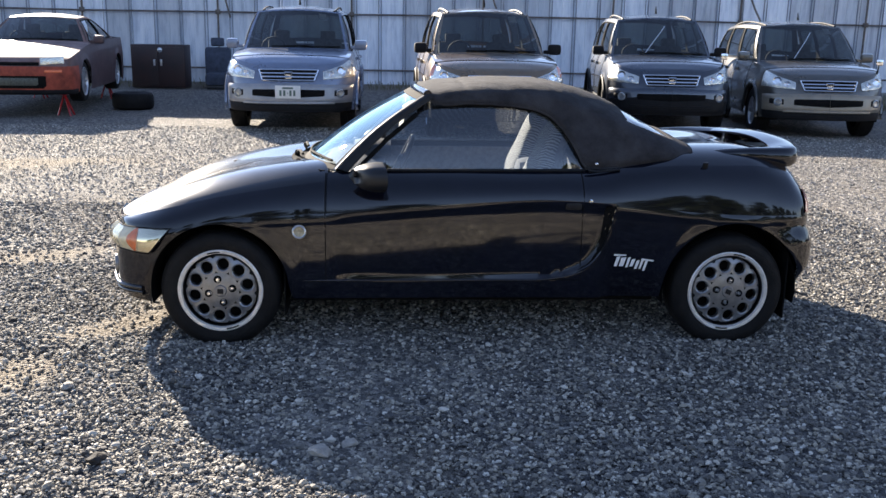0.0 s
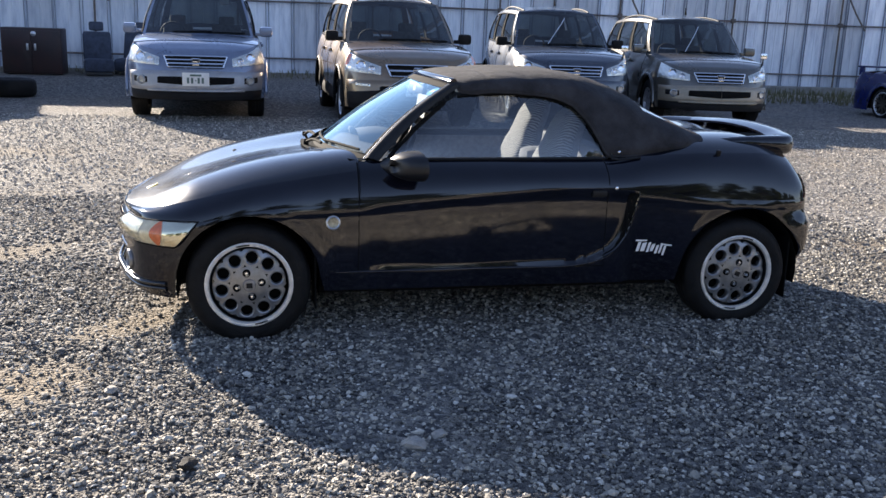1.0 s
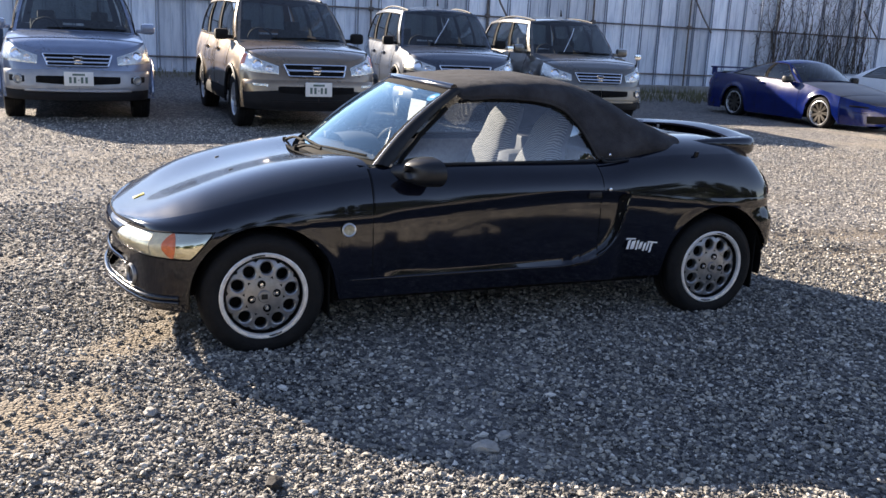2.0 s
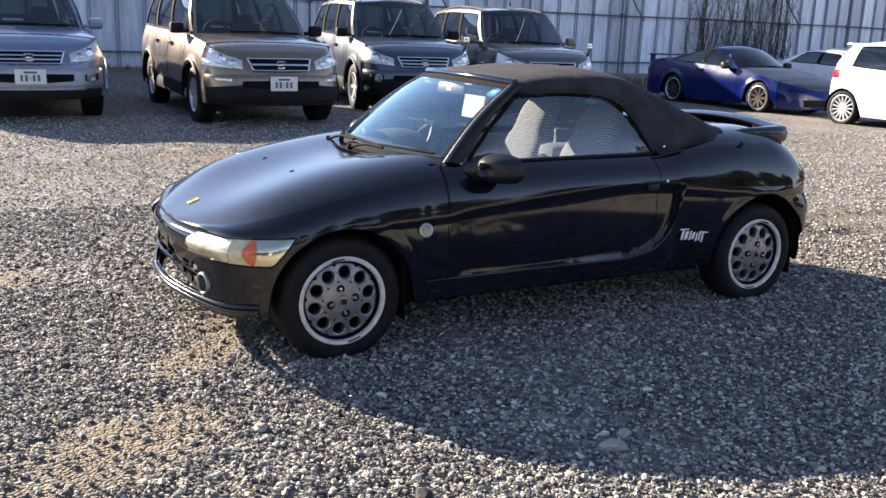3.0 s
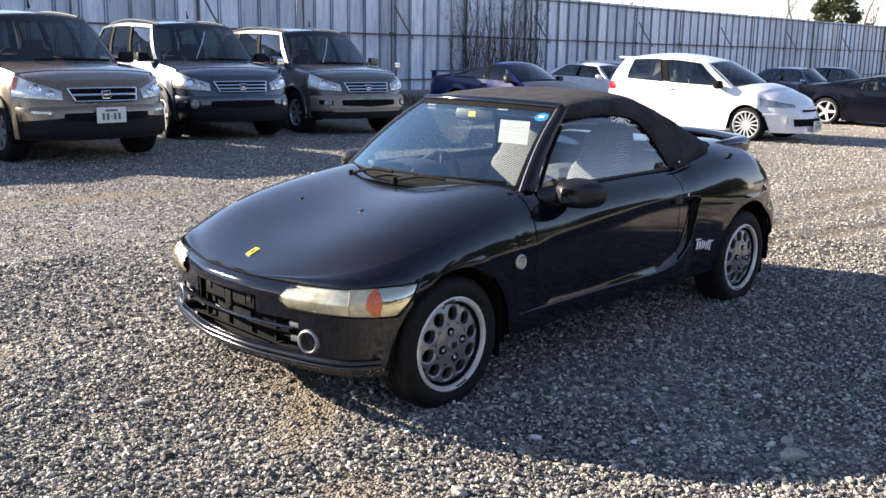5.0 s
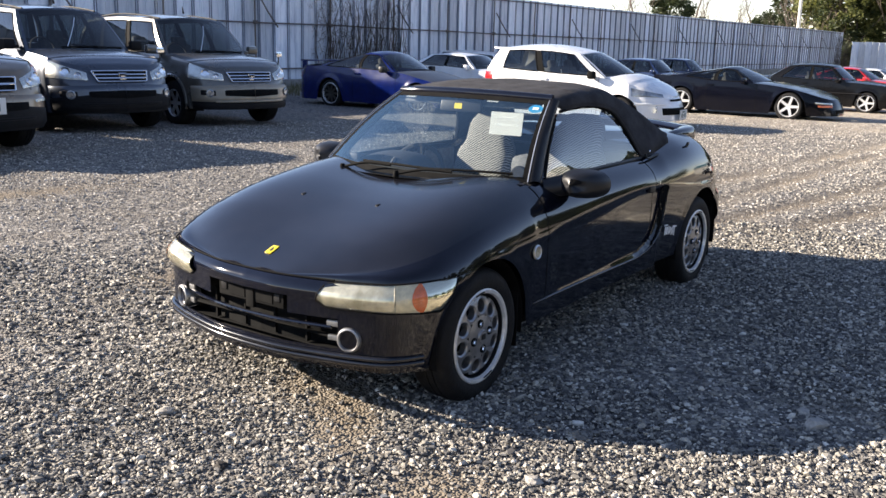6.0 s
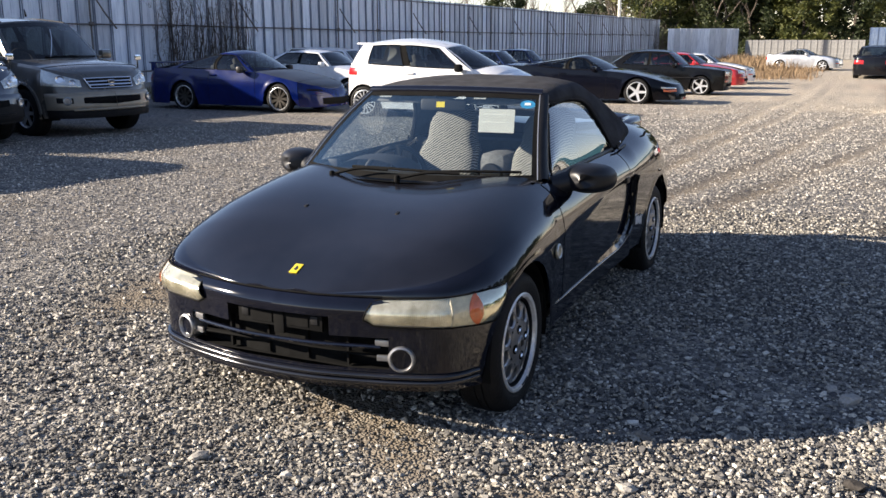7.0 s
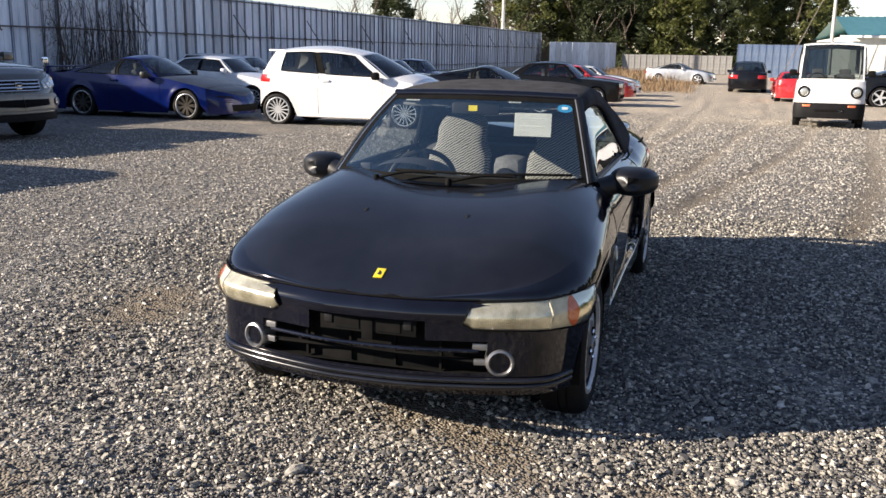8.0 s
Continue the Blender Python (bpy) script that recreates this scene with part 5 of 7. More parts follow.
    def across(z, r, name):
        half = [s.pt(s.k_at_y(gy(z) * k / 8 + 0.001), z, 0.028) for k in range(8, -1, -1)]
        part(name, tube(half + [Vector((p.x, -p.y, p.z)) for p in reversed(half[:-1])], r, 6), M_CHROME, car)
    across(gz0, 0.009, "grille_rim")
    across(gz1, 0.011, "grille_rim")
    for z in ((0.757,) if early else (0.735, 0.778)):
        across(z, 0.013 if early else 0.011, "grille_bar")
    for sy in (-1, 1):
        p, q = s.pt(s.k_at_y(gy(gz0)), gz0, 0.028), s.pt(s.k_at_y(gy(gz1)), gz1, 0.028)
        part("grille_rim", tube([(p.x, p.y * sy, p.z), (q.x, q.y * sy, q.z)], 0.010, 6), M_CHROME, car)
    h_emblem(car, s, 0.757, 0.95)
    house = cabin(s, 1.02, 1.76, 4.22, 4.46, 1.675, 0.645, bow=0.26, crown=0.075, inset=0.10)
    glasshouse(car, s, house, paint_m, [(0.045, 0.03), (0.33, 0.30), (0.375, 0.345), (0.64, 0.65), (0.70, 0.70), (0.955, 0.945)])
    shut_lines(car, s, (1.30, 2.24, 3.12))
    mirror_pair(car, 1.36, 0.83, 1.06, paint_m if not clad else M_DARK_PLASTIC, 0.09)
    if plated:
        plate(car, s, 0.545)
    scr = house[3]
    if wiper_up:
        part("raised_wiper", tube([scr(0.34, 0.06, 0.02), scr(0.19, 0.28, 0.03), scr(0.03, 0.50, 0.03), scr(-0.12, 0.72, 0.02)], 0.0055, 5), M_SILVER, car, "wiper arm raised across the windscreen")
        stalk = part("wing_mirror_stalk", tube([(0.42, -0.74, 0.93), (0.43, -0.755, 1.00), (0.44, -0.76, 1.05)], [0.016, 0.010, 0.010], 6), M_TRIM, car)
        part("wing_mirror", box(0.415, 0.455, -0.815, -0.715, 1.045, 1.13, 0.018), M_CHROME, stalk)
    part("screen_ticket", grid([[scr(q, h, -0.004) for h in (0.74, 0.90)] for q in (-0.66, -0.48)]), M_PAPER, car, "small white windscreen ticket")
    part("roof_aerial", tube([(2.0, 0.0, 1.69), (2.03, 0.0, 1.80)], [0.018, 0.006], 6), M_MATT, car)
    for sy in (-1, 1):
        rail = [house[5](k / 10, 0.86 * sy) + Vector((0, 0, 0.028 * math.sin(math.pi * k / 10) + 0.004)) for k in range(11)]
        part("roof_rail", tube(rail, 0.014, 6), M_DARK_PLASTIC, car)
    finish(car, s, paint_m, dict(spokes=6, rim_m=M_GREY_ALLOY, rim_f=0.60, width=0.21))
    return car


def make_car(name, label, m, paint_m, dims, body, roof_p, breaks, wheel, **opt):
    """A saloon, coupe or hatchback from its side line."""
    car = thing(name, label, "car", m, opt.get("group", "row of parked sports cars"))
    L, W, zbot, axles, R = dims
    s = Shell(L, W, zbot, body[0], body[1], axles, R, fr=opt.get("fr", 1.0), rr=opt.get("rr", 1.0), rake_f=opt.get("rake_f", 0.15), rake_r=opt.get("rake_r", 0.05), lean=opt.get("lean", 0.05))
    part("body", both(s.flank()), paint_m, car, angle=50)
    x1, x2, x3, x4, zr, wr = roof_p
    bow = opt.get("bow", 0.22)
    part("bonnet", both(s.deck(-0.1, x1 + bow + 0.02, bow * 0.85)), opt.get("bonnet_m", paint_m), car)
    if x4 < L - 0.12:
        part("boot_lid", both(s.deck(x4 - 0.12, L + 0.1)), paint_m, car)
    house = cabin(s, x1, x2, x3, x4, zr, wr, bow=bow, tail_bow=opt.get("tail_bow", 0.12), inset=opt.get("inset", 0.07), crown=opt.get("crown", 0.05), roof_drop=opt.get("roof_drop", (0.04, 0.05)))
    glasshouse(car, s, house, opt.get("roof_m", paint_m), breaks)
    shut_lines(car, s, opt.get("doors", ()))
    mirror_pair(car, x1 + bow + 0.12, W - 0.03, s.belt(x1 + 0.4) - 0.03, opt.get("mirror_m", paint_m), 0.085)
    zh0, zh1, yh0, yh1 = opt.get("lamp", (0.56, 0.68, 0.38, 0.74))
    for f in (lambda q: q, mirrored):
        part("headlight", f(s.front(yh0, yh1, (zh0, zh0 + 0.02), (zh1, zh1 + opt.get("lamp_up", 0.02)), 0.014)), opt.get("lamp_m", M_REFLECT), car)
        part("indicator", f(s.front(yh0 + 0.02, yh1 - 0.02, opt.get("ind_z", 0.42), opt.get("ind_z", 0.42) + 0.05, 0.012)), opt.get("ind_m", M_AMBER), car)
        tz = opt.get("tail_z", (0.62, 0.78))
        part("tail_lamp", f(s.front(0.40 * W / 0.8, W * 0.93, tz[0], tz[1], 0.014, rear=True)), M_RED_LENS, car)
        for x in opt.get("handles", ()):
            q = s.pt(s.k_at_x(x), s.belt(x) - 0.10, 0.014)
            part("door_handle", f(moved(box(-0.08, 0.08, -0.014, 0.014, -0.02, 0.02, 0.01), pose(q.x, q.y, q.z))), opt.get("handle_m", paint_m), car)
        if "rub" in opt:
            line = [s.pt(s.k_at_x(lerp(0.75, L - 0.75, k / 20)), opt["rub"], 0.004) for k in range(21)]
            part("side_moulding", f(tube(line, 0.018, 5)), M_DARK_PLASTIC, car)
    gz = opt.get("grille", (0.30, 0.40, 0.45))
    part("bumper_opening", both(s.front(0.0, gz[2], gz[0], gz[1], 0.014)), M_MATT, car)
    if "upper_grille" in opt:
        u = opt["upper_grille"]
        part("grille", both(s.front(0.0, u[2], u[0], u[1], 0.016)), u[3], car)
    if opt.get("plate"):
        plate(car, s, opt["plate"])
    if opt.get("rear_plate"):
        plate(car, s, opt["rear_plate"], rear=True)
    if "wing" in opt:
        wx, wz, ww = opt["wing"]
        part("rear_wing_spoiler", both(join(box(wx - 0.16, wx + 0.08, -ww, 0.0, wz, wz + 0.035, 0.015), box(wx - 0.10, wx + 0.02, -ww, -ww + 0.06, s.belt(wx) - 0.06, wz + 0.01, 0.01))), paint_m, car)
    finish(car, s, paint_m, wheel)
    return car, s, house


def park(x, y, heading, z=0.0):
    """heading 0: nose to -y. The nose's middle at (x, y); the wheels stand on the yard."""
    a = radians(90 + heading)
    c, s = math.cos(a), math.sin(a)
    tilt = math.degrees(math.atan2(rise(x + 4 * c, y + 4 * s) - rise(x + 0.5 * c, y + 0.5 * s), 3.5))
    return pose(x, y, z + rise(x + 0.9 * c, y + 0.9 * s) - 0.02, 0, 0, 90 + heading) @ pose(0, 0, 0, 0, -tilt, 0)


P_BLUEGREY = paint("blue_grey_silver_paint", (0.17, 0.21, 0.30), 0.30, 0.3)
P_TAN = paint("bronze_beige_paint", (0.21, 0.155, 0.10), 0.30, 0.5)
P_DARKBLUEGREY = paint("dark_blue_grey_paint", (0.055, 0.066, 0.088), 0.30, 0.4)
P_OLIVE = paint("olive_grey_paint", (0.11, 0.105, 0.095), 0.30, 0.5)
P_BUMPER_SILVER = mat("silver_bumper", (0.30, 0.31, 0.33), 0.4, 0.4, 0.3, var=0.1)
P_BUMPER_BEIGE = mat("beige_bumper", (0.27, 0.24, 0.19), 0.4, 0.3, 0.3, var=0.1)
P_BLUE = paint("deep_blue_paint", (0.0005, 0.0065, 0.076), 0.2, 0.0, 0.2, 0.35, 0.3)
P_WHITE = paint("white_paint", (0.80, 0.80, 0.80), 0.3, 0.0, 0.04)
P_NAVY = paint("blue_black_paint", (0.003, 0.0035, 0.0075), 0.12, 0.0, 0.12, 0.05, 0.22)
P_BLACK2 = paint("flat_black_paint", (0.0045, 0.0045, 0.005), 0.22, 0.0, 0.12, 0.05, 0.22)
P_RED = paint("red_paint", (0.45, 0.015, 0.02), 0.3)
P_ORANGE_RED = mat("orange_red_bumper", (0.27, 0.055, 0.032), 0.6, 0, 0.0, var=0.4, scale=6, spec=0.3)
P_FADED = mat("dusty_faded_bonnet", (0.20, 0.125, 0.11), 0.6, 0, 0.0, var=0.35, scale=4, spec=0.3)
P_SILVER = paint("silver_paint", (0.50, 0.51, 0.53), 0.35, 0.6)
P_DARK = paint("black_saloon_paint", (0.005, 0.005, 0.007), 0.2, 0.0, 0.12, 0.1, 0.3)
P_DARK_BLUE = paint("dark_blue_paint", (0.015, 0.03, 0.09), 0.25, 0.3)

# the row of four off-roaders
make_suv("blue-grey metallic suv with chrome grille and white plate", park(-0.56, 8.50, 0), P_BLUEGREY, P_BUMPER_SILVER, True, False, False)
make_suv("bronze beige suv with dark cladding and white plate", park(2.18, 7.50, 0.5), P_TAN, P_TAN, True, True, False, True)
make_suv("dark blue-grey suv without a number plate", park(4.80, 8.85, -8), P_DARKBLUEGREY, P_DARKBLUEGREY, False, True, True)
make_suv("olive grey suv with beige bumper, no plate", park(7.12, 8.85, -9), P_OLIVE, P_BUMPER_BEIGE, False, False, True)

M_BRONZE_SPOKE = mat("dark_bronze_spokes", (0.07, 0.063, 0.055), 0.4, 0.7, var=0.2)
GW = dict(spokes=5, rim_m=M_WHITE_ALLOY, rim_f=0.74, width=0.22)
MESHW = dict(spokes=12, rim_m=M_GREY_ALLOY, rim_f=0.72, width=0.21)
COUPE_B = ([(0, 0.62), (0.15, 0.68), (0.8, 0.80), (1.5, 0.885), (2.6, 0.92), (3.6, 0.925), (4.3, 0.92), (4.52, 0.88)],
           [(0, 0.64), (0.15, 0.70), (0.8, 0.84), (1.5, 0.92), (2.6, 0.95), (3.6, 0.96), (4.3, 0.96), (4.52, 0.90)])

# deep blue fastback coupe
BLUE_B = ([(0, 0.50), (0.10, 0.565), (0.35, 0.63), (0.95, 0.745), (1.5, 0.84), (2.6, 0.875), (3.5, 0.90), (4.3, 0.905), (4.54, 0.86)],
          [(0, 0.52), (0.10, 0.59), (0.35, 0.665), (0.95, 0.785), (1.5, 0.875), (2.6, 0.91), (3.6, 0.94), (4.3, 0.95), (4.54, 0.89)])
make_car("sports_coupe", "deep blue fastback coupe with dark bonnet and rear wing", park(13.55, 8.98, 0), P_BLUE, (4.54, 0.845, 0.15, (0.95, 3.42), 0.31),
         BLUE_B, (1.42, 2.12, 2.72, 4.12, 1.27, 0.55), [(0.05, 0.06), (0.40, 0.54), (0.43, 0.60), (0.90, 0.97)], dict(spokes=9, rim_m=M_BRONZE_SPOKE, lip_m=M_WHITE_ALLOY, rim_f=0.76, width=0.21, twin=True),
         bonnet_m=mat("dark_blue_carbon_bonnet", (0.022, 0.023, 0.03), 0.40, 0, 0.2, var=0.3, scale=8), lamp=(0.47, 0.50, 0.45, 0.72), lamp_m=M_MATT, ind_m=P_BLUE, ind_z=0.375, grille=(0.20, 0.335, 0.5), wing=(4.35, 1.00, 0.72), doors=(1.52, 2.72), handles=(2.6,), tail_bow=0.2, fr=1.7, rake_f=0.25, lean=0.14, inset=0.11, mirror_m=M_TRIM)

# white three-door hatchback
M206 = make_car("hatchback", "clean white three-door hatchback on many-spoked wheels", park(13.47, 4.42, 1.0) @ Matrix.Diagonal((1.05, 1.05, 1.03, 1)), P_WHITE, (3.84, 0.826, 0.19, (0.80, 3.24), 0.30),
         ([(0, 0.58), (0.10, 0.66), (0.3, 0.745), (0.7, 0.84), (1.15, 0.905), (2.0, 0.935), (3.0, 0.985), (3.6, 1.02), (3.84, 0.98)], [(0, 0.61), (0.10, 0.70), (0.3, 0.80), (0.7, 0.91), (1.1, 0.985), (2, 1.0), (3.84, 1.0)]),
         (0.86, 1.62, 3.42, 3.72, 1.46, 0.575), [(0.07, 0.09), (0.49, 0.47), (0.55, 0.535), (0.86, 0.86)], dict(spokes=15, rim_m=M_WHITE_ALLOY, rim_f=0.76, width=0.2),
         lamp=(0.60, 0.655, 0.40, 0.785), lamp_up=0.10, lamp_m=M_LAMP_GREY, ind_m=P_WHITE, ind_z=0.46, grille=(0.30, 0.42, 0.50), upper_grille=(0.53, 0.565, 0.27, M_MATT), plate=0.30, doors=(1.20, 2.42), handles=(2.28,), mirror_m=M_MATT, rake_f=0.26, fr=1.95, roof_drop=(0.11, 0.06), crown=0.075, tail_z=(0.80, 0.94), lean=0.10, inset=0.085, rr=2.0, bow=0.26, tail_bow=0.2)
hb, hs, hh = M206
part("roof_spoiler", both(box(3.20, 3.53, -0.50, 0.0, 1.36, 1.398, 0.018)), P_WHITE, hb)
for sy in (-1, 1):
    p = hs.pt(hs.k_at_y(0.60), 0.40, 0.012)
    part("fog_lamp", moved(revolve([(0.0001, -0.006), (0.04, -0.006), (0.05, -0.014), (0.062, 0.004)], 18, 'x'), pose(p.x, p.y * -sy, p.z, 0, 0, 26 * sy)), M_REFLECT, hb)

# low black coupe with five-spoke wheels
make_car("sports_coupe", "low blue-black sports coupe with five-spoke wheels", park(20.39, 3.10, 0), P_NAVY, (4.57, 0.93, 0.14, (0.95, 3.60), 0.33),
         ([(0, 0.48), (0.2, 0.56), (0.95, 0.75), (1.7, 0.83), (2.8, 0.86), (3.6, 0.93), (4.3, 0.95), (4.57, 0.9)], [(0, 0.50), (0.3, 0.60), (0.95, 0.76), (1.7, 0.86), (3.6, 0.97), (4.57, 0.93)]),
         (1.62, 2.30, 2.85, 4.0, 1.20, 0.54), [(0.06, 0.06), (0.42, 0.58), (0.46, 0.66), (0.84, 0.95)], GW, lamp=(0.40, 0.44, 0.45, 0.80), ind_z=0.34, grille=(0.2, 0.28, 0.4), doors=(1.72, 2.95), handles=(2.85,), fr=2.0, rake_f=0.35)

# square black saloon
SALOON_B = ([(0, 0.72), (0.1, 0.76), (1.2, 0.86), (2.5, 0.90), (3.6, 0.93), (4.2, 0.93), (4.33, 0.9)], [(0, 0.74), (0.1, 0.79), (1.2, 0.90), (2.5, 0.93), (3.6, 0.97), (4.33, 0.94)])
make_car("saloon", "square black two-door saloon with pale star wheels", park(26.27, 2.71, 0), P_BLACK2, (4.33, 0.82, 0.17, (0.78, 3.35), 0.305), SALOON_B,
         (1.25, 1.78, 3.05, 3.68, 1.37, 0.58), [(0.05, 0.05), (0.44, 0.42), (0.475, 0.46), (0.85, 0.84)], GW, fr=0.5, rr=0.5, rake_f=-0.05, lamp=(0.60, 0.71, 0.35, 0.72), grille=(0.28, 0.38, 0.5), doors=(1.35, 2.6), handles=(2.5,), rub=0.55, bow=0.14)
make_car("coupe", "red coupe standing behind the black saloon", park(31.79, 2.86, 0), P_RED, (4.4, 0.83, 0.17, (0.85, 3.4), 0.30), COUPE_B,
         (1.40, 2.0, 2.9, 3.85, 1.31, 0.56), [(0.05, 0.05), (0.42, 0.48), (0.46, 0.53), (0.84, 0.90)], MESHW, rr=0.8, bow=0.18)
make_car("coupe", "white coupe at the end of the row", park(37.40, 3.18, 0), P_WHITE, (4.4, 0.83, 0.17, (0.85, 3.4), 0.30), COUPE_B,
         (1.40, 2.0, 2.9, 3.85, 1.29, 0.56), [(0.05, 0.05), (0.42, 0.48), (0.46, 0.53), (0.84, 0.90)], MESHW, rr=0.8, bow=0.18)
# cars standing behind, seen over the others
make_car("saloon", "white small saloon parked close behind others", park(18.15, 10.22, 0), P_WHITE, (4.2, 0.80, 0.17, (0.78, 3.25), 0.29), COUPE_B,
         (1.20, 1.75, 2.95, 3.6, 1.28, 0.56), [(0.05, 0.05), (0.44, 0.42), (0.475, 0.46), (0.87, 0.86)], MESHW, bow=0.16, group="cars by the fence")
make_car("estate_car", "white estate car near the fence", park(22.25, 11.91, 0), P_WHITE, (4.3, 0.81, 0.18, (0.8, 3.3), 0.29), COUPE_B,
         (1.20, 1.75, 3.9, 4.2, 1.30, 0.58), [(0.05, 0.05), (0.36, 0.36), (0.39, 0.39), (0.64, 0.65), (0.68, 0.69), (0.93, 0.94)], MESHW, bow=0.16, group="cars by the fence")
make_car("saloon", "dark blue saloon near the fence", park(28.17, 9.16, 0), P_DARK_BLUE, (4.4, 0.82, 0.17, (0.8, 3.35), 0.30), SALOON_B,
         (1.25, 1.78, 3.05, 3.68, 1.36, 0.58), [(0.05, 0.05), (0.44, 0.42), (0.475, 0.46), (0.85, 0.84)], MESHW, bow=0.16, group="cars by the fence")
make_car("saloon", "dark saloon near the fence", park(35.05, 10.50, 0), P_DARK_BLUE, (4.4, 0.82, 0.17, (0.8, 3.35), 0.30), SALOON_B,
         (1.25, 1.78, 3.05, 3.68, 1.40, 0.58), [(0.05, 0.05), (0.44, 0.42), (0.475, 0.46), (0.85, 0.84)], MESHW, bow=0.16, group="cars by the fence")
# dusty coupe with a red front, by the fence
make_car("coupe", "dusty dark coupe with orange-red bumper and faded bonnet", park(-4.75, 10.0, 5, 0.20), mat("dark_primer", (0.09, 0.05, 0.05), 0.5, 0, 0.3, var=0.3, scale=5), (4.5, 0.87, 0.16, (0.9, 3.5), 0.31), COUPE_B,
         (1.35, 1.95, 2.95, 3.8, 1.33, 0.57), [(0.05, 0.05), (0.42, 0.46), (0.46, 0.51), (0.84, 0.90)], MESHW, bonnet_m=P_FADED, roof_m=P_FADED, fr=0.7, rake_f=-0.02, lamp=(0.60, 0.70, 0.42, 0.74), ind_z=0.48, grille=(0.26, 0.42, 0.36), group="cars by the fence")
red_b = [o for o in scene.objects if o.get("label", "").startswith("dusty dark coupe")][0]
sb = Shell(4.5, 0.87, 0.16, COUPE_B[0], COUPE_B[1], (0.9, 3.5), 0.31, fr=0.7, rake_f=-0.02)
part("front_bumper", both(sb.patch(0, sb.k_at_x(0.5), 0.18, 0.575, 0.010, 14, 6)), P_ORANGE_RED, red_b, "orange-red front bumper")
for sy in (-1, 1):
    for xx in (0.55, 3.7):
        part("jack_stand", join(tube([(xx - 0.12, 0.6 * sy - 0.1, -0.20), (xx, 0.6 * sy, 0.14)], 0.016, 5), tube([(xx + 0.12, 0.6 * sy - 0.1, -0.20), (xx, 0.6 * sy, 0.14)], 0.016, 5), tube([(xx, 0.6 * sy + 0.12, -0.20), (xx, 0.6 * sy, 0.14)], 0.016, 5), box(xx - 0.05, xx + 0.05, 0.6 * sy - 0.05, 0.6 * sy + 0.05, 0.12, 0.17, 0.01)), P_RED, red_b, "red jack stand")
part("bumper_mouth", both(sb.front(0.0, 0.50, 0.24, 0.45, 0.018)), M_MATT, red_b)
part("intercooler", both(sb.front(0.0, 0.40, 0.28, 0.42, 0.026)), mat("dull_intercooler", (0.09, 0.10, 0.085), 0.6, 0.3, var=0.3, scale=40), red_b, "dull grey-green intercooler")
part("lower_lip", both(sb.patch(0, sb.k_at_x(0.45), 0.16, 0.235, 0.020, 12, 3)), M_DARK_PLASTIC, red_b)
part("grille", both(sb.front(0.0, 0.40, 0.585, 0.635, 0.014)), M_MATT, red_b)
# far side of the yard
make_car("coupe", "pale silver coupe standing in dry grass far off", park(57.0, 0.35, -12), P_SILVER, (4.4, 0.84, 0.17, (0.9, 3.4), 0.31), COUPE_B,
         (1.45, 2.1, 2.8, 3.9, 1.28, 0.54), [(0.05, 0.05), (0.42, 0.50), (0.46, 0.56), (0.84, 0.92)], GW, group="far parked cars")
make_car("saloon", "black saloon seen from its rear, red tail lamps", park(49.5, -1.52, 88) @ Matrix.Diagonal((1.1, 1.1, 1.1, 1)), P_DARK, (4.5, 0.86, 0.18, (0.85, 3.5), 0.31), SALOON_B,
         (1.35, 1.95, 3.2, 3.95, 1.40, 0.62), [(0.05, 0.05), (0.44, 0.42), (0.475, 0.46), (0.85, 0.84)], GW, tail_z=(0.64, 0.80), bow=0.2, group="far parked cars")
make_car("roadster", "bright red small roadster behind the van", park(38.74, -3.04, 90), P_RED, (3.9, 0.82, 0.17, (0.8, 3.1), 0.30), ([(0, 0.6), (0.8, 0.76), (2, 0.82), (3.9, 0.86)], [(0, 0.63), (0.8, 0.82), (2, 0.86), (3.9, 0.90)]),
         (1.35, 1.75, 2.4, 2.9, 1.20, 0.55), [(0.05, 0.05), (0.85, 0.85)], GW, tail_z=(0.60, 0.72), group="far parked cars")
make_car("coupe", "dark coupe with bright wheels parked beside the van", park(33.0, -9.5, 0) @ Matrix.Diagonal((1.15, 1.15, 1.15, 1)), P_DARK, (4.4, 0.84, 0.16, (0.9, 3.4), 0.32), COUPE_B,
         (1.45, 2.1, 2.8, 3.9, 1.28, 0.54), [(0.05, 0.05), (0.42, 0.50), (0.46, 0.56), (0.84, 0.92)], GW, group="far parked cars")


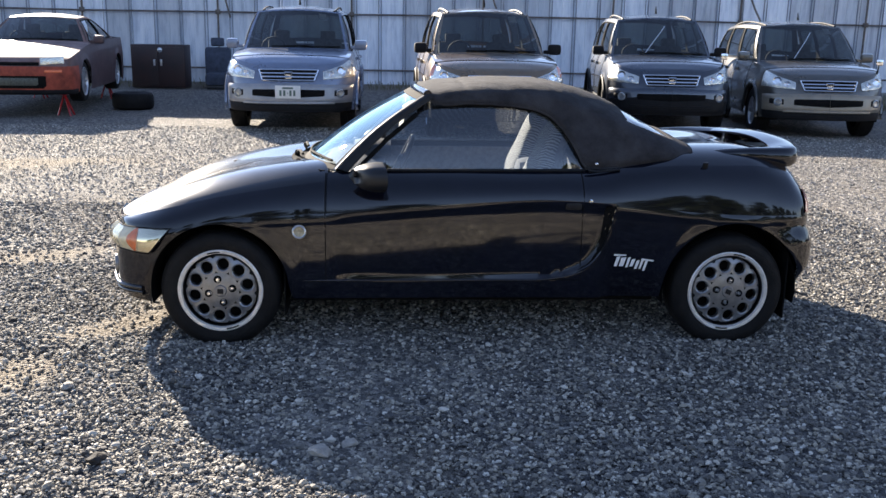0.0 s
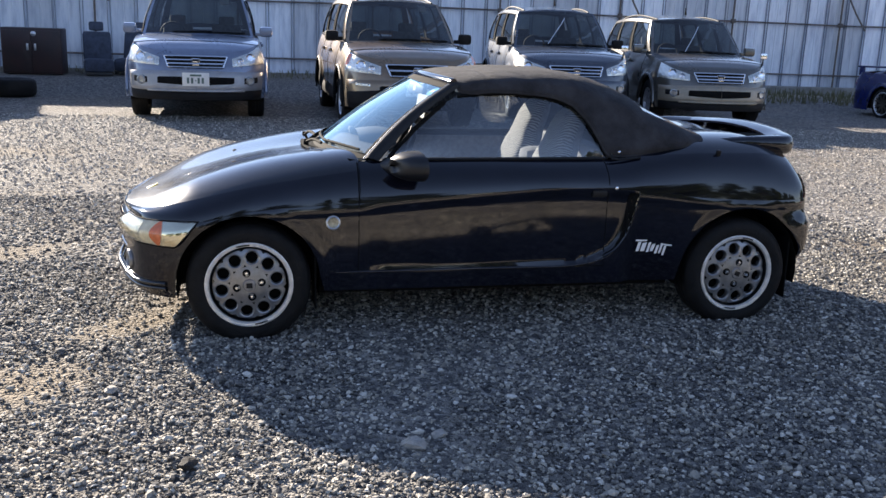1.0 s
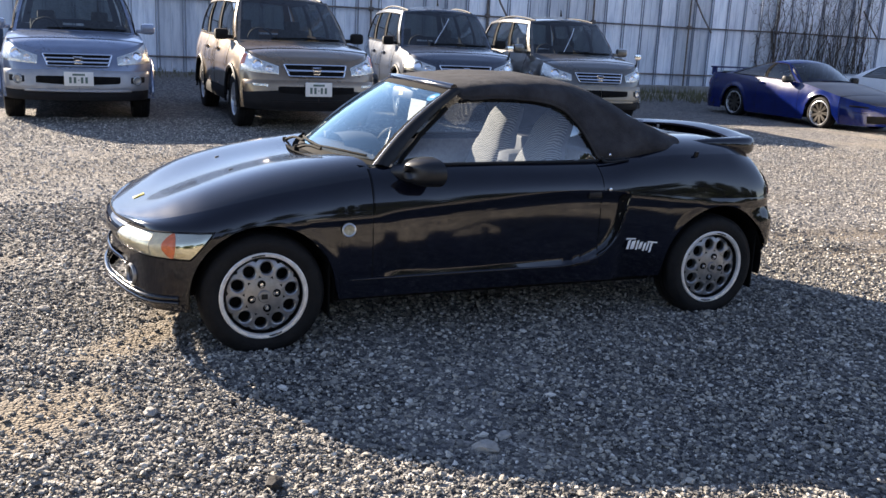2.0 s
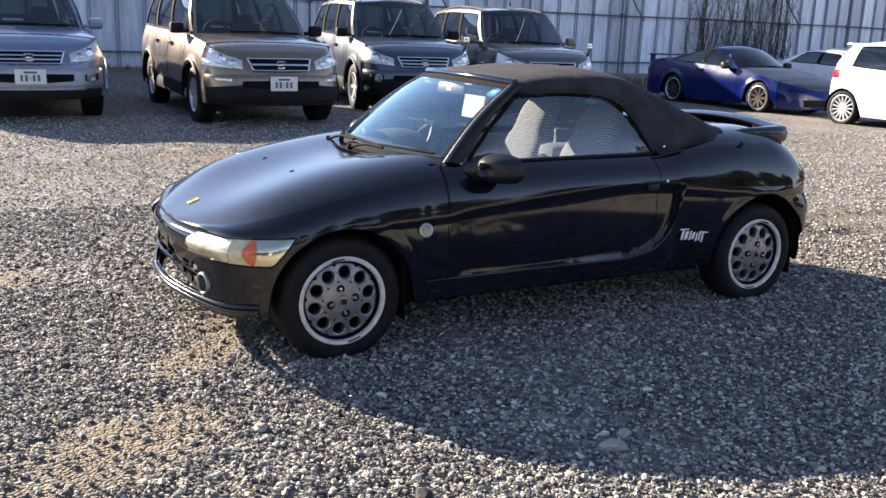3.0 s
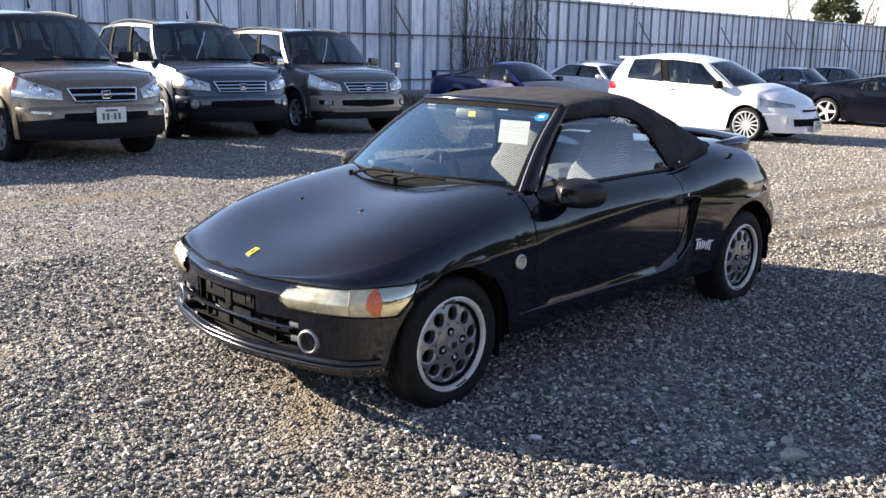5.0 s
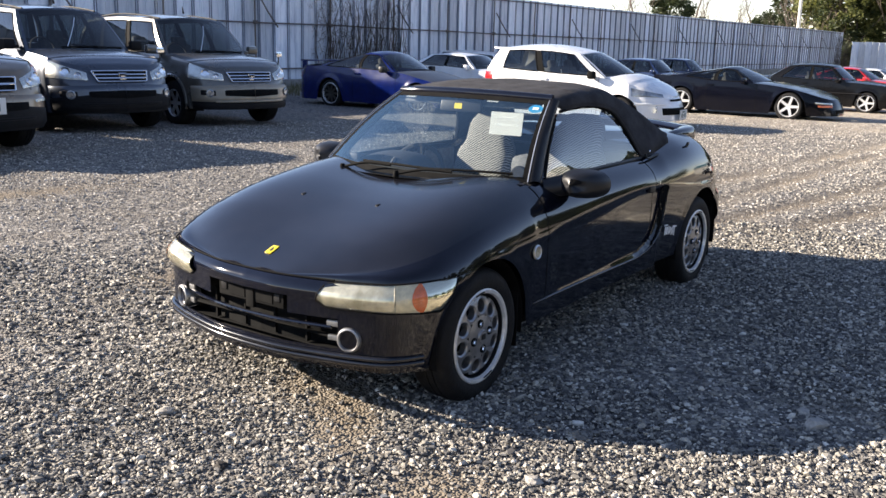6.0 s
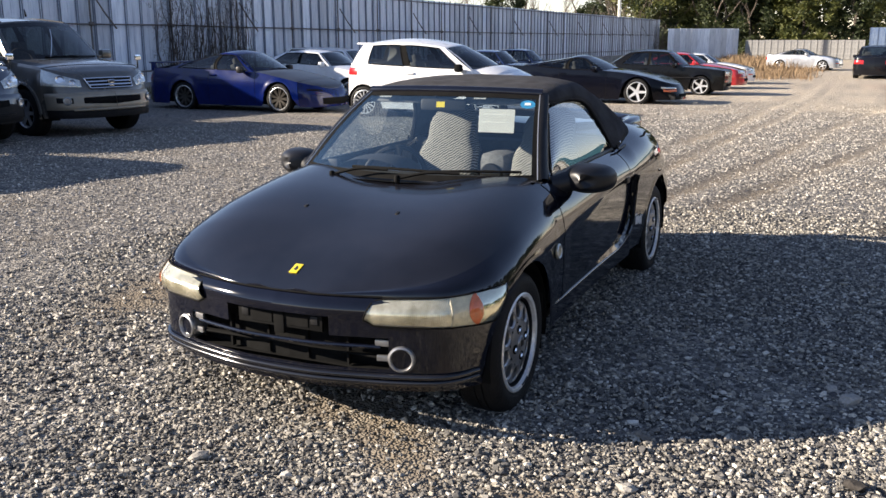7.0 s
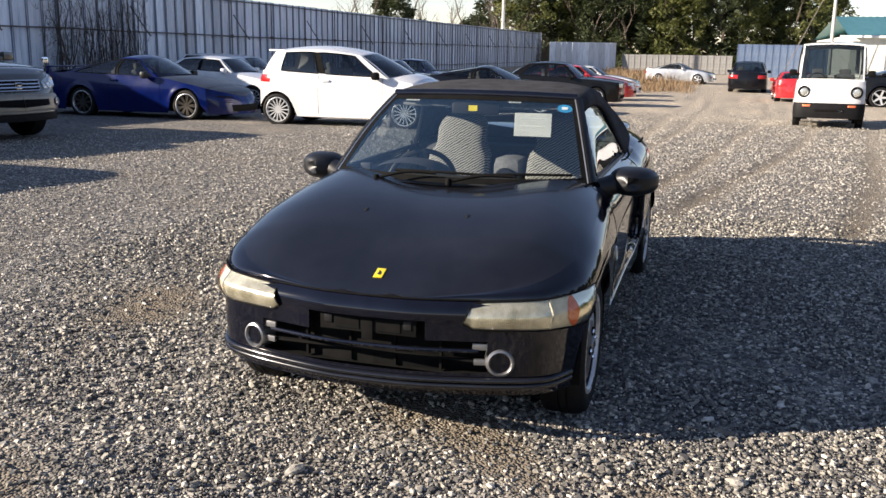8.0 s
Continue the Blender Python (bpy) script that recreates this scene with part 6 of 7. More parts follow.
def make_van(m):
    """Small flat-faced white van."""
    van = thing("mini_van", "small white flat-fronted van with dark bumper", "van", m, "far parked cars")
    s = Shell(3.25, 0.735, 0.24, [(0, 1.00), (0.05, 1.02), (0.5, 1.04), (3.25, 1.04)], [(0, 1.02), (0.1, 1.04), (3.25, 1.04)], (0.62, 2.5), 0.27, fr=0.45, rr=0.3, rake_f=0.10, rake_r=0.0)
    part("body", both(s.flank()), P_WHITE, van, angle=50)
    part("front_panel", both(s.deck(-0.1, 0.45, 0.05)), P_WHITE, van)
    part("nose_panel", both(s.front(0.0, 0.70, 0.56, 1.02, 0.010)), P_WHITE, van)
    house = cabin(s, 0.10, 0.40, 2.95, 3.18, 1.88, 0.65, bow=0.10, crown=0.06, inset=0.05)
    glasshouse(van, s, house, P_WHITE, [(0.04, 0.03), (0.30, 0.28), (0.34, 0.32), (0.60, 0.60), (0.65, 0.65), (0.95, 0.95)])
    part("front_bumper", both(s.patch(0, s.k_at_x(0.30), 0.235, 0.56, 0.025, 12, 4)), M_DARK_PLASTIC, van)
    part("bumper_slot", both(s.front(0.0, 0.32, 0.36, 0.44, 0.03)), M_MATT, van)
    for f in (lambda q: q, mirrored):
        p = s.pt(s.k_at_y(0.52), 0.79, 0.022)
        ring = part("headlight", f(moved(revolve([(0.0001, -0.01), (0.06, -0.012), (0.088, 0.0)], 20, 'x'), pose(p.x, p.y, p.z))), M_REFLECT, van, "round headlight in a dark ring")
        part("lamp_ring", f(moved(revolve([(0.088, 0.0), (0.095, -0.024), (0.122, -0.018), (0.128, 0.02)], 20, 'x'), pose(p.x, p.y, p.z))), M_MATT, ring)
        part("indicator", f(s.front(0.36, 0.54, 0.465, 0.525, 0.03)), M_AMBER, van)
    mirror_pair(van, 0.20, 0.70, 1.12, M_MATT, 0.08)
    part("fog_lamp", s.front(0.18, 0.30, 0.37, 0.43, 0.04), M_GLASS_DARK, van)
    finish(van, s, P_WHITE, dict(spokes=8, rim_m=M_DARK_PLASTIC, rim_f=0.55, width=0.14))


make_van(park(17.9, -2.52, -95))


# ---------------------------------------------------------------- gravel yard
SOIL = [(-0.45, 0.28, 0.55, 0.16, 42), (-0.95, -0.45, 0.45, 0.25, 30), (-0.25, 0.62, 0.22, 0.14, 20), (0.6, 2.3, 0.5, 0.2, 10), (-1.6, 1.5, 0.7, 0.22, 25), (-3.0, 5.6, 1.6, 0.4, 8), (1.2, 5.4, 1.0, 0.25, -5), (-2.9, -0.9, 0.5, 0.12, 30)]
RUTS = [(-0.40, -0.19, 0.16), (0.28, -0.14, 0.15), (1.35, -0.045, 0.22), (0.90, -0.055, 0.16), (-1.7, -0.17, 0.2)]


def rut_at(x, y):
    """Depth of the wheel tracks that run along the open yard, 0 to 1."""
    v = 0.0
    if x > 3.2:
        for y0, k, w in RUTS:
            u = min(x, 26) - 6
            d = y - (y0 + k * u * (1 - 0.012 * u) + 0.06 * math.sin(x * 0.5 + y0 * 3))
            v = max(v, math.exp(-(d / w) ** 2) * smooth01(3.2, 4.2, x) * (0.75 + 0.35 * noise.noise((x * 0.6, y0, 2))))
    return v


def soil_at(x, y):
    """How bare the ground is, 0 to 1: trodden patches and wheel ruts in the open yard."""
    v = 0.0
    for cx, cy, a, b, turn in SOIL:
        c, s = math.cos(radians(turn)), math.sin(radians(turn))
        u, w = (x - cx) * c + (y - cy) * s, -(x - cx) * s + (y - cy) * c
        v = max(v, 1.05 * math.exp(-((u / a) ** 2 + (w / b) ** 2)))
    v += (0.20 * smooth01(2.5, 11.0, x) + 0.6 * smooth01(12.0, 26.0, x)) * smooth01(9.5, 7.5, y)
    v += 0.45 * (noise.noise((x * 1.3, y * 1.3, 0.3)) + 0.5 * noise.noise((x * 4.1, y * 4.1, 1.7)))
    v = max(v, 0.9 * smooth01(15.5, 17.0, y), 1.1 * rut_at(x, y))
    return max(0.0, min(1.0, v))


def ground_material():
    m = bpy.data.materials.new("gravel_ground")
    m.use_nodes = True
    t = m.node_tree
    b = t.nodes["Principled BSDF"]
    b.inputs["Roughness"].default_value = 0.92
    b.inputs["Specular IOR Level"].default_value = 0.25
    co = t.nodes.new("ShaderNodeTexCoord")

    def voro(scale):
        v = t.nodes.new("ShaderNodeTexVoronoi")
        v.inputs["Scale"].default_value = scale
        v.inputs["Randomness"].default_value = 1.0
        t.links.new(co.outputs["Object"], v.inputs["Vector"])
        return v
    v1, v2 = voro(38.0), voro(85.0)
    # ramp darkened: the shade in gaps between loose stones is put into colour
    r1 = t.nodes.new("ShaderNodeValToRGB")
    e = r1.color_ramp.elements
    e[0].position, e[0].color = 0.0, (0.07, 0.07, 0.073, 1)
    e[1].position, e[1].color = 1.0, (0.46, 0.435, 0.395, 1)
    for p, c in ((0.3, (0.135, 0.13, 0.126)), (0.6, (0.23, 0.217, 0.198)), (0.85, (0.33, 0.305, 0.27))):
        k = e.new(p)
        k.color = (*c, 1)
    sep = t.nodes.new("ShaderNodeSeparateColor")
    t.links.new(v1.outputs["Color"], sep.inputs[0])
    t.links.new(sep.outputs[0], r1.inputs["Fac"])
    at = t.nodes.new("ShaderNodeAttribute")
    at.attribute_name = "soil"
    n = t.nodes.new("ShaderNodeTexNoise")
    n.inputs["Scale"].default_value, n.inputs["Detail"].default_value = 14, 8
    t.links.new(co.outputs["Object"], n.inputs["Vector"])
    rs = t.nodes.new("ShaderNodeValToRGB")
    rs.color_ramp.elements[0].color, rs.color_ramp.elements[1].color = (0.14, 0.112, 0.082, 1), (0.29, 0.245, 0.185, 1)
    t.links.new(n.outputs["Fac"], rs.inputs["Fac"])
    # brown earth by the cars, blending to paler sand between x = 5 and 20
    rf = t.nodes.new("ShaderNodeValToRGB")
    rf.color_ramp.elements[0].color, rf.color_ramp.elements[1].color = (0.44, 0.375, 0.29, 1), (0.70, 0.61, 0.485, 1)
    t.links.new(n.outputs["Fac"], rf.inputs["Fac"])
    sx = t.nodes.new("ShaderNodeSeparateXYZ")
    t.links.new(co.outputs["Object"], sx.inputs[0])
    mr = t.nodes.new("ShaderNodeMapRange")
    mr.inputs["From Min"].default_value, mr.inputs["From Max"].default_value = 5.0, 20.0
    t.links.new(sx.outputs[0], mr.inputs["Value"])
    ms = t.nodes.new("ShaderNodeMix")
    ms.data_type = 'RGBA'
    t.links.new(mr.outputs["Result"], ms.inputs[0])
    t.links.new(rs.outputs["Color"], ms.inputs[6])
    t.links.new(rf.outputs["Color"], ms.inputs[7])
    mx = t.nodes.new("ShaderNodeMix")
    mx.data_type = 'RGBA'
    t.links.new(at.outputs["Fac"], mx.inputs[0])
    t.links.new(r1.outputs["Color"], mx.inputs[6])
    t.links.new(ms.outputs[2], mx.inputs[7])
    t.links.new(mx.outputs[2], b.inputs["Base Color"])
    add = t.nodes.new("ShaderNodeMath")
    add.operation = 'ADD'
    t.links.new(v1.outputs["Distance"], add.inputs[0])
    t.links.new(v2.outputs["Distance"], add.inputs[1])
    bp = t.nodes.new("ShaderNodeBump")
    bp.invert = True
    bp.inputs["Strength"].default_value = 0.9
    bp.inputs["Distance"].default_value = 0.02
    t.links.new(add.outputs[0], bp.inputs["Height"])
    t.links.new(bp.outputs["Normal"], b.inputs["Normal"])
    return m


def axis_lines(fine, lo, hi, far_lo, far_hi):
    a = [lo]
    while a[-1] < hi:
        a.append(a[-1] + fine)
    step, x = fine, a[-1]
    while x < far_hi:
        step *= 1.22
        x += step
        a.append(x)
    step, x, left = fine, lo, []
    while x > far_lo:
        step *= 1.22
        x -= step
        left.append(x)
    return list(reversed(left)) + a


def build_ground():
    xs = axis_lines(0.09, -4.5, 14.0, -400, 1500)
    ys = axis_lines(0.09, -5.0, 9.0, -600, 600)
    V, soil = [], []
    for x in xs:
        for y in ys:
            near = abs(x) < 40 and abs(y) < 40
            h = 0.010 * noise.noise((x * 0.9, y * 0.9, 5)) + 0.006 * noise.noise((x * 2.7, y * 2.7, 9)) if near else 0.0
            V.append((x, y, rise(x, y) + h - 0.004 - (0.035 * rut_at(x, y) if near else 0)))
            soil.append(soil_at(x, y) if near else 0.75)
    n = len(ys)
    F = [(i * n + j, (i + 1) * n + j, (i + 1) * n + j + 1, i * n + j + 1) for i in range(len(xs) - 1) for j in range(n - 1)]
    me = mesh_of("ground", V, F, ground_material())
    me.attributes.new("soil", 'FLOAT', 'POINT').data.foreach_set("value", soil)
    g = link("ground", me)
    tagged(g, "grey crushed-stone yard with bare sandy patches", "ground", kind="structure")


def stone_material(name, ramp):
    m = bpy.data.materials.new(name)
    m.use_nodes = True
    t = m.node_tree
    b = t.nodes["Principled BSDF"]
    b.inputs["Roughness"].default_value = 0.85
    b.inputs["Specular IOR Level"].default_value = 0.3
    ge = t.nodes.new("ShaderNodeNewGeometry")
    r = t.nodes.new("ShaderNodeValToRGB")
    e = r.color_ramp.elements
    e[0].color, e[1].color = (*ramp[0], 1), (*ramp[-1], 1)
    e[0].position, e[1].position = 0.0, 1.0
    for p, c in zip((0.3, 0.55, 0.75, 0.92), ramp[1:-1]):
        k = e.new(p)
        k.color = (*c, 1)
    t.links.new(ge.outputs["Random Per Island"], r.inputs["Fac"])
    co = t.nodes.new("ShaderNodeTexCoord")
    n = t.nodes.new("ShaderNodeTexNoise")
    n.inputs["Scale"].default_value, n.inputs["Detail"].default_value = 90, 5
    t.links.new(co.outputs["Object"], n.inputs["Vector"])
    mr = t.nodes.new("ShaderNodeMapRange")
    mr.inputs["To Min"].default_value, mr.inputs["To Max"].default_value = 0.65, 1.35
    t.links.new(n.outputs["Fac"], mr.inputs["Value"])
    mx = t.nodes.new("ShaderNodeMix")
    mx.data_type, mx.blend_type = 'RGBA', 'MULTIPLY'
    mx.inputs[0].default_value = 1.0
    t.links.new(r.outputs["Color"], mx.inputs[6])
    t.links.new(mr.outputs["Result"], mx.inputs[7])
    t.links.new(mx.outputs[2], b.inputs["Base Color"])
    return m


def stone_sheet(name, label, base, tri, pts, rng, material=None):
    """All stones of one kind in one mesh."""
    n, k = len(pts), len(base)
    shapes = base[None, :, :] * rng.uniform(0.70, 1.25, (n, k, 1)) + rng.normal(0, 0.10, (n, k, 3))
    shapes = shapes * rng.uniform([0.8, 0.6, 0.36], [1.35, 1.0, 0.72], (n, 3))[:, None, :]
    a, tl = rng.uniform(0, 2 * np.pi, n), rng.normal(0, 0.4, n)
    ct, st = np.cos(tl)[:, None], np.sin(tl)[:, None]
    y1, z1 = shapes[:, :, 1] * ct - shapes[:, :, 2] * st, shapes[:, :, 1] * st + shapes[:, :, 2] * ct
    ca, sa = np.cos(a)[:, None], np.sin(a)[:, None]
    x2, y2 = shapes[:, :, 0] * ca - y1 * sa, shapes[:, :, 0] * sa + y1 * ca
    s = pts[:, 2][:, None]
    co = np.stack([pts[:, 0][:, None] + x2 * s, pts[:, 1][:, None] + y2 * s, z1 * s + s * 0.30 + pts[:, 3][:, None]], axis=2).reshape(-1, 3)
    idx = (tri[None, :, :] + (np.arange(n) * k)[:, None, None]).reshape(-1)
    me = bpy.data.meshes.new(name)
    me.vertices.add(len(co))
    me.vertices.foreach_set("co", co.reshape(-1).astype(np.float32))
    me.loops.add(len(idx))
    me.loops.foreach_set("vertex_index", idx.astype(np.int32))
    me.polygons.add(len(idx) // 3)
    me.polygons.foreach_set("loop_start", (np.arange(len(idx) // 3) * 3).astype(np.int32))
    me.update(calc_edges=True)
    me.shade_flat()
    me.materials.append(material or M_STONE)
    tagged(link(name, me), label, "gravel", kind="stuff")


def scatter(rng, areas, hole=None):
    pts = []
    for x0, x1, y0, y1, per, small, big, power in areas:
        n = int((x1 - x0) * (y1 - y0) * per)
        X, Y = rng.uniform(x0, x1, n), rng.uniform(y0, y1, n)
        S = small + (big - small) * rng.random(n) ** power
        for x, y, s in zip(X, Y, S):
            if hole and hole[0] < x < hole[1] and hole[2] < y < hole[3]:
                continue
            if x > 12 and rng.random() < smooth01(12, 26, x):
                continue
            if rng.random() > 1.0 - (0.85 if x > 5 else 0.78) * smooth01(0.35, 0.8, soil_at(x, y)):
                continue
            pts.append((x, y, s, rise(x, y)))
    return np.array(pts)


def build_gravel():
    """Loose angular stones, thinner on the bare patches: grit and larger lumps."""
    bm = bmesh.new()
    bmesh.ops.create_icosphere(bm, subdivisions=1, radius=1.0)
    ico = np.array([v.co[:] for v in bm.verts])
    ico_t = np.array([[v.index for v in f.verts] for f in bm.faces])
    bm.free()
    octa = np.array([(1, 0, 0), (0, 1, 0), (-1, 0, 0), (0, -1, 0), (0, 0, 1), (0, 0, -1)], float)
    octa_t = np.array([(0, 1, 4), (1, 2, 4), (2, 3, 4), (3, 0, 4), (1, 0, 5), (2, 1, 5), (3, 2, 5), (0, 3, 5)])
    chip = np.array([(-0.85, -0.8, -0.7), (0.85, -0.8, -0.7), (0.85, 0.8, -0.7), (-0.85, 0.8, -0.7), (-0.6, -0.55, 0.75), (0.62, -0.5, 0.65), (0.55, 0.6, 0.75), (-0.6, 0.5, 0.6)])
    chip_t = np.array([(0, 1, 5), (0, 5, 4), (1, 2, 6), (1, 6, 5), (2, 3, 7), (2, 7, 6), (3, 0, 4), (3, 4, 7), (4, 5, 6), (4, 6, 7)])
    rng = np.random.default_rng(7)
    near, ring = (-2.0, 3.7, -2.2, 1.4), (-2.9, 4.4, -2.7, 3.4)
    big = scatter(rng, ((*near, 230, 0.0095, 0.018, 2.2),))
    mid = scatter(rng, ((*near, 3000, 0.0052, 0.0105, 1.5),))
    small = scatter(rng, ((*near, 1600, 0.0035, 0.006, 1.3),))
    edge = scatter(rng, ((*ring, 1500, 0.0065, 0.014, 1.8),), near)
    far = scatter(rng, ((-5.5, 10.0, -5.0, 9.2, 520, 0.0075, 0.017, 1.9),), ring)
    stone_sheet("gravel", "loose grey crushed stones lying on the yard", ico, ico_t, big, rng)
    stone_sheet("gravel", "angular grey stone chips packed on the yard", chip, chip_t, mid, rng)
    stone_sheet("fine_gravel", "fine grey grit between the larger stones", octa, octa_t, small, rng)
    stone_sheet("gravel", "grey stone chips round the parked roadster", chip, chip_t, edge, rng)
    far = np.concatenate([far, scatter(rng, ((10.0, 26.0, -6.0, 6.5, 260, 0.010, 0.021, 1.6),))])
    stone_sheet("gravel", "grey crushed stones on the open yard", octa, octa_t, far, rng, M_STONE_LIT)


M_STONE = stone_material("crushed_stone", ((0.075, 0.074, 0.076), (0.15, 0.143, 0.132), (0.26, 0.243, 0.212), (0.39, 0.358, 0.298), (0.53, 0.492, 0.422), (0.67, 0.637, 0.575)))
M_CLOD = mat("dark_damp_stone", (0.035, 0.03, 0.026), 0.9, var=0.4, scale=30, bump=0.5, bscale=60)


def lone_stone(x, y, r, seed, dark=False):
    """A stone larger than the gravel round it, half sunk."""
    bm = bmesh.new()
    bmesh.ops.create_icosphere(bm, subdivisions=2, radius=1.0)
    for v in bm.verts:
        k = 1 + 0.45 * noise.noise(v.co * 1.3 + Vector((seed * 3.1, 0, 0)))
        v.co = Vector((v.co.x * 1.25, v.co.y * 0.9, v.co.z * 0.55)) * k * r
    bm.verts.index_update()
    vf = [tuple(v.co) for v in bm.verts], [tuple(v.index for v in f.verts) for f in bm.faces]
    bm.free()
    ob = link("stone", mesh_of("stone", *vf, M_CLOD if dark else M_LUMP, angle=20), m=pose(x, y, rise(x, y) + r * 0.28, 0, 0, seed * 67))
    tagged(ob, "dark damp stone lying loose on the gravel" if dark else "pale grey stone lying loose on the gravel", "stone", "larger loose stones")


M_LUMP = mat("pale_grey_stone", (0.26, 0.245, 0.22), 0.9, second=(0.42, 0.39, 0.345), scale=40, bump=0.4, bscale=80)
# paler copy of crushed stone: the open yard's sunlight is put into colour
M_STONE_LIT = stone_material("lit_crushed_stone", ((0.20, 0.19, 0.175), (0.29, 0.272, 0.245), (0.39, 0.362, 0.315), (0.49, 0.45, 0.39), (0.60, 0.555, 0.49), (0.70, 0.66, 0.60)))
build_ground()
build_gravel()


# ---------------------------------------------------------------- steel fence and what stands behind it
def fence_material():
    """Weathered white sheet steel: vertical streaks, blue-grey stains, rust spots."""
    m = mat("weathered_white_steel", (0.42, 0.46, 0.52), 0.5, 0.15, 0.0, bump=0.1, bscale=8)
    t = m.node_tree
    b = t.nodes["Principled BSDF"]
    co = t.nodes.new("ShaderNodeTexCoord")
    oi = t.nodes.new("ShaderNodeObjectInfo")
    ad = t.nodes.new("ShaderNodeVectorMath")
    ad.operation = 'MULTIPLY_ADD'
    ad.inputs[1].default_value = (1, 1, 1)
    cm = t.nodes.new("ShaderNodeCombineXYZ")
    mul = t.nodes.new("ShaderNodeMath")
    mul.operation = 'MULTIPLY'
    mul.inputs[1].default_value = 50
    t.links.new(oi.outputs["Random"], mul.inputs[0])
    t.links.new(mul.outputs[0], cm.inputs[0])
    t.links.new(co.outputs["Object"], ad.inputs[0])
    t.links.new(cm.outputs[0], ad.inputs[2])
    mp = t.nodes.new("ShaderNodeMapping")
    mp.inputs["Scale"].default_value = (5, 5, 0.6)
    t.links.new(ad.outputs[0], mp.inputs["Vector"])
    n1 = t.nodes.new("ShaderNodeTexNoise")
    n1.inputs["Scale"].default_value, n1.inputs["Detail"].default_value, n1.inputs["Roughness"].default_value = 1.6, 9, 0.7
    t.links.new(mp.outputs[0], n1.inputs["Vector"])
    r = t.nodes.new("ShaderNodeValToRGB")
    e = r.color_ramp.elements
    e[0].position, e[0].color = 0.30, (0.40, 0.455, 0.55, 1)
    e[1].position, e[1].color = 0.72, (0.82, 0.85, 0.90, 1)
    k = e.new(0.5)
    k.color = (0.66, 0.71, 0.79, 1)
    t.links.new(n1.outputs["Fac"], r.inputs["Fac"])
    hs = t.nodes.new("ShaderNodeHueSaturation")
    mr = t.nodes.new("ShaderNodeMapRange")
    mr.inputs["To Min"].default_value, mr.inputs["To Max"].default_value = 0.72, 1.15
    t.links.new(oi.outputs["Random"], mr.inputs["Value"])
    t.links.new(mr.outputs["Result"], hs.inputs["Value"])
    t.links.new(r.outputs["Color"], hs.inputs["Color"])
    t.links.new(hs.outputs["Color"], b.inputs["Base Color"])
    return m


M_FENCE = fence_material()
# dark joint steel; shade of the rib channels is put into this colour
M_RIB_SHADE = mat("shaded_blue_grey_rib", (0.16, 0.185, 0.235), 0.6, 0.1, second=(0.27, 0.30, 0.36), scale=4)
M_FENCE_BLUE = mat("pale_blue_steel", (0.09, 0.14, 0.25), 0.5, 0.1, second=(0.16, 0.21, 0.30), scale=3, bump=0.1)
M_RUST = mat("rusty_pipe", (0.10, 0.085, 0.08), 0.7, 0.3, second=(0.20, 0.17, 0.15), scale=9)
M_CONCRETE = mat("stained_concrete", (0.25, 0.24, 0.22), 0.9, var=0.3, scale=3, bump=0.3, bscale=30)


def sheet_mesh(name, height, width=0.5):
    """One flat hoarding sheet with a folded upright rib at each edge and a faint swage in its middle."""
    prof = [(0, 0), (0.016, 0), (0.022, -0.022), (0.036, -0.022), (0.042, 0.0), (0.235, 0.004), (0.245, -0.004), (0.255, -0.004), (0.265, 0.004), (0.458, 0), (0.464, -0.022), (0.478, -0.022), (0.484, 0), (0.5, 0)]
    P = [[(x * width / 0.5, y, z) for z in (0, height / 2, height)] for x, y in prof]
    Q = [[(x * width / 0.5, y + 0.004, z) for z in (0, height / 2, height)] for x, y in reversed(prof)]
    return mesh_of(name, *join(grid(P), grid(Q)), smooth=False)


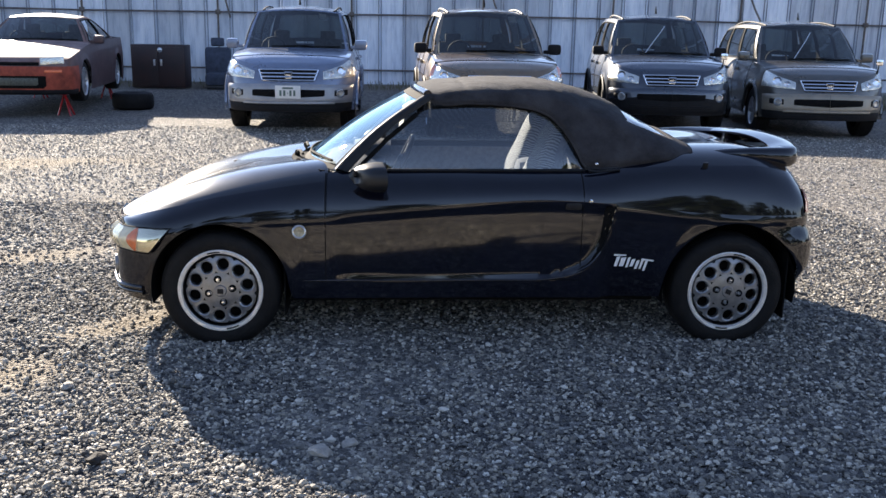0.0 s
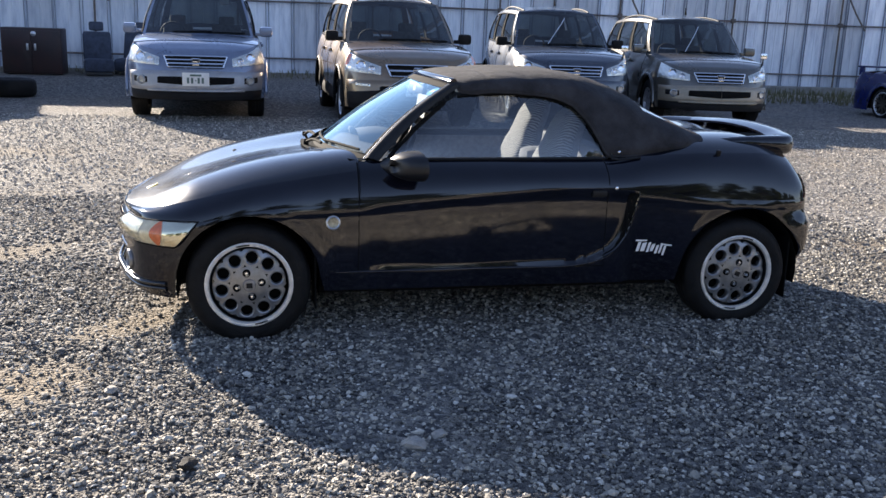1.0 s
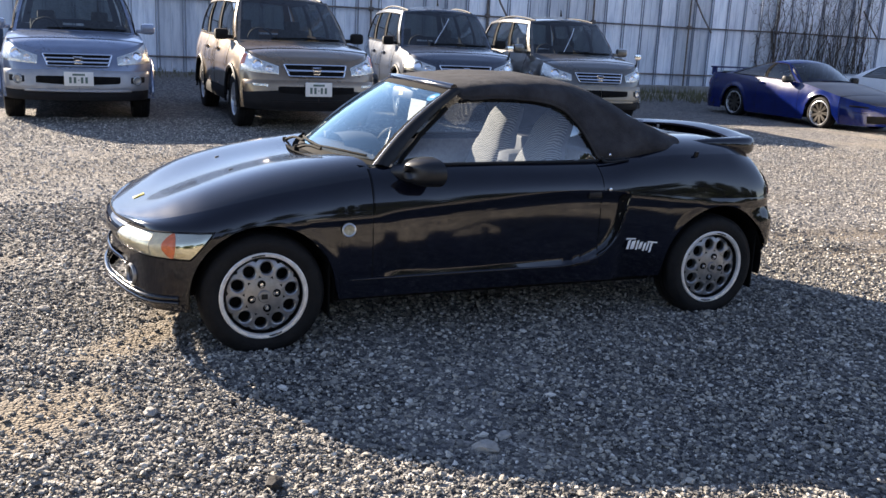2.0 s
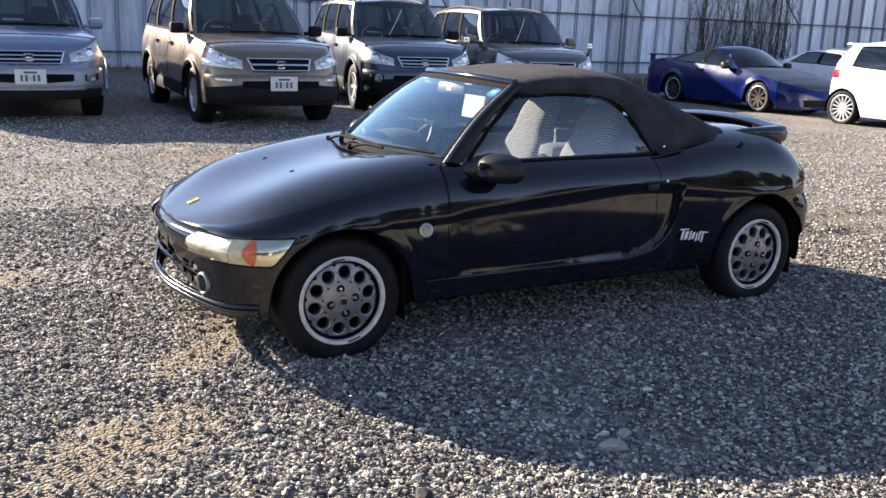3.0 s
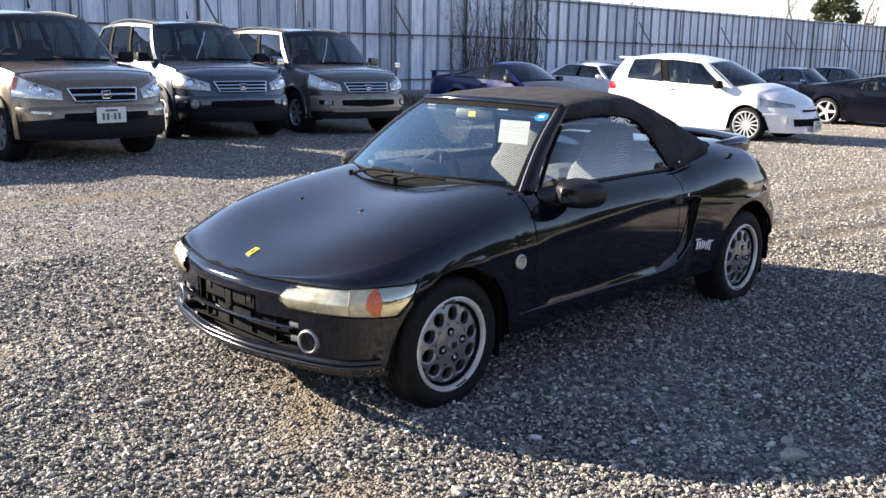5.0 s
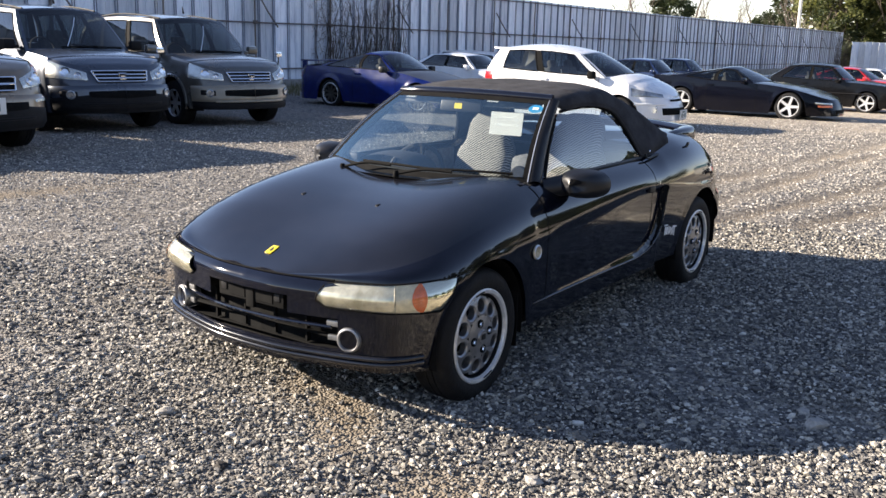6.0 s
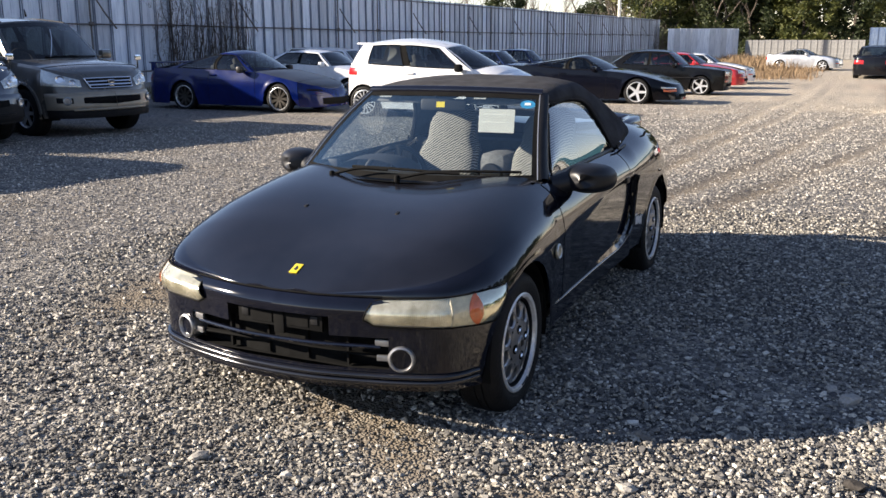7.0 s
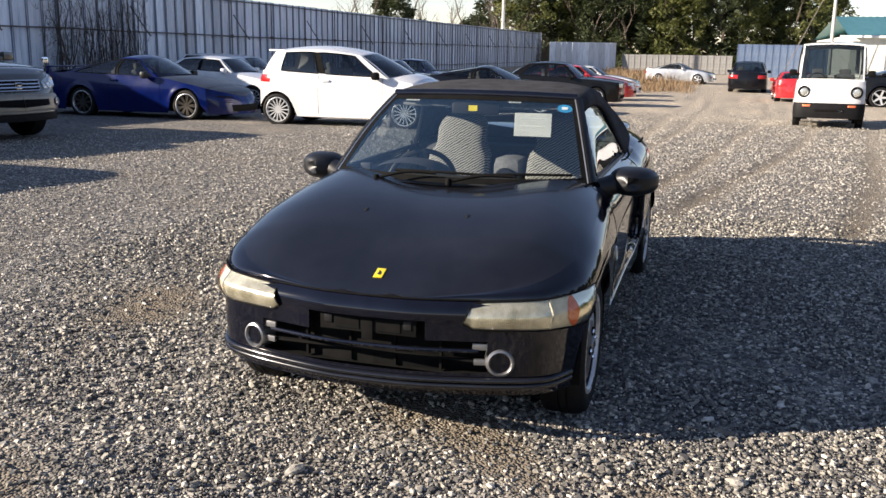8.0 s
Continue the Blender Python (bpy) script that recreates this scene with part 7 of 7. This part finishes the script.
def fence_run(name, label, a, b, height, material, base_z, posts=True, rail=(0.35, 1.60, 2.85), width=0.56):
    a, b = Vector((*a, 0)), Vector((*b, 0))
    d = (b - a).normalized()
    turn = math.degrees(math.atan2(d.y, d.x))
    root = thing(name, label, "fence", pose(a.x, a.y, 0, 0, 0, turn))
    root["kind"] = "structure"
    me = sheet_mesh("sheet", height, width * 1.03)
    me.materials.append(material)
    # two dark bars at each joint, standing in for the channel's shade
    rib = mesh_of("rib", *join(box(-0.038, -0.022, -0.034, -0.004, 0, height), box(0.024, 0.040, -0.034, -0.004, 0, height)), M_RIB_SHADE, smooth=False)
    L = (b - a).length
    rr = random.Random(len(label))
    for k in range(int(L / width)):
        z = base_z(a.x + d.x * k * width, a.y + d.y * k * width)
        o = link("sheet", me, root, m=pose(k * width, rr.uniform(-0.006, 0.006), z + rr.uniform(-0.015, 0.015), rr.uniform(-0.3, 0.3), rr.uniform(-0.25, 0.25), 0))
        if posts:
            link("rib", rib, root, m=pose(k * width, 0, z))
    if posts:
        n = int(L / 3.0)
        for k in range(n + 1):
            z = base_z(a.x + d.x * k * 3, a.y + d.y * k * 3)
            part("post", tube([(k * 3.0, -0.085, z - 0.1), (k * 3.0, -0.085, z + height - 0.04)], 0.024, 6), M_RUST, root)
            if k % 2 == 1:
                part("brace", tube([(k * 3.0 + 0.1, -0.11, z + height * 0.80), (k * 3.0 + 0.22, -0.36, z + height * 0.64), (k * 3.0 + 0.36, -0.60, z + height * 0.50)], 0.022, 6), M_RUST, root)
            part("pipe_clamp", moved(box(-0.05, 0.05, -0.05, 0.05, -0.05, 0.05, 0.012), pose(k * 3.0, -0.095, z + rail[1])), M_RUST, root)
        for h in rail:
            line = [(k * 3.0, -0.125, base_z(a.x + d.x * k * 3, a.y + d.y * k * 3) + h + rr.uniform(-0.015, 0.015)) for k in range(n + 1)]
            part("rail_pipe", tube(line, 0.023, 6), M_RUST, root)
    return root


FENCE_Z = lambda x, y: 0.18 - 0.0035 * max(0.0, min(34.0, x - 6.0))
fence_run("steel_fence", "weathered white corrugated steel fence with pipe rails", (-24.0, 17.75), (82.4, 16.53), 2.95, M_FENCE, FENCE_Z)
fence_run("steel_fence_low", "lower weathered steel fence at the yard's corner", (82.8, 15.8), (86.5, 9.6), 2.75, M_FENCE, lambda x, y: -0.5, posts=False)
fence_run("board_fence", "low grey weathered sheet fence far off", (86.5, 9.4), (86.5, -1.0), 1.7, mat("weathered_grey_boards", (0.22, 0.215, 0.21), 0.8, second=(0.34, 0.335, 0.32), scale=5), lambda x, y: -0.5, posts=False)
fence_run("blue_fence", "pale blue steel sheet fence far off", (78.0, -1.0), (78.0, -20.0), 2.65, M_FENCE_BLUE, lambda x, y: -0.5, posts=False)
foot = [[(x, 17.77 - 0.0115 * (x + 24) + dy, FENCE_Z(x, 17) + dz) for dy, dz in ((-0.18, -0.5), (-0.18, 0.02), (-0.16, 0.04), (0.12, 0.04), (0.12, -0.5))] for x in range(-24, 84, 4)]
kerb = link("fence_footing", mesh_of("fence_footing", *grid(foot), M_CONCRETE))
tagged(kerb, "stained low concrete footing under the fence", "footing", kind="structure")

# dead climbers on the fence
M_VINE = mat("dead_vine", (0.045, 0.035, 0.03), 0.9, second=(0.11, 0.085, 0.065), scale=12)


def build_vine(x0, x1, seed, stems, label):
    rr = random.Random(seed)
    v = thing("dead_climber", label, "climbing plant", pose((x0 + x1) / 2, 17.60 - 0.0122 * ((x0 + x1) / 2 + 24), rise((x0 + x1) / 2, 17.3) - 0.02))
    w = (x1 - x0) / 2
    for k in range(stems):
        x, y = rr.uniform(-w, w), rr.uniform(-0.25, 0.12)
        path, z = [(x * 0.6, y, 0)], 0.0
        top = rr.uniform(1.6, 3.3) if rr.random() < 0.75 else rr.uniform(0.8, 1.6)
        while z < top:
            z += rr.uniform(0.15, 0.3)
            x += rr.uniform(-0.09, 0.09)
            y = max(-0.5, min(0.12, y + rr.uniform(-0.06, 0.06)))
            path.append((x, y, z))
        r0 = rr.uniform(0.006, 0.022)
        part("stem", tube(path, [r0 * (1 - 0.75 * i / len(path)) for i in range(len(path))], 5), M_VINE, v)
    twigs = []
    for k in range(stems * 7):
        p = Vector((rr.uniform(-w * 1.15, w * 1.15), rr.uniform(-0.35, 0.12), rr.uniform(0.3, 3.0)))
        q = [p]
        for _ in range(4):
            q.append(q[-1] + Vector((rr.uniform(-0.14, 0.14), rr.uniform(-0.06, 0.05), rr.uniform(-0.12, 0.16))))
        twigs.append(tube(q, [0.006, 0.005, 0.004, 0.003, 0.002], 3))
    part("twig_tangle", join(*twigs), M_VINE, v)["kind"] = "stuff"


build_vine(17.4, 21.2, 4, 105, "dense leafless brown climber on the steel fence")
build_vine(79.0, 84.0, 9, 60, "leafless brown climber hanging over the fence")

# dry grass and weeds
M_STRAW = mat("dry_straw_grass", (0.15, 0.095, 0.055), 0.9, second=(0.31, 0.22, 0.125), scale=3)
M_WEED = mat("dull_weeds", (0.09, 0.095, 0.045), 0.9, second=(0.17, 0.15, 0.08), scale=5)


def grass(name, label, x0, x1, y0, y1, n, h, m, seed, clump=0.0):
    rr = random.Random(seed)
    V, F = [], []
    for _ in range(n):
        x, y = rr.uniform(x0, x1), rr.uniform(y0, y1)
        thick = noise.noise((x * 0.35, y * 0.5, seed)) + 0.6 * noise.noise((x * 1.1, y * 1.3, seed))
        edge = min(1.0, (x - x0) / 4, (y - y0) / 1.5, (y1 - y) / 1.5)
        if clump and thick + 1.2 * edge - 0.75 < clump * rr.uniform(-0.6, 0.6):
            continue
        a, hh, w = rr.uniform(0, 6.28), h * rr.uniform(0.35, 1.0) * (1.0 + 0.7 * clump * thick), h * (0.035 if clump else 0.06)
        dx, dy = math.cos(a), math.sin(a)
        z = rise(x, y) - 0.01
        k = len(V)
        lx, ly = rr.uniform(-0.35, 0.35) * hh, rr.uniform(-0.35, 0.35) * hh
        V += [(x - dx * w, y - dy * w, z), (x + dx * w, y + dy * w, z), (x + lx * 0.4 + dx * w * 0.7, y + ly * 0.4 + dy * w * 0.7, z + hh * 0.6), (x + lx * 0.4 - dx * w * 0.7, y + ly * 0.4 - dy * w * 0.7, z + hh * 0.6), (x + lx, y + ly, z + hh)]
        F += [(k, k + 1, k + 2, k + 3), (k + 3, k + 2, k + 4)]
    tagged(link(name, mesh_of(name, V, F, m, False)), label, "grass", kind="stuff")


grass("dry_grass", "tall straw-coloured dry grass by the far fence", 50, 85, 2.2, 11.0, 15000, 0.55, M_STRAW, 3, 1.0)
grass("dry_grass", "short straw-coloured grass round the far coupe", 40.0, 57, 0.9, 8.0, 9000, 0.35, M_STRAW, 8, 1.0)
grass("weeds", "dull low weeds along the fence footing", 8.5, 34, 14.6, 17.5, 5000, 0.22, M_WEED, 5)
grass("weeds", "sparse low weeds along the fence footing", -12, 8.5, 15.8, 17.4, 1500, 0.14, M_WEED, 6)


# ---------------------------------------------------------------- trees, poles, shed
M_BARK = mat("grey_brown_bark", (0.12, 0.095, 0.075), 0.9, var=0.35, scale=6, bump=0.5, bscale=20)


def leaf_mat(name, a, b):
    m = mat(name, a, 0.65)
    t = m.node_tree
    ge = t.nodes.new("ShaderNodeNewGeometry")
    r = t.nodes.new("ShaderNodeValToRGB")
    r.color_ramp.elements[0].color, r.color_ramp.elements[1].color = (*a, 1), (*b, 1)
    t.links.new(ge.outputs["Random Per Island"], r.inputs["Fac"])
    t.links.new(r.outputs["Color"], t.nodes["Principled BSDF"].inputs["Base Color"])
    tl, mx = t.nodes.new("ShaderNodeBsdfTranslucent"), t.nodes.new("ShaderNodeMixShader")
    mx.inputs[0].default_value = 0.4
    t.links.new(r.outputs["Color"], tl.inputs[0])
    t.links.new(t.nodes["Principled BSDF"].outputs[0], mx.inputs[1])
    t.links.new(tl.outputs[0], mx.inputs[2])
    t.links.new(mx.outputs[0], t.nodes["Material Output"].inputs[0])
    return m


M_LEAF_DARK = leaf_mat("dark_evergreen_leaves", (0.018, 0.030, 0.011), (0.062, 0.078, 0.026))
M_LEAF_BAMBOO = leaf_mat("yellow_green_bamboo_leaves", (0.05, 0.065, 0.018), (0.18, 0.19, 0.055))


def crown_mesh(name, h, w, seed, n, leaf, m, low=0.12, pointed=0.0):
    """Leaves gathered in clumps round an uneven crown."""
    rr = random.Random(seed)
    clumps = []
    for _ in range(int(h * 9)):
        t = rr.uniform(low, 1.0)
        rad = w * (math.sin(math.pi * min(1, (t - low) / (1 - low) * 0.82 + 0.16)) ** 0.7) * (1 - pointed * t)
        a = rr.uniform(0, 6.283)
        q = rad * rr.uniform(0.35, 1.05)
        clumps.append((q * math.cos(a), q * math.sin(a), t * h, rr.uniform(0.45, 1.0) * w * 0.34))
    V, F = [], []
    for k in range(n):
        cx, cy, cz, cr = clumps[k % len(clumps)]
        d = Vector((rr.gauss(0, 1), rr.gauss(0, 1), rr.gauss(0, 0.8))).normalized() * cr * rr.random() ** 0.4
        p = Vector((cx, cy, cz)) + d
        u = Vector((rr.uniform(-1, 1), rr.uniform(-1, 1), rr.uniform(-0.8, 0.5))).normalized()
        v = u.cross(Vector((rr.uniform(-1, 1), rr.uniform(-1, 1), rr.uniform(-1, 1)))).normalized()
        L = leaf * rr.uniform(0.6, 1.4)
        i = len(V)
        V += [p - u * L, p + v * L * 0.32 - u * L * 0.1, p + u * L, p - v * L * 0.32 + u * L * 0.1]
        F.append((i, i + 1, i + 2, i + 3))
    return mesh_of(name, V, F, m, False)


def limbs(h, w, seed, levels=3, r0=0.18):
    rr = random.Random(seed)
    out = []

    def grow(p, d, length, r, lev):
        q = [p]
        for _ in range(4):
            d = (d + Vector((rr.uniform(-0.2, 0.2), rr.uniform(-0.2, 0.2), rr.uniform(-0.05, 0.15)))).normalized()
            q.append(q[-1] + d * length / 4)
        out.append(tube(q, [r * (1 - 0.14 * i) for i in range(5)], 6 if lev > 1 else 4, False))
        if lev == 0:
            return
        for _ in range(3 if lev > 1 else 4):
            k = rr.choice((2, 3, 4))
            nd = (d + Vector((rr.uniform(-1, 1), rr.uniform(-1, 1), rr.uniform(0.0, 0.7)))).normalized()
            grow(q[k], nd, length * rr.uniform(0.5, 0.75), r * 0.5, lev - 1)
    grow(Vector((0, 0, -0.2)), Vector((0, 0, 1)), h * 0.42, r0, levels)
    return join(*out)


def build_trees():
    kinds = []
    for i, (h, w, m, pt) in enumerate(((13, 2.9, M_LEAF_DARK, 0.35), (15, 3.2, M_LEAF_DARK, 0.5), (14, 2.4, M_LEAF_BAMBOO, 0.2), (12, 2.6, M_LEAF_BAMBOO, 0.1), (11, 3.0, M_LEAF_DARK, 0.1))):
        kinds.append((mesh_of("trunk", *limbs(h, w, 20 + i, 2, 0.22), M_BARK), crown_mesh("crown", h, w, 40 + i, 6500, 0.25, m, 0.04, pt), "dark evergreen tree behind the far fence" if m is M_LEAF_DARK else "sunlit yellow-green bamboo clump behind the far fence", h))
    rr = random.Random(12)
    spots = []
    for k in range(15):
        y = 21.5 - k * 2.1
        spots.append((rr.uniform(91, 97), y + rr.uniform(-0.6, 0.6), rr.uniform(0.8, 1.1)))
    for k in range(9):
        spots.append((rr.uniform(101, 112), 24 - k * 4.2 + rr.uniform(-1, 1), rr.uniform(1.0, 1.35)))
    for k, (x, y, sc) in enumerate(spots):
        tr, cr, label, h = kinds[(2, 0, 3, 2, 1, 3, 4, 2, 3)[k % 9]]
        t = thing("tree", label, "tree", pose(x, y, -0.6, 0, 0, rr.uniform(0, 360)) @ Matrix.Diagonal((sc, sc, sc, 1)), "trees behind the yard")
        link("trunk", tr, t)
        link("crown", cr, t)
    # the yard's open side, behind the viewer
    # never seen; added so paint reflects a dark band and low sky is blocked
    back_kinds = [(mesh_of("trunk", *limbs(13, 2.9, 31 + i, 1, 0.22), M_BARK), crown_mesh("crown", 13, 3.0, 51 + i, 1300, 0.75, M_LEAF_DARK, 0.04, 0.3), "", 13) for i in range(2)]
    for k in range(30):
        spots_x, spots_y = -38 + k * 3.6 + rr.uniform(-1, 1), -27 + rr.uniform(-3, 3) - 0.1 * abs(k - 12)
        tr, cr, label, h = back_kinds[k % 2]
        t = thing("tree", "unseen dark evergreen tree added along the yard's open side", "tree", pose(spots_x, spots_y, 0, 0, 0, rr.uniform(0, 360)) @ Matrix.Diagonal((0.75, 0.75, 0.62, 1)), "trees behind the yard")
        link("trunk", tr, t)
        link("crown", cr, t)
    # one round evergreen and bare trees just behind the long fence
    bush = crown_mesh("crown", 4.9, 1.9, 77, 5200, 0.16, M_LEAF_DARK, 0.25)
    for x, y, sc in ((52.8, 20.2, 1.0), (80, 22.5, 0.9)):
        t = thing("tree", "round dark evergreen tree behind the steel fence", "tree", pose(x, y, 0) @ Matrix.Diagonal((sc, sc, sc, 1)), "trees behind the yard")
        link("trunk", mesh_of("trunk", *limbs(4.5, 1.5, 8, 2, 0.12), M_BARK), t)
        link("crown", bush, t)
    bare = [mesh_of("trunk", *limbs(9.0, 3, 61 + i, 4, 0.15), M_BARK) for i in range(3)]
    for k, (x, y, sc) in enumerate(((47, 20.5, 0.8), (49, 22.5, 0.6), (58, 20.9, 0.8), (64, 22.5, 1.0), (70, 21.0, 0.9), (34, 21.5, 0.75), (75, 19.5, 0.7), (80, 20.0, 0.75), (86, 23.0, 0.8), (92, 20.0, 0.85), (61, 19.6, 0.6), (67, 19.8, 0.55))):
        t = thing("bare_tree", "leafless winter tree behind the steel fence", "tree", pose(x, y, 0, 0, 0, k * 77) @ Matrix.Diagonal((sc, sc, sc, 1)), "bare trees behind the fence")
        link("trunk", bare[k % 3], t)


build_trees()

M_POLE = mat("pale_concrete_pole", (0.55, 0.54, 0.50), 0.8, var=0.15, scale=4)
for x, y, h, r in ((78, 19.2, 9.5, 0.17), (64, -6.9, 9.0, 0.13)):
    p = thing("utility_pole", "pale concrete utility pole", "pole", pose(x, y, -0.5), "utility poles")
    part("shaft", tube([(0, 0, -0.2), (0, 0, h)], [r, r * 0.7], 10), M_POLE, p)
    if y < 0:
        part("stay", tube([(0, 0.02, h * 0.8), (-0.6, 3.2, 0)], 0.025, 4), M_RUST, p)


def build_shed():
    """Long white building with a teal metal roof."""
    b = thing("shed", "long white shed with teal corrugated metal roof", "building", pose(66, -8.3, -0.5) @ Matrix.Diagonal((1, 1, 1.02, 1)))
    part("wall", box(0, 26, -16, 0, 0, 3.15, 0.02), mat("cream_wall", (0.72, 0.71, 0.66), 0.7, var=0.08, scale=1.5), b)
    m = mat("teal_metal_roof", (0.05, 0.20, 0.22), 0.45, 0.2, second=(0.09, 0.26, 0.28), scale=2)
    roof = [[(-0.5, -16.5 + k * 0.25, 3.12 + (0.03 if k % 2 else 0)) for k in range(68)], [(9.0, -16.5 + k * 0.25, 4.7 + (0.03 if k % 2 else 0)) for k in range(68)], [(27, -16.5 + k * 0.25, 3.2) for k in range(68)]]
    part("roof", grid(roof), m, b)
    part("fascia", box(-0.55, -0.45, -16.5, 0.75, 2.98, 3.14, 0.01), M_WHITE, b)
    for y in (-4, -9):
        part("window", box(-0.04, 0.02, y - 0.8, y + 0.8, 1.0, 2.1, 0.01), M_GLASS_DARK, b)


build_shed()


# ---------------------------------------------------------------- things by the fence
def lying_tyre(x, y):
    t = thing("loose_tyre", "old black tyre lying flat on the ground", "tyre", pose(x, y, rise(x, y)))
    prof = [(0.20, 0.02), (0.26, 0.0), (0.31, 0.015), (0.335, 0.05), (0.34, 0.14), (0.335, 0.23), (0.31, 0.265), (0.26, 0.28), (0.20, 0.26), (0.19, 0.14), (0.20, 0.02)]
    part("tyre_body", revolve(prof, 32, 'z'), M_RUBBER, t)
    part("rim", revolve([(0.2, 0.22), (0.17, 0.2), (0.10, 0.12), (0.0001, 0.12)], 24, 'z'), M_GREY_ALLOY, t)


lying_tyre(-3.5, 11.85)


def cabinet(x, y):
    c = thing("steel_cabinet", "dark maroon steel cabinet standing by the fence", "cabinet", pose(x, y, rise(x, y)))
    m = mat("dark_maroon_steel", (0.018, 0.012, 0.013), 0.5, second=(0.035, 0.014, 0.014), scale=3)
    body = part("cabinet_body", box(-0.55, 0.55, -0.3, 0.3, 0, 0.88, 0.02), m, c)
    for k in range(2):
        d = part("cabinet_door", box(-0.53 + k * 0.535, -0.005 + k * 0.535, -0.32, -0.302, 0.05, 0.83, 0.008), m, c)
        part("handle", box(-0.09 + k * 0.14, -0.05 + k * 0.14, -0.345, -0.32, 0.45, 0.58, 0.006), M_SILVER, d)
    part("cabinet_badge", moved(revolve([(0.0001, -0.01), (0.04, -0.008), (0.05, 0.0)], 16), pose(0.05, -0.325, 0.77)), M_SILVER, c)


cabinet(-3.95, 15.9)


def old_seat(x, y, turn):
    c = thing("car_seat", "old dark blue car seat standing against the fence", "seat", pose(x, y, rise(x, y), 0, 0, turn), "old car seats")
    m = mat("worn_blue_cloth", (0.05, 0.06, 0.085), 0.9, var=0.3, scale=12, bump=0.3, bscale=80)
    part("cushion", box(-0.28, 0.28, -0.3, 0.25, 0.06, 0.32, 0.08), m, c)
    part("backrest", moved(box(-0.27, 0.27, -0.08, 0.08, 0, 0.62, 0.07), pose(0, 0.28, 0.24, -14, 0, 0)), m, c)
    part("headrest", moved(box(-0.14, 0.14, -0.05, 0.05, 0.64, 0.82, 0.04), pose(0, 0.28, 0.24, -14, 0, 0)), m, c)
    part("slide_rail", box(-0.25, 0.25, -0.28, 0.22, 0, 0.06, 0.01), M_DARK_STEEL, c)


M_DARK_STEEL = mat("dark_steel", (0.05, 0.05, 0.05), 0.5, 0.5, var=0.2)
old_seat(-2.75, 15.8, 10)
old_seat(-2.15, 16.1, -14)

for k, (x, y, r, dark) in enumerate(((-0.20, -1.15, 0.030, True), (0.505, -1.125, 0.036, False), (0.60, -1.06, 0.026, False), (-0.50, -0.53, 0.026, False), (-0.86, 0.78, 0.027, False), (-1.02, 0.30, 0.022, True))):
    lone_stone(x, y, r, k + 1, dark)
